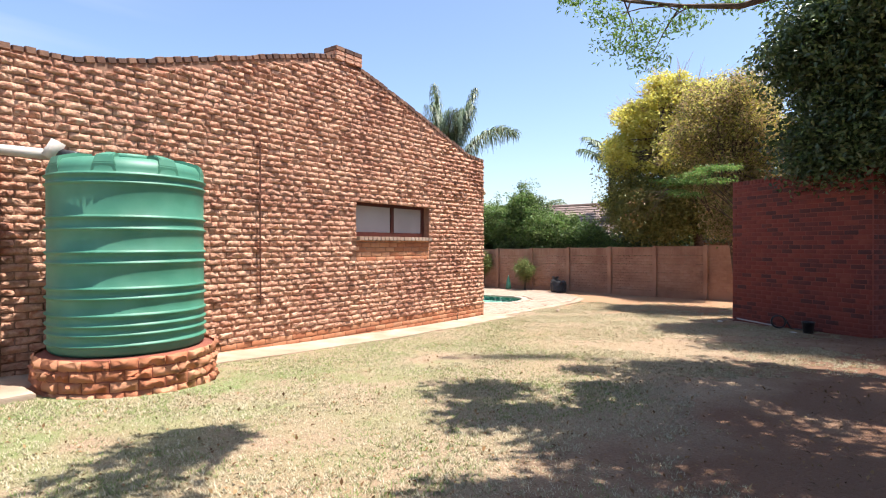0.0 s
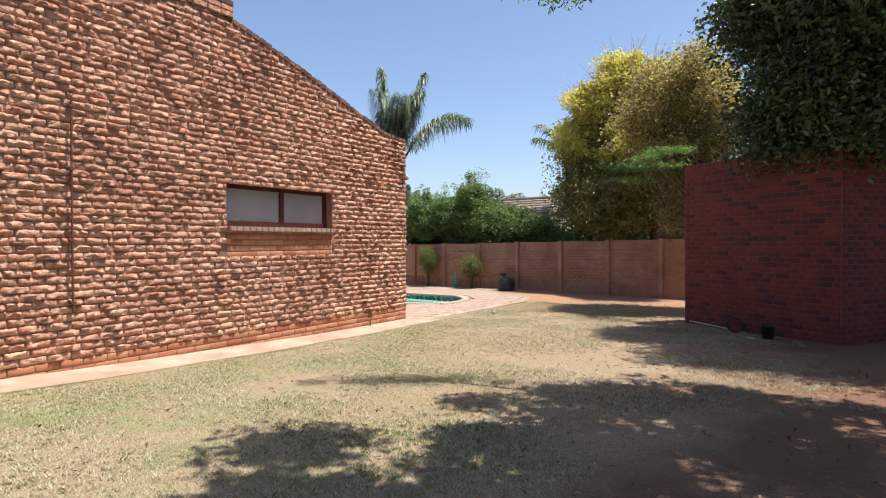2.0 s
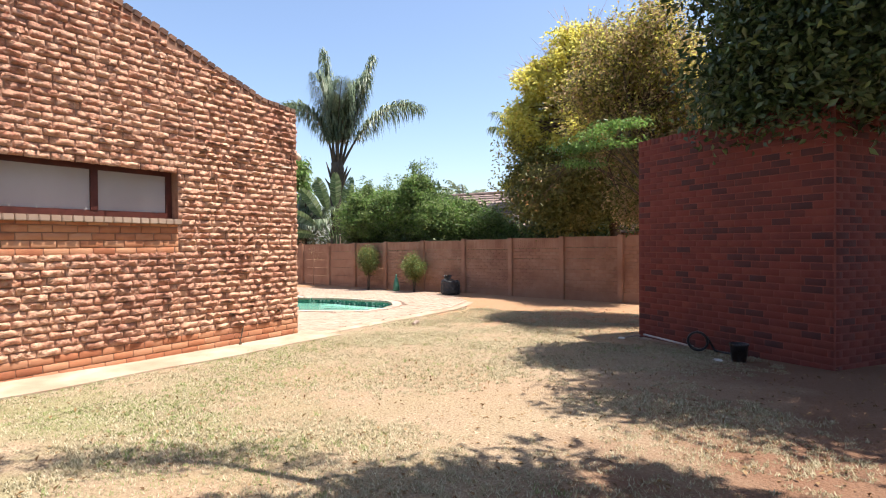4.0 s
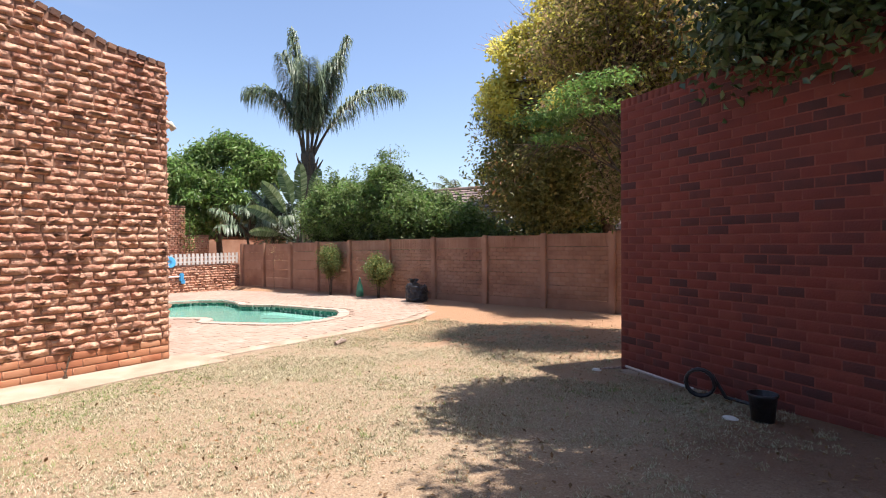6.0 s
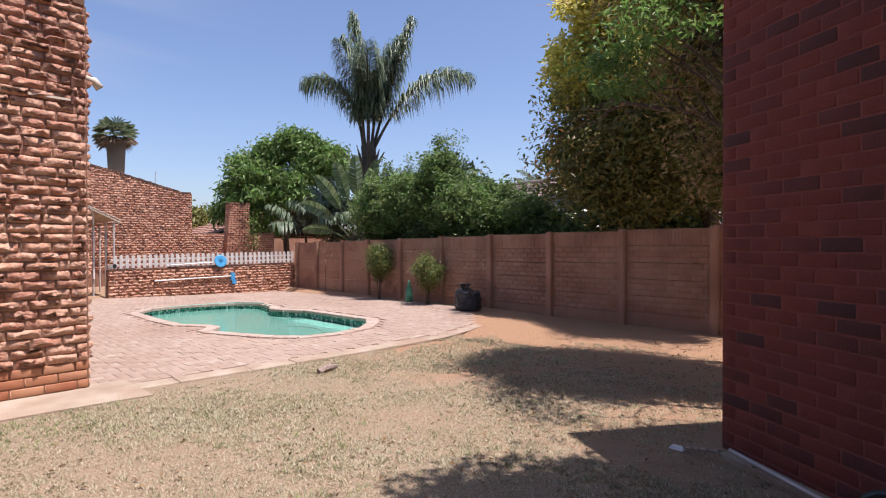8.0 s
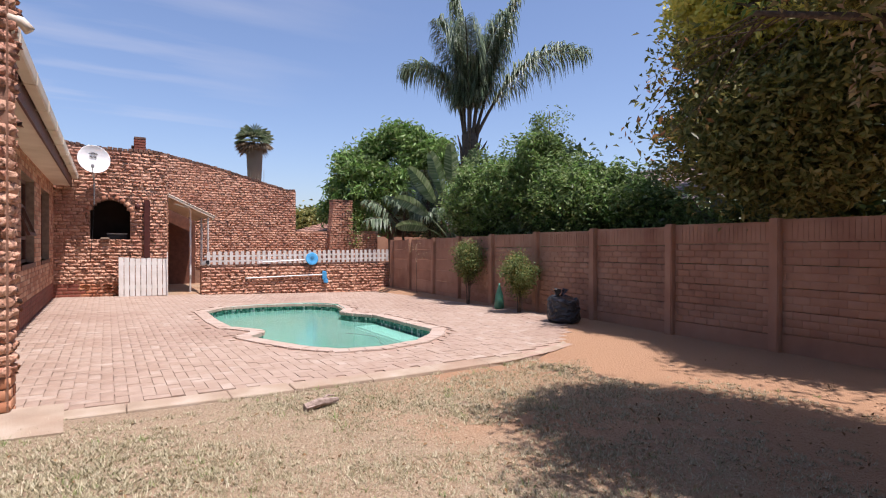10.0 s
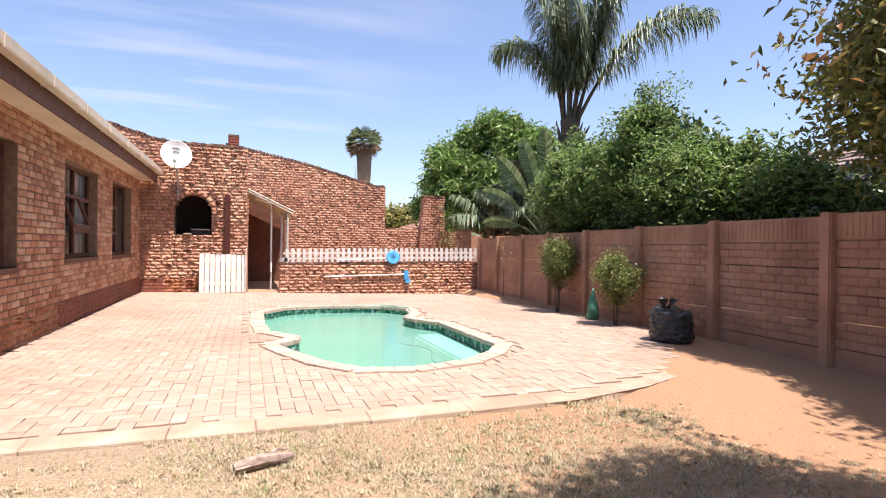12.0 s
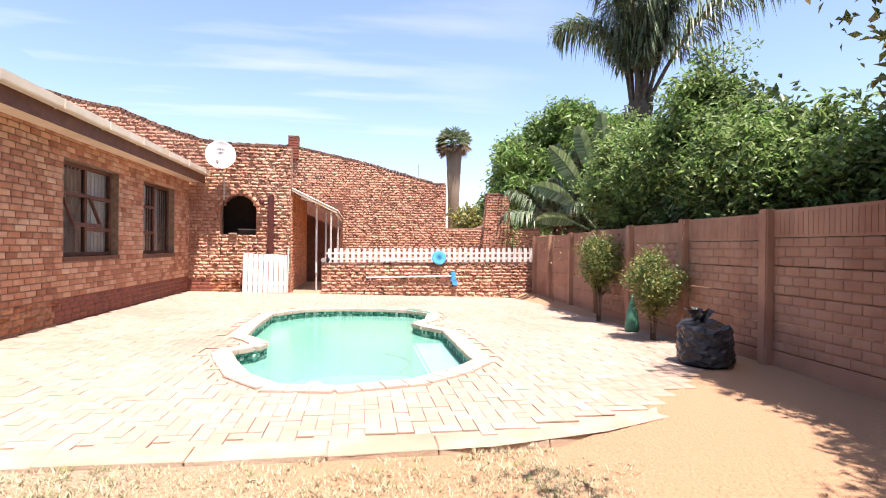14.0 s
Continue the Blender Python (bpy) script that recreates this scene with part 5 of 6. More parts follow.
def ellipsoid(c, r, n, shell=0.55, seed_up=None):
    p = rng.normal(size=(n, 3)); p /= np.linalg.norm(p, axis=1, keepdims=True)
    k = shell + (1 - shell) * rng.random((n, 1)) ** 0.6
    k *= 1 + 0.18 * np.array([[noise.noise(Vector(q * 2.3) + Vector(c))] for q in p])
    return np.array(c) + p * k * np.array(r)


def around(cl, per, rad, flat=0.7):
    q = rng.normal(size=(len(cl) * per, 3)) * np.array([1, 1, flat])
    k = np.linalg.norm(q, axis=1, keepdims=True)
    q = q / k * np.minimum(k, 2.0) * 0.5
    rr = rad * rng.uniform(0.6, 1.3, (len(cl), 1)).repeat(per, 0)
    return np.repeat(cl, per, 0) + q * rr


def tree(name, base, label, trunk, groups, limbs_to, limb_r=0.05, category="tree"):
    """trunk: points and radii; groups: (part name, points, leaf size, material, aspect, droop)."""
    t = empty(name, base, label, category)
    b = Vector(base)
    bm = bmesh.new(); tube(bm, [Vector(p) - b for p in trunk[0]], trunk[1], 10); part("trunk", bm, BARK, t, smooth=True)
    bm = bmesh.new()
    top = [Vector(p) - b for p in trunk[0]]
    for q in limbs_to:
        e = Vector(q) - b
        s = top[-1].lerp(top[-2], rng.random() * 0.7)
        mid = s.lerp(e, 0.5) + Vector(rng.normal(size=3) * 0.12 * (e - s).length) + Vector((0, 0, 0.1 * (e - s).length))
        tube(bm, [s, s.lerp(mid, 0.5) + Vector(rng.normal(size=3) * 0.04), mid, mid.lerp(e, 0.55), e], [limb_r, limb_r * 0.8, limb_r * 0.55, limb_r * 0.35, limb_r * 0.12], 5)
    if limbs_to is not None and len(limbs_to):
        tagged(part("limb_work", bm, BARK, t), kind="stuff")
    for nm, P, size, material, aspect, droop in groups:
        ob = new(nm, leaf_mesh(nm, P - np.array(base), size, material, 0.3, aspect, droop))
        ob.parent = t
        tagged(ob, kind="stuff")
    return t


# broad shade tree whose canopy hangs over the lawn
def canopy_clumps():
    left = lambda y: np.interp(y, [-4.0, 0.5, 2.0, 3.0, 4.0, 4.4, 5.5, 6.4, 7.3, 7.9, 8.3, 8.9, 9.6], [1.4, 0.2, -0.5, -0.8, -0.9, -2.0, -2.5, -1.3, -1.4, -1.6, -0.5, -0.3, 0.5])
    out = []
    while len(out) < 460:
        x, y = rng.uniform(-3.1, 7.0), rng.uniform(-3.5, 9.8)
        inset = x - left(y)
        if inset < 0.45 + 0.15 * rng.normal() or noise.noise(Vector((x * 1.3, y * 1.3, 3.1))) < np.interp(inset, [0.4, 1.6, 2.6], [0.02, -0.25, -0.5]):
            continue
        out.append((x, y, rng.uniform(4.8, 6.0) + 0.12 * max(0, x)))
    out += [(-2.0 + 0.3 * rng.normal(), 2.55 + 0.16 * rng.normal(), rng.uniform(5.2, 5.7)) for _ in range(4)]
    return np.array(out)


CAN = canopy_clumps()
LOWB = np.array([(-2.69, 6.84, 3.76), (-2.39, 7.09, 3.55), (-2.22, 7.23, 4.0), (-2.83, 6.73, 4.08), (-3.16, 6.46, 4.33), (-1.99, 7.41, 4.1), (-2.5, 7.0, 3.72), (-2.55, 6.95, 3.95), (-1.6, 7.5, 4.2), (-2.9, 6.7, 4.3), (-1.2, 7.6, 4.15)])
tree("shade_tree", (3.4, 5.6, gz(3.4, 5.6)), "broad feathery shade tree hanging over the lawn", ([(3.4, 5.6, -0.2), (3.3, 5.6, 1.6), (3.0, 5.5, 3.2), (2.4, 5.4, 4.4)], [0.26, 0.22, 0.18, 0.13]),
     [("crown", around(CAN, 300, 0.44, 0.5), 0.15, L_DARK, 0.42, 0.1), ("low_foliage", around(LOWB, 190, 0.30, 0.5), 0.062, L_BRIGHT, 0.36, 0.4)], list(CAN[::16]), 0.035)
bm = bmesh.new()
tube(bm, [(2.4, 5.4, 4.4), (0.6, 6.6, 4.45), (-0.9, 7.35, 4.08), (-1.4, 7.3, 4.03), (-2.0, 7.2, 4.16), (-2.6, 6.95, 4.3), (-3.2, 6.5, 4.45)], [0.09, 0.06, 0.042, 0.036, 0.026, 0.016, 0.006], 6)
for e in LOWB[:7]:
    a = Vector((-1.9, 7.22, 4.14)).lerp(Vector((-2.7, 6.9, 4.32)), float(rng.random()))
    tube(bm, [a, a.lerp(Vector(e), 0.5) + Vector((0, 0, 0.04)), Vector(e)], [0.012, 0.008, 0.003], 4)
st = bpy.data.objects["shade_tree"]
bmesh.ops.translate(bm, verts=bm.verts, vec=-st.location)
part("branch", bm, BARK, st)

# dense dark tree rising behind the red wall
DC = np.concatenate([ellipsoid((1.3, 12.9, 5.0), (3.0, 2.6, 2.6), 210, 0.35), ellipsoid((-0.2, 12.6, 3.3), (1.6, 1.1, 0.75), 50, 0.3), ellipsoid((-0.6, 12.5, 4.5), (1.0, 0.9, 1.1), 30, 0.3), ellipsoid((-0.1, 12.5, 6.0), (1.2, 1.0, 0.9), 22, 0.3), ellipsoid((-1.15, 12.3, 4.9), (0.8, 1.0, 0.75), 40, 0.2), ellipsoid((0.0, 11.0, 5.2), (0.5, 0.7, 0.5), 14, 0.2)])
DC = np.concatenate([DC, np.array([RAW @ Vector((rng.uniform(1.4, 3.6), rng.uniform(-0.8, 0.28), rng.uniform(2.55, 3.5))) for _ in range(65)])])
DC = np.concatenate([DC, np.stack([rng.uniform(-0.25, 2.2, 56), rng.uniform(9.8, 12.2, 56), rng.uniform(4.7, 5.5, 56)], 1)])
DC = DC[(DC[:, 2] > 2.48) & ~((DC[:, 1] < 11.0) & (DC[:, 2] < 3.4))]
# paler leaves on every fourth clump imitate sunlit foliage by colour
tree("dark_tree", (1.2, 13.4, -0.5), "dense dark green tree rising behind the red wall", ([(1.2, 13.4, -0.6), (1.1, 13.2, 1.5), (0.9, 13.0, 3.0), (0.8, 12.9, 4.2)], [0.28, 0.24, 0.2, 0.14]),
     [("crown", around(DC, 230, 0.58), 0.105, L_DARK, 0.5, 0.3), ("light_leaves", around(DC[::4], 45, 0.72), 0.105, L_GREEN, 0.45, 0.3)], list(DC[::14]), 0.07)

# yellow-leaved tree behind the fence
YC = np.concatenate([ellipsoid((-7.1, 19.5, 4.3), (1.0, 1.0, 1.1), 48, 0.4), ellipsoid((-6.4, 19.8, 5.6), (1.0, 1.1, 1.0), 44, 0.4), ellipsoid((-5.4, 20.0, 6.0), (0.9, 1.0, 0.8), 30, 0.4), ellipsoid((-5.2, 20.0, 4.3), (1.5, 1.4, 1.4), 62, 0.5), ellipsoid((-4.0, 20.2, 5.3), (1.2, 1.2, 1.1), 44, 0.4), ellipsoid((-5.9, 19.7, 2.4), (2.1, 1.1, 1.2), 80, 0.4),
                     ellipsoid((-7.6, 19.3, 4.4), (0.5, 0.6, 0.55), 20, 0.3), ellipsoid((-7.2, 19.3, 5.6), (0.5, 0.6, 0.6), 18, 0.3), ellipsoid((-6.0, 19.7, 6.5), (0.75, 0.7, 0.65), 26, 0.3), ellipsoid((-4.7, 20.1, 6.1), (0.8, 0.8, 0.65), 24, 0.3), ellipsoid((-4.5, 18.5, 3.9), (1.35, 0.65, 0.6), 80, 0.15), ellipsoid((-6.7, 19.2, 2.5), (1.35, 0.6, 1.15), 70, 0.3)])
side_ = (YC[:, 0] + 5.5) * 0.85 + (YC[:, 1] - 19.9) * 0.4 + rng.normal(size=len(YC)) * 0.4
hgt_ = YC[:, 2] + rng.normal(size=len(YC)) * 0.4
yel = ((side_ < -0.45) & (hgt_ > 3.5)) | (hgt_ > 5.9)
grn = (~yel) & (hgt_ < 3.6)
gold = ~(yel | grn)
# dark green leaves in the middle paint the shade between the yellow clumps
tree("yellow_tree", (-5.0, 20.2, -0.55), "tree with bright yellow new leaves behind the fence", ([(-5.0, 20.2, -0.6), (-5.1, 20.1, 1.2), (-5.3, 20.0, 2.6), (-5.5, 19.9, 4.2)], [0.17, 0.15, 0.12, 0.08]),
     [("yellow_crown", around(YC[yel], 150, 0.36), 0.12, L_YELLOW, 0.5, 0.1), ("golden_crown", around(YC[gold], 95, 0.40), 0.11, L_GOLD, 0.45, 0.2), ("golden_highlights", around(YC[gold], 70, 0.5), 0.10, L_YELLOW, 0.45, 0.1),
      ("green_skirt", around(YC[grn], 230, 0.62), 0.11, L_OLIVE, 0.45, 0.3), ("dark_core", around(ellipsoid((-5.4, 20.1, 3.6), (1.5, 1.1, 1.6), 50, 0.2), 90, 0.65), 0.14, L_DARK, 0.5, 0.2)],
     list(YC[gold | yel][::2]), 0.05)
# bare pinkish twigs bristling from the top of the crown
yt = bpy.data.objects["yellow_tree"]
bm = bmesh.new()
for c in YC[(YC[:, 2] > 5.4)][::2]:
    for _ in range(5):
        d = Vector((c[0] + 5.6, (c[1] - 19.8) * 0.6, 1.2)).normalized() * rng.uniform(0.4, 0.75) + Vector(rng.normal(size=3) * 0.16)
        a = Vector(c) - yt.location
        tube(bm, [a, a + d * 0.5 + Vector(rng.normal(size=3) * 0.03), a + d], [0.009, 0.006, 0.003], 3, cap=False)
tagged(part("twig_growth", bm, TWIG, yt, "fine bare pinkish twigs"), kind="stuff")
RB_ = np.array([(-6.2, 15.6, 1.95), (-5.95, 15.6, 1.8), (-5.7, 15.65, 1.75), (-6.0, 15.7, 2.15), (-5.8, 15.7, 2.4), (-6.1, 15.6, 2.45), (-5.6, 15.7, 2.05), (-5.4, 15.75, 2.6), (-5.9, 15.6, 2.75), (-5.3, 15.8, 2.2)])
RB_ += np.array((0.14, 0.30, 0.0))
tree("rusty_branch_tree", (-3.2, 16.7, -0.53), "slender tree with drooping rust-tinted leaves", ([(-3.2, 16.7, -0.6), (-3.4, 16.6, 1.3), (-4.1, 16.2, 2.5), (-4.9, 15.9, 2.75)], [0.06, 0.05, 0.035, 0.022]),
     [("leaves", around(RB_, 13, 0.30, 0.6), 0.085, L_RUST, 0.42, 0.7)], list(RB_), 0.009)
# golden-brown tree between the red wall and the fence
GC = np.concatenate([ellipsoid((-3.15, 15.75, 4.2), (1.4, 1.15, 1.3), 130, 0.3), ellipsoid((-3.0, 15.7, 2.3), (0.9, 0.9, 1.2), 50, 0.4)])
GC = GC[~((GC[:, 2] < 2.9) & (GC[:, 0] < -4.0))]
tree("golden_tree", (-2.4, 15.2, -0.52), "sparse tree with golden-brown dry leaves", ([(-2.4, 15.2, -0.6), (-2.5, 15.2, 1.2), (-2.9, 15.2, 2.6), (-3.4, 15.2, 3.4)], [0.12, 0.1, 0.08, 0.06]),
     [("golden_crown", around(GC, 200, 0.48), 0.07, L_GOLD, 0.45, 0.3), ("yellow_leaves", around(GC[GC[:, 2] > 3.0], 110, 0.5), 0.07, L_YELLOW, 0.45, 0.2), ("olive_leaves", around(GC, 150, 0.5), 0.075, L_OLIVE, 0.45, 0.3)], list(GC[::2]), 0.035)
# feathery green fern-like shoots by the red wall
FC = np.array([(-3.75, 14.3, 2.75), (-4.05, 14.6, 2.85), (-3.6, 14.0, 2.9), (-4.3, 14.9, 2.8), (-3.9, 14.5, 2.45), (-3.3, 13.9, 3.0), (-4.4, 15.1, 2.6), (-3.2, 14.0, 2.7), (-2.9, 13.7, 2.95), (-4.55, 15.0, 2.9)])
tree("feathery_sapling", (-2.5, 14.7, -0.52), "feathery bright green sapling beside the red wall", ([(-2.5, 14.7, -0.6), (-2.6, 14.6, 1.0), (-2.9, 14.4, 2.2)], [0.04, 0.03, 0.02]),
     [("fronds", around(FC, 210, 0.5, 0.14), 0.08, L_BRIGHT, 0.3, 0.2)], list(FC), 0.014)

# hedge-like trees behind the fence
hedge_top = lambda x: np.interp(x, [-16.4, -15.2, -13.6, -12.3, -11.9, -11.3, -10.3, -9.2, -7.6], [2.4, 2.75, 2.95, 3.2, 3.4, 3.0, 2.62, 2.2, 1.45]) - 0.36 + 0.55 * noise.noise(Vector((x * 2.1, 0, 0)))
HC = []
for i in range(640):
    x = rng.uniform(-15.0, -7.6)
    topz = hedge_top(x)
    z = topz - abs(rng.normal()) * 0.7 if rng.random() < 0.6 else rng.uniform(0.7, max(0.75, topz))
    z = max(0.75, z)
    HC.append((x, 19.55 + rng.uniform(-0.55, 0.9) * (1.0 if z < topz - 0.5 else 0.6) + (0.0 if z > 1.5 else 0.25), z))
HC = np.array(HC)
for a, b, lab in ((-16.5, -13.4, "leafy green shrub tree behind the fence"), (-13.4, -10.8, "tall leafy green shrub tree behind the fence"), (-10.8, -7.0, "rounded leafy green shrub behind the fence")):
    S = HC[(HC[:, 0] >= a) & (HC[:, 0] < b)]
    c = (a + b) / 2
    # upright leafy shoots that break the outline
    up_ = []
    for q in range(13):
        x = rng.uniform(max(a, -14.8), min(b, -7.8))
        h, lean = rng.uniform(0.2, 0.65) * (1.0 if x < -11 else 0.55), rng.normal() * 0.14
        up_ += [(x + lean * k / 5, 19.6, hedge_top(x) + 0.05 + h * k / 5) for k in range(6)]
    # darker leaves set behind the crown put its inner shade into colour
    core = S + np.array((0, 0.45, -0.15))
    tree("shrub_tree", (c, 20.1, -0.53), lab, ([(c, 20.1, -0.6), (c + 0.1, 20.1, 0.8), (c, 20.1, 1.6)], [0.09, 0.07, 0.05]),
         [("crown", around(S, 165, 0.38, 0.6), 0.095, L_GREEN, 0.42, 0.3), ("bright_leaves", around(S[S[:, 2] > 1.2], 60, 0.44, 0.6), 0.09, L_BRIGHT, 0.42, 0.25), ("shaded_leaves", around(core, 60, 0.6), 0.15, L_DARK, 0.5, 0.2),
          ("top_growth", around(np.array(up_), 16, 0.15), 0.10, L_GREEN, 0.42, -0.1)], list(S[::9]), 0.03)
SP = np.array([(-11.85, 20.0, 2.95 + 0.12 * k) for k in range(8)]) + rng.normal(size=(8, 3)) * 0.12
tree("shoot", (-11.85, 20.0, -0.53), "upright leafy shoot above the hedge", ([(-11.85, 20.0, -0.55), (-11.85, 20.0, 2.0), (-11.85, 20.0, 3.9)], [0.03, 0.02, 0.008]), [("leaves", around(SP, 90, 0.40), 0.08, L_GREEN, 0.42, 0.0)], [])
# mango-like tree
MC = np.concatenate([ellipsoid((-24.3, 20.9, 3.0), (1.8, 1.4, 1.7), 70, 0.5), ellipsoid((-22.6, 22.4, 3.3), (1.8, 1.6, 1.6), 60, 0.5)] + [ellipsoid(c, (r, r, r * 0.8), 20, 0.4) for c, r in (((-24.9, 20.6, 4.4), 0.75), ((-24.0, 21.3, 5.0), 0.7), ((-23.2, 21.9, 5.2), 0.75), ((-22.5, 22.5, 5.0), 0.7), ((-21.8, 22.9, 4.5), 0.7), ((-25.6, 20.2, 3.2), 0.7), ((-25.7, 20.0, 2.4), 0.55))])
# the second, duller leaf set colours in the crown's shaded side of things
tree("broadleaf_tree", (-24.0, 22.0, -0.55), "round broad-leaved green tree behind the rear wall", ([(-24.0, 22.0, -0.6), (-24.0, 21.9, 1.2), (-23.9, 21.8, 2.4)], [0.16, 0.13, 0.09]),
     [("crown", around(MC, 70, 0.5), 0.26, L_BRIGHT, 0.30, 0.6), ("shaded_leaves", around(MC, 60, 0.6), 0.20, L_GREEN, 0.34, 0.5)], list(MC[::12]), 0.04)
# climbers at the far corner and far trees
XC = ellipsoid((-18.6, 21.2, 1.7), (1.5, 0.8, 1.1), 60, 0.3)
tree("corner_bush", (-19.5, 20.6, -0.55), "dark bush in the shaded fence corner", ([(-19.5, 20.6, -0.6), (-19.5, 20.6, 0.6), (-19.5, 20.6, 1.0)], [0.06, 0.05, 0.04]), [("crown", around(XC, 90, 0.55), 0.1, L_DARK, 0.45, 0.3)], [], category="bush")


def far_tree(x, y, z0, z1, r, material, label):
    C = ellipsoid((x, y, (z0 + z1) / 2), (r, r, (z1 - z0) / 2), 70, 0.4)
    tree("far_tree", (x, y, -0.53), label, ([(x, y, -0.6), (x, y, z0), (x, y, (z0 + z1) / 2)], [0.25, 0.2, 0.1]), [("crown", around(C, 60, r * 0.5), 0.3, material, 0.5, 0.2)], [])


far_tree(-41, 26, 0.8, 3.0, 2.2, L_GREEN, "distant green tree beyond the roofs")
far_tree(-33, 21.2, 0.6, 2.8, 1.6, L_OLIVE, "distant olive bush beyond the rear wall")
far_tree(-3, 24, 0.5, 5.0, 2.5, L_DARK, "dark tree behind the boundary fence")
far_tree(-7.2, 21.8, 0.4, 2.0, 1.3, L_DARK, "dark shrub behind the boundary fence")


# palms
def palm(name, base, z_crown, r_trunk, n, length, label, rise=0.9, seed=1, leaflets=34, leaf_len=0.7, shaft=1.2, angles=None):
    rg = np.random.default_rng(seed)
    p = empty(name, base, label, "palm tree")
    h = z_crown - base[2]
    bm = bmesh.new()
    pts = [(0.03 * math.sin(i), 0.03 * math.cos(i * 1.3), h * i / 14) for i in range(15)]
    tube(bm, pts, [r_trunk * (1.15 - 0.3 * i / 14) * (1.06 if i % 2 else 0.97) for i in range(15)], 14)
    part("trunk", bm, PALMBARK, p, smooth=True)
    for k in range(n):
        az = 2.399 * k + rg.uniform(-0.2, 0.2)
        el = radians(rg.uniform(35, 82)) if k > n // 3 else radians(rg.uniform(15, 50))
        if angles and k < len(angles):
            az, el = radians(angles[k][0]), radians(angles[k][1])
        L = length * rg.uniform(0.85, 1.1)
        d = Vector((math.cos(az), math.sin(az), 0))
        pos, e, rach = Vector((0, 0, h - 0.1)) + d * r_trunk * 0.4, el, []
        m = 14
        for i in range(m + 1):
            rach.append(pos.copy())
            pos += (d * math.cos(e) + Vector((0, 0, math.sin(e)))) * L / m
            e -= radians(1.2 + 9.5 * (i / m) ** 1.4 * rise)
        bm = bmesh.new()
        tube(bm, rach, [0.085 * (1 - 0.92 * (i / m) ** 0.6) + 0.004 for i in range(m + 1)], 5)
        fr = part("frond", bm, PALMBARK, p)
        V, F = [], []
        sd = d.cross(Vector((0, 0, 1)))
        for j in range(leaflets * 2):
            u = 0.30 + 0.70 * (j // 2 + rg.uniform(-0.2, 0.2)) / leaflets
            i = min(m - 1, int(u * m)); q = rach[i].lerp(rach[i + 1], min(1, max(0, u * m - i)))
            tg = (rach[i + 1] - rach[i]).normalized()
            s = 1 if j % 2 else -1
            ll = leaf_len * (0.55 + 0.9 * math.sin(math.pi * min(1, u * 0.9 + 0.1))) * rg.uniform(0.8, 1.15)
            o = (sd * s * rg.uniform(0.5, 0.9) + tg * rg.uniform(0.4, 0.8) + Vector((0, 0, rg.uniform(-0.15, 0.35)))).normalized()
            wv = tg.cross(o).cross(o).normalized() * 0.028
            q1, q2 = q + o * ll * 0.5 + Vector((0, 0, -0.16 * ll)), q + o * ll * 0.75 + Vector((0, 0, -0.72 * ll))
            b = len(V)
            V += [q - wv, q + wv, q1 + wv, q1 - wv, q2]
            F += [(b, b + 1, b + 2), (b, b + 2, b + 3), (b + 3, b + 2, b + 4)]
        lf = new("foliage", quick_mesh("foliage", [tuple(v) for v in V], F, L_PALM))
        lf.parent = fr
        tagged(lf, kind="stuff")
    return p


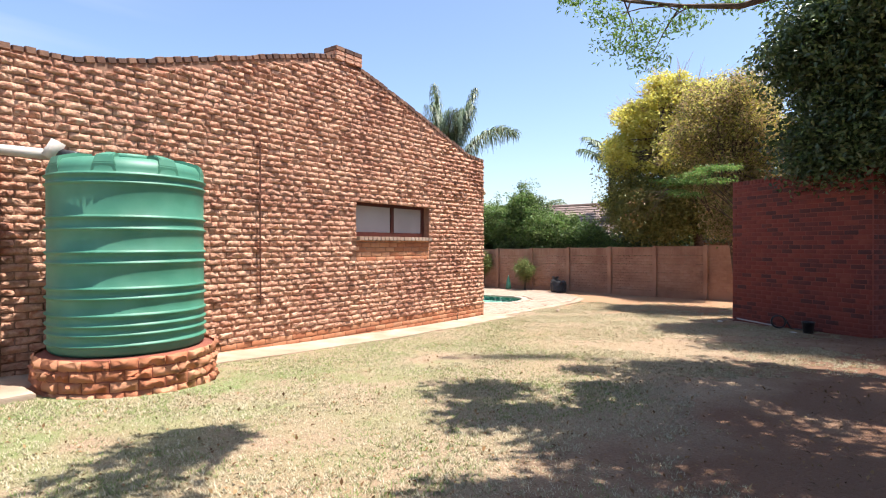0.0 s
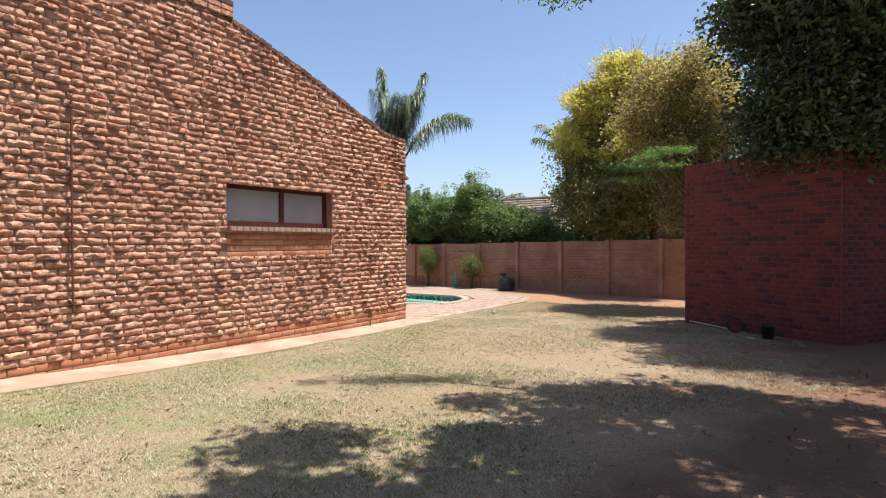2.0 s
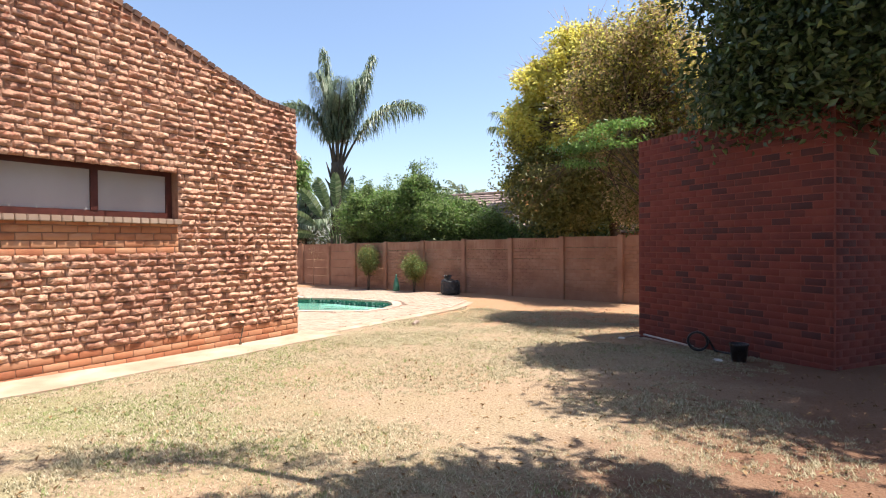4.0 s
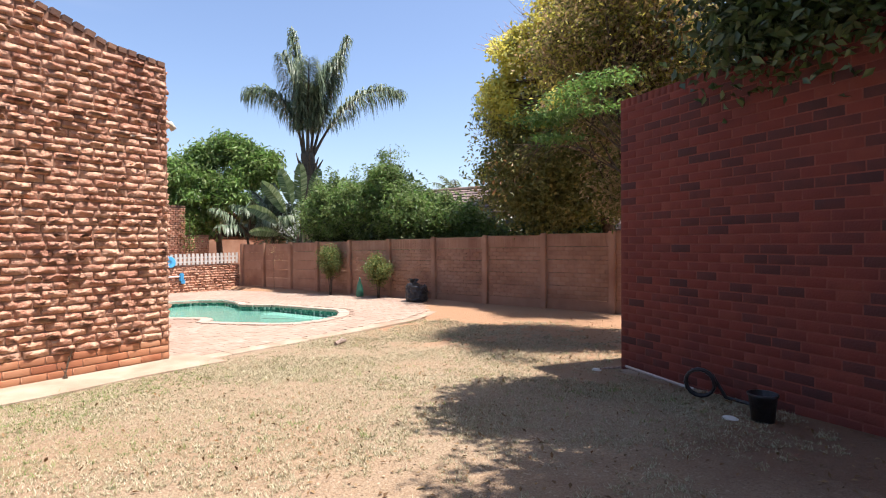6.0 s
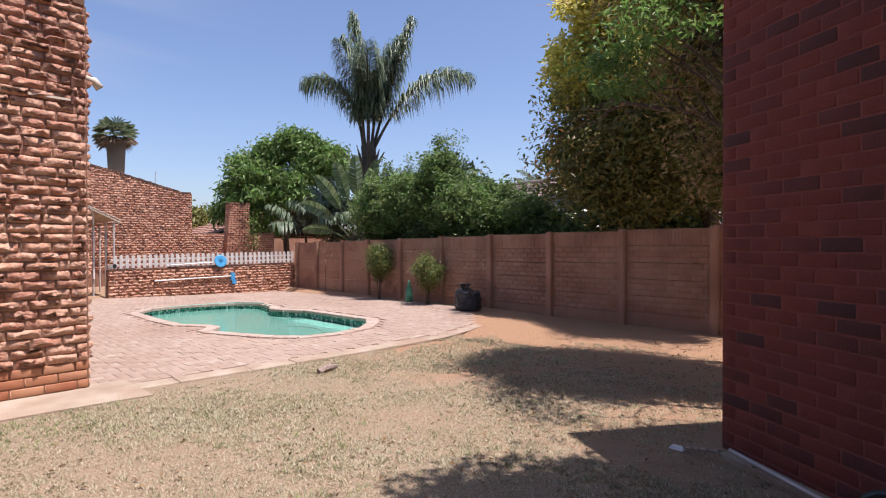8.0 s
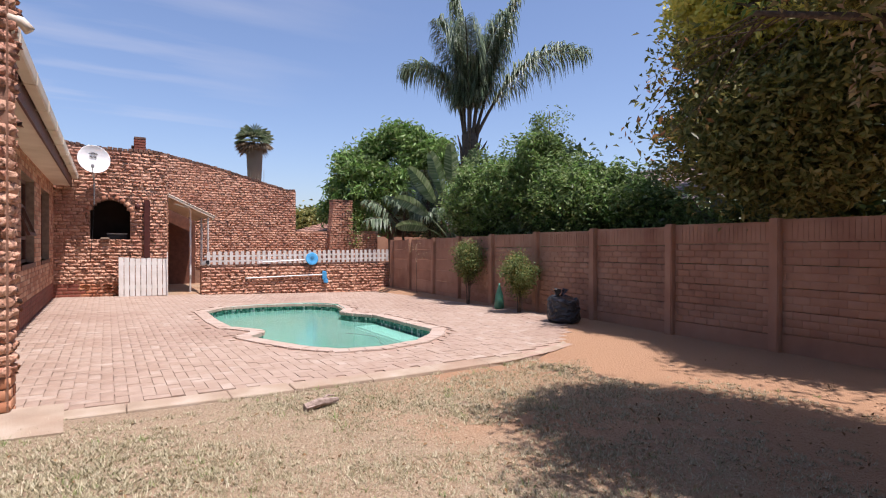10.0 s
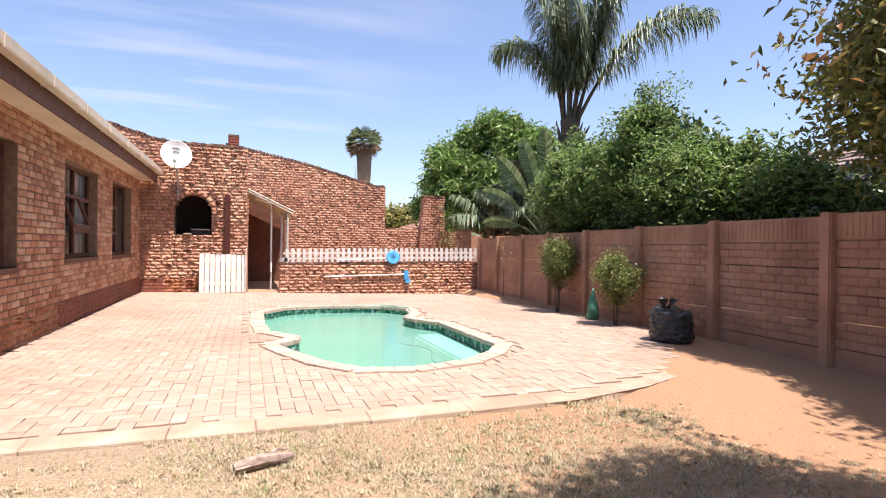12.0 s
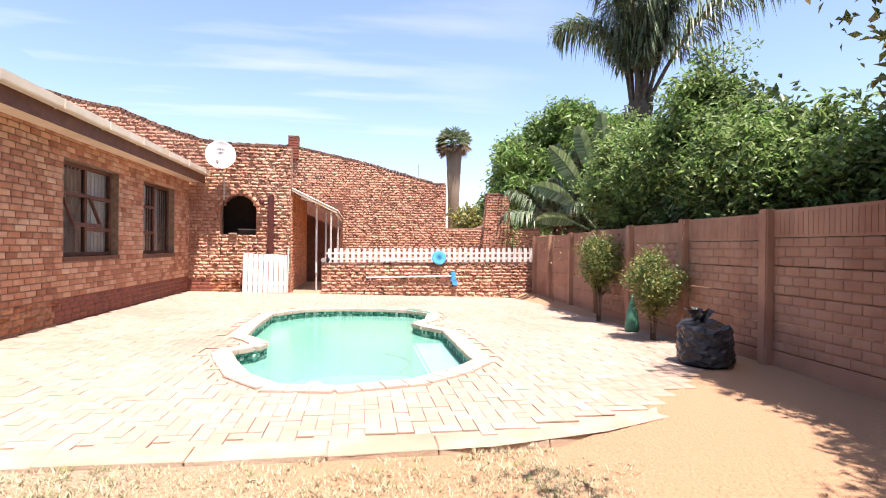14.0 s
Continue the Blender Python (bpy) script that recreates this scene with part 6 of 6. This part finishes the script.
def plumed_palm(base, z_crown, fronds, label, seed=4):
    """A feather palm; fronds: (azimuth, first elevation, last elevation, length, leaflet length)."""
    rg = np.random.default_rng(seed)
    p = empty("palm_tree", base, label, "palm tree")
    h = z_crown - base[2]
    bm = bmesh.new()
    tube(bm, [(0.03 * math.sin(i), 0.03 * math.cos(i * 1.3), h * i / 16) for i in range(17)], [0.30 * (1.1 - 0.25 * i / 16) * (1.05 if i % 2 else 0.97) for i in range(17)], 14)
    part("trunk", bm, PALMBARK, p, smooth=True)
    # split sheaths where the fronds leave the trunk
    for k in range(9):
        a = 2.4 * k
        d = Vector((math.cos(a), math.sin(a), 0))
        bm = bmesh.new()
        z0, sp = h - rg.uniform(0.5, 1.4), rg.uniform(0.05, 0.32)
        tube(bm, [d * 0.2 + Vector((0, 0, z0)), d * (0.27 + sp * 0.3) + Vector((0, 0, z0 + 0.35)), d * (0.3 + sp) + Vector((0, 0, z0 + rg.uniform(0.6, 0.95)))], [0.09, 0.06, 0.015], 6)
        part("dry_sheath", bm, PALMBARK, p)
    for az, e0, e1, L, ll0 in fronds:
        az = radians(az)
        d = Vector((math.cos(az), math.sin(az), 0))
        sd = d.cross(Vector((0, 0, 1)))
        m, rach, pos = 22, [], Vector((0, 0, h - 0.25)) + d * 0.14
        for i in range(m + 1):
            rach.append(pos.copy())
            e = radians(e0 + (e1 - e0) * (i / m) ** 2.2)
            pos += (d * math.cos(e) + Vector((0, 0, math.sin(e)))) * L / m
        bm = bmesh.new()
        tube(bm, rach, [0.075 * (1 - 0.92 * (i / m) ** 0.55) + 0.005 for i in range(m + 1)], 5)
        fr = part("frond", bm, PALMBARK, p)
        V, F = [], []
        n = 250
        for j in range(n * 2):
            u = 0.27 + 0.73 * (j // 2 + rg.uniform(-0.4, 0.4)) / n
            i = min(m - 1, int(u * m)); q = rach[i].lerp(rach[i + 1], min(1, max(0, u * m - i)))
            tg = (rach[i + 1] - rach[i]).normalized()
            nb = sd.cross(tg)
            s = 1 if j % 2 else -1
            ll = ll0 * (0.5 + 0.6 * math.sin(math.pi * min(1, (u - 0.27) / 0.73 * 0.85 + 0.12))) * rg.uniform(0.75, 1.15)
            roll = rg.uniform(-0.7, 0.75)
            o = ((sd * s * math.cos(roll) + nb * math.sin(roll)) * 0.85 + tg * rg.uniform(0.35, 0.75)).normalized()
            w = o.cross(Vector((0, 0, 1)) + tg * 0.3).normalized() * rg.uniform(0.014, 0.023)
            g = Vector((0, 0, -1))
            q1, q2, q3 = q + o * ll * 0.36 + g * ll * 0.02, q + o * ll * 0.62 + g * ll * 0.18, q + o * ll * 0.74 + g * ll * rg.uniform(0.5, 0.72)
            b = len(V)
            V += [q - w * 0.5, q + w * 0.5, q1 + w, q1 - w, q2 + w * 0.9, q2 - w * 0.9, q3]
            F += [(b, b + 1, b + 2), (b, b + 2, b + 3), (b + 3, b + 2, b + 4), (b + 3, b + 4, b + 5), (b + 5, b + 4, b + 6)]
        lf = new("foliage", quick_mesh("foliage", [tuple(v) for v in V], F, L_PALM))
        lf.parent = fr
        tagged(lf, kind="stuff")
    return p


plumed_palm((-17.5, 21.6, -0.53), 4.5, [(230, 88, 78, 5.0, 0.85), (50, 75, 70, 5.1, 0.85), (48, 63, -28, 5.0, 0.95), (228, 82, -35, 3.9, 0.9), (322, 80, 15, 4.0, 0.95), (140, 80, 15, 4.2, 0.95),
            (10, 82, 40, 4.1, 0.9), (275, 84, 45, 4.0, 0.9), (95, 82, 50, 4.3, 0.9), (330, 87, 60, 3.6, 0.8)], "tall feather palm with arching plumed grey-green fronds")
palm("palm_tree", (-10.2, 25.2, -0.53), 4.9, 0.2, 11, 2.1, "feather palm rising behind the yellow tree", 1.0, 9, 30, 0.55)
palm("palm_tree", (-19.9, 35.8, -0.53), 3.6, 0.2, 11, 2.2, "small distant feather palm", 0.8, 12, 24, 0.6)


def fan_palm(base, top, size):
    p = empty("fan_palm", base, "distant fan palm with a skirt of dry leaves", "palm tree")
    p.scale = (size, size, size)
    h = (top - base[2]) / size
    bm = bmesh.new(); tube(bm, [(0, 0, 0), (0, 0, h * 0.5), (0, 0, h - 0.6)], [0.34, 0.36, 0.52], 12); part("trunk", bm, L_DRY, p, smooth=True)
    V, F, VS, FS = [], [], [], []
    rg = np.random.default_rng(3)
    for k in range(60):
        a, e = rg.uniform(0, 6.28), rg.uniform(-0.9, 1.2)
        tgt = (V, F) if e > -0.2 else (VS, FS)
        d = Vector((math.cos(a) * math.cos(e), math.sin(a) * math.cos(e), math.sin(e)))
        c = Vector((0, 0, h - 0.3)) + d * 0.55
        s = d.cross(Vector((0, 0, 1))).normalized()
        u = s.cross(d)
        for j in range(9):
            t = (j - 4) * 0.3
            o = d * math.cos(t) + s * math.sin(t)
            b = len(tgt[0])
            tgt[0].extend([tuple(c), tuple(c + o * 0.4 + u * 0.05 + s * 0.05), tuple(c + o * 0.75 - Vector((0, 0, 0.15))), tuple(c + o * 0.4 + u * 0.05 - s * 0.05)])
            tgt[1].extend([(b, b + 1, b + 2), (b, b + 2, b + 3)])
    ob = new("fan_crown", quick_mesh("fan_crown", V, F, L_PALM)); ob.parent = p; tagged(ob, kind="stuff")
    ob = new("dry_skirt", quick_mesh("dry_skirt", VS, FS, L_DRY)); ob.parent = p; tagged(ob, kind="stuff")


fan_palm((-56.3, 23.3, -0.53), 11.1, 1.5)


# banana-like plants
def paddle_plant(base, fronds, label, seed=8):
    """A tall plant with a fan of paddle leaves; fronds: (lean along the fan in degrees, stalk length, blade length)."""
    p = empty("giant_strelitzia", base, label, "plant")
    rg = np.random.default_rng(seed)
    fan = Vector((0.62, 0.78, 0))
    for k in range(3):
        bm = bmesh.new(); tube(bm, [fan * (k - 1) * 0.12, fan * (k - 1) * 0.15 + Vector((0.03, 0, 0.9)), fan * (k - 1) * 0.16 + Vector((0, 0, 1.9))], [0.09, 0.075, 0.05], 8); part("stem", bm, L_DRY, p)
    for lean, stalk, blade in fronds:
        a, out = radians(lean), rg.uniform(-0.25, 0.3)
        d = (fan * math.sin(a) + Vector((0, 0, math.cos(a))) + Vector((fan.y, -fan.x, 0)) * out).normalized()
        pos, pts, m = Vector((0, 0, 1.5)) + fan * math.sin(a) * 0.15, [], 18
        for i in range(m + 1):
            pts.append(pos.copy())
            pos += d * (stalk + blade) / m
            d = (d + Vector((0, 0, -0.018 * (1 + abs(math.sin(a)) * 3.0) * (i / m) ** 1.2 * 2.2)) + fan * math.sin(a) * 0.02).normalized()
        bm = bmesh.new(); tube(bm, pts, [0.028 * (1 - 0.8 * i / m) + 0.003 for i in range(m + 1)], 5)
        st_ = part("stalk", bm, L_STREL, p)
        # torn blade: each strip a little folded on its own
        V, F = [], []
        side_v = Vector((fan.y, -fan.x, 0))
        n = 30
        u0 = stalk / (stalk + blade)
        for s in (-1, 1):
            tw = rg.uniform(-0.5, 0.9)
            for j in range(n):
                f0, f1 = j / n, (j + 1) / n - rg.choice([0.0, 0.0, 0.0, 0.008])
                drop = rg.uniform(-0.04, 0.04)
                quad = []
                for f_ in (f0, f1):
                    u = u0 + (1 - u0) * f_
                    i = min(m - 1, int(u * m)); q = pts[i].lerp(pts[i + 1], min(1, u * m - i))
                    tg = (pts[i + 1] - pts[i]).normalized()
                    across = (side_v * 0.35 * s + tg.cross(side_v) * s * 0.9).normalized()
                    w = blade * 0.19 * math.sin(math.pi * min(1, 0.06 + f_ * 0.92)) ** 0.6
                    quad.append((q, q + across * w * 0.95 + tg * w * 0.35 + side_v * (0.35 + tw * 0.2 + drop) * w + Vector((0, 0, -0.25 * w * abs(math.sin(a))))))
                b = len(V)
                V += [quad[0][0], quad[1][0], quad[1][1], quad[0][1]]
                F.append((b, b + 1, b + 2, b + 3))
        raw("leaf", V, F, L_STREL, st_)
    return p


paddle_plant((-16.2, 20.2, -0.6), [(-38, 1.1, 1.2), (-22, 1.3, 1.3), (-11, 1.5, 1.3), (-1, 1.6, 1.3), (9, 1.55, 1.25), (20, 1.35, 1.2), (36, 1.1, 1.1), (-56, 0.8, 1.0)], "tall banana-like plant with a fan of paddle leaves")
paddle_plant((-17.9, 22.6, -0.55), [(-48, 1.3, 1.4), (-20, 1.7, 1.4), (15, 1.7, 1.4), (40, 1.5, 1.4), (62, 1.1, 1.4)], "banana-like plant with dark paddle leaves behind the palm", 5)
palm("clumping_palm", (-18.9, 19.9, -0.55), 1.4, 0.05, 9, 1.7, "low bright clumping palm behind the fence corner", 0.8, 21, 36, 0.5)
palm("clumping_palm", (-18.4, 20.6, -0.55), 1.9, 0.05, 8, 1.7, "slender clumping palm beside the hedge", 0.6, 22, 34, 0.5)


# clipped shrubs by the fence
def shrub(x, y, zc, r, rz, label):
    z0 = pz(x, y)
    C = ellipsoid((x, y, zc), (r, r * 0.8, rz), 50, 0.45)
    C2 = np.concatenate([ellipsoid((x - 0.02, y, zc - rz * f), (r * w, r * w * 0.8, rz * 0.25), 7, 0.3) for f, w in ((0.85, 0.55), (1.15, 0.35))])
    trunk = ([(x, y, z0 - 0.05), (x + 0.03, y, z0 + 0.2), (x, y, zc - rz * 0.7)], [0.026, 0.022, 0.016])
    t = tree("standard_shrub", (x, y, z0), label, trunk, [("crown", around(np.concatenate([C, C2]), 55, 0.2), 0.05, L_OLIVE, 0.5, 0.2), ("green_leaves", around(C, 55, 0.2), 0.05, L_GREEN, 0.5, 0.2)], list(C[::5]) + list(C2), 0.012, "shrub")
    for k in range(3):
        bm = bmesh.new()
        tube(bm, [(0.03 * math.cos(k * 2.1), 0.03 * math.sin(k * 2.1), 0), (0.06 * math.cos(k * 2.1 + 0.5), 0.05 * math.sin(k * 2.1), 0.25), (0.11 * math.cos(k * 2.1), 0.09 * math.sin(k * 2.1), zc - z0 - rz * 0.4)], [0.016, 0.012, 0.007], 6)
        part("side_stem", bm, BARK, t)


shrub(-13.0, 18.55, 0.47, 0.31, 0.38, "round-headed shrub on thin stems by the fence")
shrub(-10.93, 18.38, 0.28, 0.33, 0.32, "small bushy shrub on thin stems by the fence")
gp = empty("green_bottle", (-11.75, 18.5, pz(-11.7, 18.5)), "green plastic garden container beside a shrub", "container")
bm = bmesh.new(); lathe(bm, [(0.09, 0.0), (0.11, 0.05), (0.08, 0.3), (0.02, 0.5), (0.015, 0.55)], 14); part("body", bm, TANK, gp, smooth=True)
TW = np.array([(-15.97, 18.8, 0.95), (-15.95, 18.75, 0.75), (-15.9, 18.75, 0.5)])
tree("dry_climber", (-15.97, 18.8, pz(-16, 18.8)), "dry wispy climber over the fence post", ([(-15.97, 18.8, -0.6), (-15.95, 18.78, 0.3), (-15.97, 18.8, 1.0)], [0.008, 0.007, 0.004]), [("leaves", around(TW, 14, 0.3), 0.06, L_GOLD, 0.4, 0.4)], [], category="climber")
tree("creeper", (-22.2, 19.7, 0.0), "green creeper on the outdoor chimney", ([(-22.7, 19.75, 0.0), (-22.75, 19.75, 1.2), (-22.75, 19.75, 2.2)], [0.01, 0.01, 0.005]), [("leaves", around(np.array([(-22.75, 19.75, 0.9 + 0.2 * k) for k in range(7)]), 40, 0.4), 0.08, L_BRIGHT, 0.5, 0.3)], [], category="climber")


# plain boundary walls that close the garden on the other sides
bm = bmesh.new(); box(bm, 8.0, 8.2, -9.0, 18.5, -0.6, 1.8)
tagged(part("wall_boundary_east", bm, PRECAST), "plain boundary wall of the garden", "wall", kind="structure")
bm = bmesh.new(); box(bm, -7.0, 8.0, -9.0, -8.8, -0.6, 1.8)
tagged(part("wall_boundary_south", bm, PRECAST), "plain boundary wall of the garden", "wall", kind="structure")

# ---- neighbours' roofs ----
def neighbour(name, x0, x1, y0, y1, ridge_y, z_eave, z_ridge, material, label):
    h = empty(name, ((x0 + x1) / 2, (y0 + y1) / 2, -0.5), label, "house")
    c = h.location
    bm = bmesh.new(); box(bm, x0 - c.x + 0.3, x1 - c.x - 0.3, y0 - c.y + 0.4, y1 - c.y - 0.4, 0, z_eave + 0.5); part("wall", bm, PRECAST, h)
    tile_slope(h, x0, x1, y0, z_eave, ridge_y, z_ridge, material, 14)
    tile_slope(h, x0, x1, y1, z_eave, ridge_y, z_ridge, material, 14)
    bm = bmesh.new(); tube(bm, [(x0 - c.x, ridge_y - c.y, z_ridge + 0.53), (x1 - c.x, ridge_y - c.y, z_ridge + 0.53)], 0.09, 8); part("ridge", bm, material, h)
    return h


neighbour("neighbour_house", -16.5, -3.0, 22.8, 31.0, 27.0, 1.3, 3.25, ROOF, "neighbour's house with a brown tiled roof")
neighbour("neighbour_house", -37.0, -26.0, 19.0, 28.0, 23.5, 1.2, 2.75, ROOF_R, "far house with a terracotta tiled roof")
mast = empty("antenna_mast", (-24.5, 16.6, 0), "thin antenna rod above the rear gable", "antenna")
bm = bmesh.new(); tube(bm, [(0, 0, 0), (0, 0, 3.75)], 0.012, 6); part("rod", bm, STEEL, mast)

# thin high clouds far off
cm = bpy.data.materials.new("thin_cloud")
cm.use_nodes = True
N, L = cm.node_tree.nodes, cm.node_tree.links
for nd in list(N):
    if nd.type == "BSDF_PRINCIPLED":
        N.remove(nd)
geo, mp, nz = N.new("ShaderNodeNewGeometry"), N.new("ShaderNodeMapping"), N.new("ShaderNodeTexNoise")
mp.inputs["Scale"].default_value = (0.004, 0.0011, 1)
nz.inputs["Scale"].default_value, nz.inputs["Detail"].default_value = 1.0, 7.0
rp, tr, em, mx = N.new("ShaderNodeMapRange"), N.new("ShaderNodeBsdfTransparent"), N.new("ShaderNodeEmission"), N.new("ShaderNodeMixShader")
rp.inputs["From Min"].default_value, rp.inputs["From Max"].default_value, rp.inputs["To Max"].default_value = 0.50, 0.80, 0.38
em.inputs["Color"].default_value, em.inputs["Strength"].default_value = (1, 1, 1, 1), 0.55
L.new(geo.outputs["Position"], mp.inputs["Vector"]); L.new(mp.outputs[0], nz.inputs["Vector"]); L.new(nz.outputs["Fac"], rp.inputs["Value"])
sx, my, mm = N.new("ShaderNodeSeparateXYZ"), N.new("ShaderNodeMapRange"), N.new("ShaderNodeMath")
mm.operation = "MULTIPLY"
my.inputs["From Min"].default_value, my.inputs["From Max"].default_value = 650, 50
L.new(geo.outputs["Position"], sx.inputs[0]); L.new(sx.outputs[1], my.inputs["Value"]); L.new(my.outputs[0], mm.inputs[0]); L.new(rp.outputs[0], mm.inputs[1])
L.new(mm.outputs[0], mx.inputs[0]); L.new(tr.outputs[0], mx.inputs[1]); L.new(em.outputs[0], mx.inputs[2]); L.new(mx.outputs[0], N["Material Output"].inputs["Surface"])
tagged(raw("backdrop", [(-2600, -900, 520), (-600, -900, 520), (-600, 1800, 520), (-2600, 1800, 520)], [(0, 1, 2, 3)], cm), "thin streaks of high white cloud", "clouds", kind="structure")

# ---- grass and litter ----
def lawn_ok(x, y):
    if x < edge_x(y) + 0.02 and y > 10.66:
        return False
    w = -7.11 - (y - 1.5) * 0.0408
    if x < w + 0.62 and y < 10.8:
        return False
    if math.hypot(x - TC[0], y - TC[1]) < 0.9:
        return False
    if (RAW.inverted() @ Vector((x, y, 0))).y < 0.02 and x > -2.9 and y > 11:
        return False
    return y < 18.4


def blades(n, xr, yr, size, material, name, label, thresh, sign, per=6):
    """Tufts of short curved blades."""
    rg = np.random.default_rng(len(name))
    keep = []
    for x, y in zip(rg.uniform(*xr, n), rg.uniform(*yr, n)):
        g = noise.noise(Vector((x * 0.55, y * 0.55, 9.0))) + 0.35 * noise.noise(Vector((x * 2.3, y * 2.3, 4.0))) + 0.35 * noise.noise(Vector((x * 7.0, y * 7.0, 2.0)))
        g += 0.6 - 0.13 * (x + 6.5) if sign > 0 else 0.0
        g -= max(0, (y - 6) * 0.08) if sign > 0 else max(0.0, (y - 12.0) * 0.07) + 0.28 * max(0, x + 2.6)
        if g > thresh and lawn_ok(x, y):
            keep.append((x, y, gz(x, y) - 0.006))
    C = np.repeat(np.array(keep), per, 0)
    k = len(C)
    tuft = np.repeat(rg.uniform(0.55, 1.5, len(keep)), per) * size
    a = rg.uniform(0, 6.28, k)
    s = rg.uniform(0.5, 1.3, k) * tuft
    C[:, :2] += rg.normal(size=(k, 2)) * 0.016 * size
    d, w = np.stack([np.cos(a), np.sin(a), 0 * a], 1), np.stack([-np.sin(a), np.cos(a), 0 * a], 1) * 0.0042
    V = np.empty((k, 3, 3))
    V[:, 0], V[:, 1] = C - w, C + w
    V[:, 2] = C + d * (0.026 * s)[:, None]
    V[:, 2, 2] += 0.026 * s
    ob = new(name, quick_mesh(name, V.reshape(-1, 3), np.arange(k * 3).reshape(-1, 3), material))
    tagged(ob, label, "grass", kind="stuff")


blades(150000, (-7.0, 1.5), (0.8, 16.5), 0.72, BLADE, "dry_grass", "short dry straw-coloured grass on the lawn", -0.40, -1)
blades(30000, (-6.8, 1.0), (0.6, 10.5), 0.75, BLADE_G, "green_grass", "patches of short green grass near the tank", 0.25, 1)
blades(9000, (-7.4, -5.0), (10.4, 15.8), 1.0, BLADE, "edge_grass", "dry grass tufts along the patio edging", -0.1, -1)
blades(900, (-7.3, -1.5), (7.0, 16.8), 1.3, BLADE_G, "weed_tufts", "small grey-green weeds scattered over the lawn", -0.1, -1, 9)
P = np.stack([rng.uniform(-7.0, 1.0, 9000), rng.uniform(1.0, 17.5, 9000), np.zeros(9000)], 1)
P = P[[lawn_ok(a, b) and rng.random() < np.interp(a, [-6, -2], [0.25, 1.0]) for a, b, _ in P]]
P[:, 2] = [gz(a, b) + 0.008 for a, b, _ in P]
ob = new("leaf_litter", leaf_mesh("leaf_litter", P, 0.036, LITTER, 2.0, 0.5, 0.0))
tagged(ob, "scattered dead leaves on the lawn", "leaf litter", kind="stuff")

# ---- masonry pieces and pavers ----
place_pieces(gable, gitems, (-7.4, 9.6))
place_pieces(gend, geitems, (-7.5, 10.7), 60)
place_pieces(house, hitems, (-11.0, 10.2))
place_pieces(far, fitems, (-18.7, 11.6))
place_pieces(low, litems, (-18.4, 15.5))
place_pieces(sec, sitems, (-23, 15), 0)
place_pieces(side, sditems, (-19, 12.7), 120)
place_pieces(bk, bitems, (-23, 18), 0)
place_pieces(redA, raitems, (-2.2, 13.0))
place_pieces(redB, rbitems, (-0.2, 12.0), 120)
place_pieces(corner_pier, cpitems, (-7, 1.3), 60)
place_pieces(fence, panel_items, (0.0, 0.0), 300, "block_face")


def lay_pavers():
    w, items = 0.105, []
    bm = bmesh.new()
    box(bm, 0.002, 2 * w - 0.002, 0.002, w - 0.002, -0.012, 0.0)
    top = [f for f in bm.faces if f.normal.z > 0.9]
    bmesh.ops.bevel(bm, geom=list(top[0].edges), offset=0.0025, segments=1, affect="EDGES")
    me = bpy.data.meshes.new("paver"); bm.to_mesh(me); bm.free(); me.materials.append(PAVER)
    V0 = np.array([v.co for v in me.vertices])
    T0 = []
    for p in me.polygons:
        vs = list(p.vertices)
        T0 += [(vs[0], vs[i], vs[i + 1]) for i in range(1, len(vs) - 1)]
    T0 = np.array(T0)
    for i in range(-2, 108):
        for j in range(-2, 86):
            k = (i - j) % 4
            if k == 0:
                m = ((-18.6 + i * w, 10.22 + j * w), 0)
            elif k == 3:
                m = ((-18.6 + (i + 1) * w, 10.22 + j * w), 1)
            else:
                continue
            cx, cy = (m[0][0] + w, m[0][1] + w / 2) if m[1] == 0 else (m[0][0] - w / 2, m[0][1] + w)
            if not (-18.55 < cx < edge_x(cy) - 0.26 and 10.26 < cy < fy(cx) - 0.12):
                continue
            if inside(cx, cy, POOL) or edge_dist(cx, cy, POOL) < 0.25:
                continue
            if cy > 16.3 and noise.noise(Vector((cx * 1.3, cy * 1.3, 0))) + (cy - 17.0) * 0.5 + (cx + 8.6) * 0.5 > 0.35:
                continue
            items.append((cx, cy, m))
    items.sort(key=lambda q: math.hypot(q[0] + 7.6, q[1] - 13.8))
    VV, FF = [], []
    for q, (cx, cy, (o, rot)) in enumerate(items):
        M = Matrix.Translation((o[0], o[1], pz(cx, cy) + rngb.uniform(-0.003, 0.003))) @ Matrix.Rotation(math.pi / 2 if rot else 0, 4, "Z") @ Matrix.Rotation(rngb.uniform(-0.012, 0.012), 4, "X")
        if q < 300:
            ob = new("paver", me)
            ob.parent = patio
            ob.matrix_basis = M
        else:
            A = np.array(M)
            VV.append(V0 @ A[:3, :3].T + A[:3, 3]); FF.append(T0 + len(V0) * len(FF))
    ob = new("paver_field", quick_mesh("paver_field", np.concatenate(VV), np.concatenate(FF), PAVER))
    ob.parent = patio
    tagged(ob, kind="stuff")


lay_pavers()
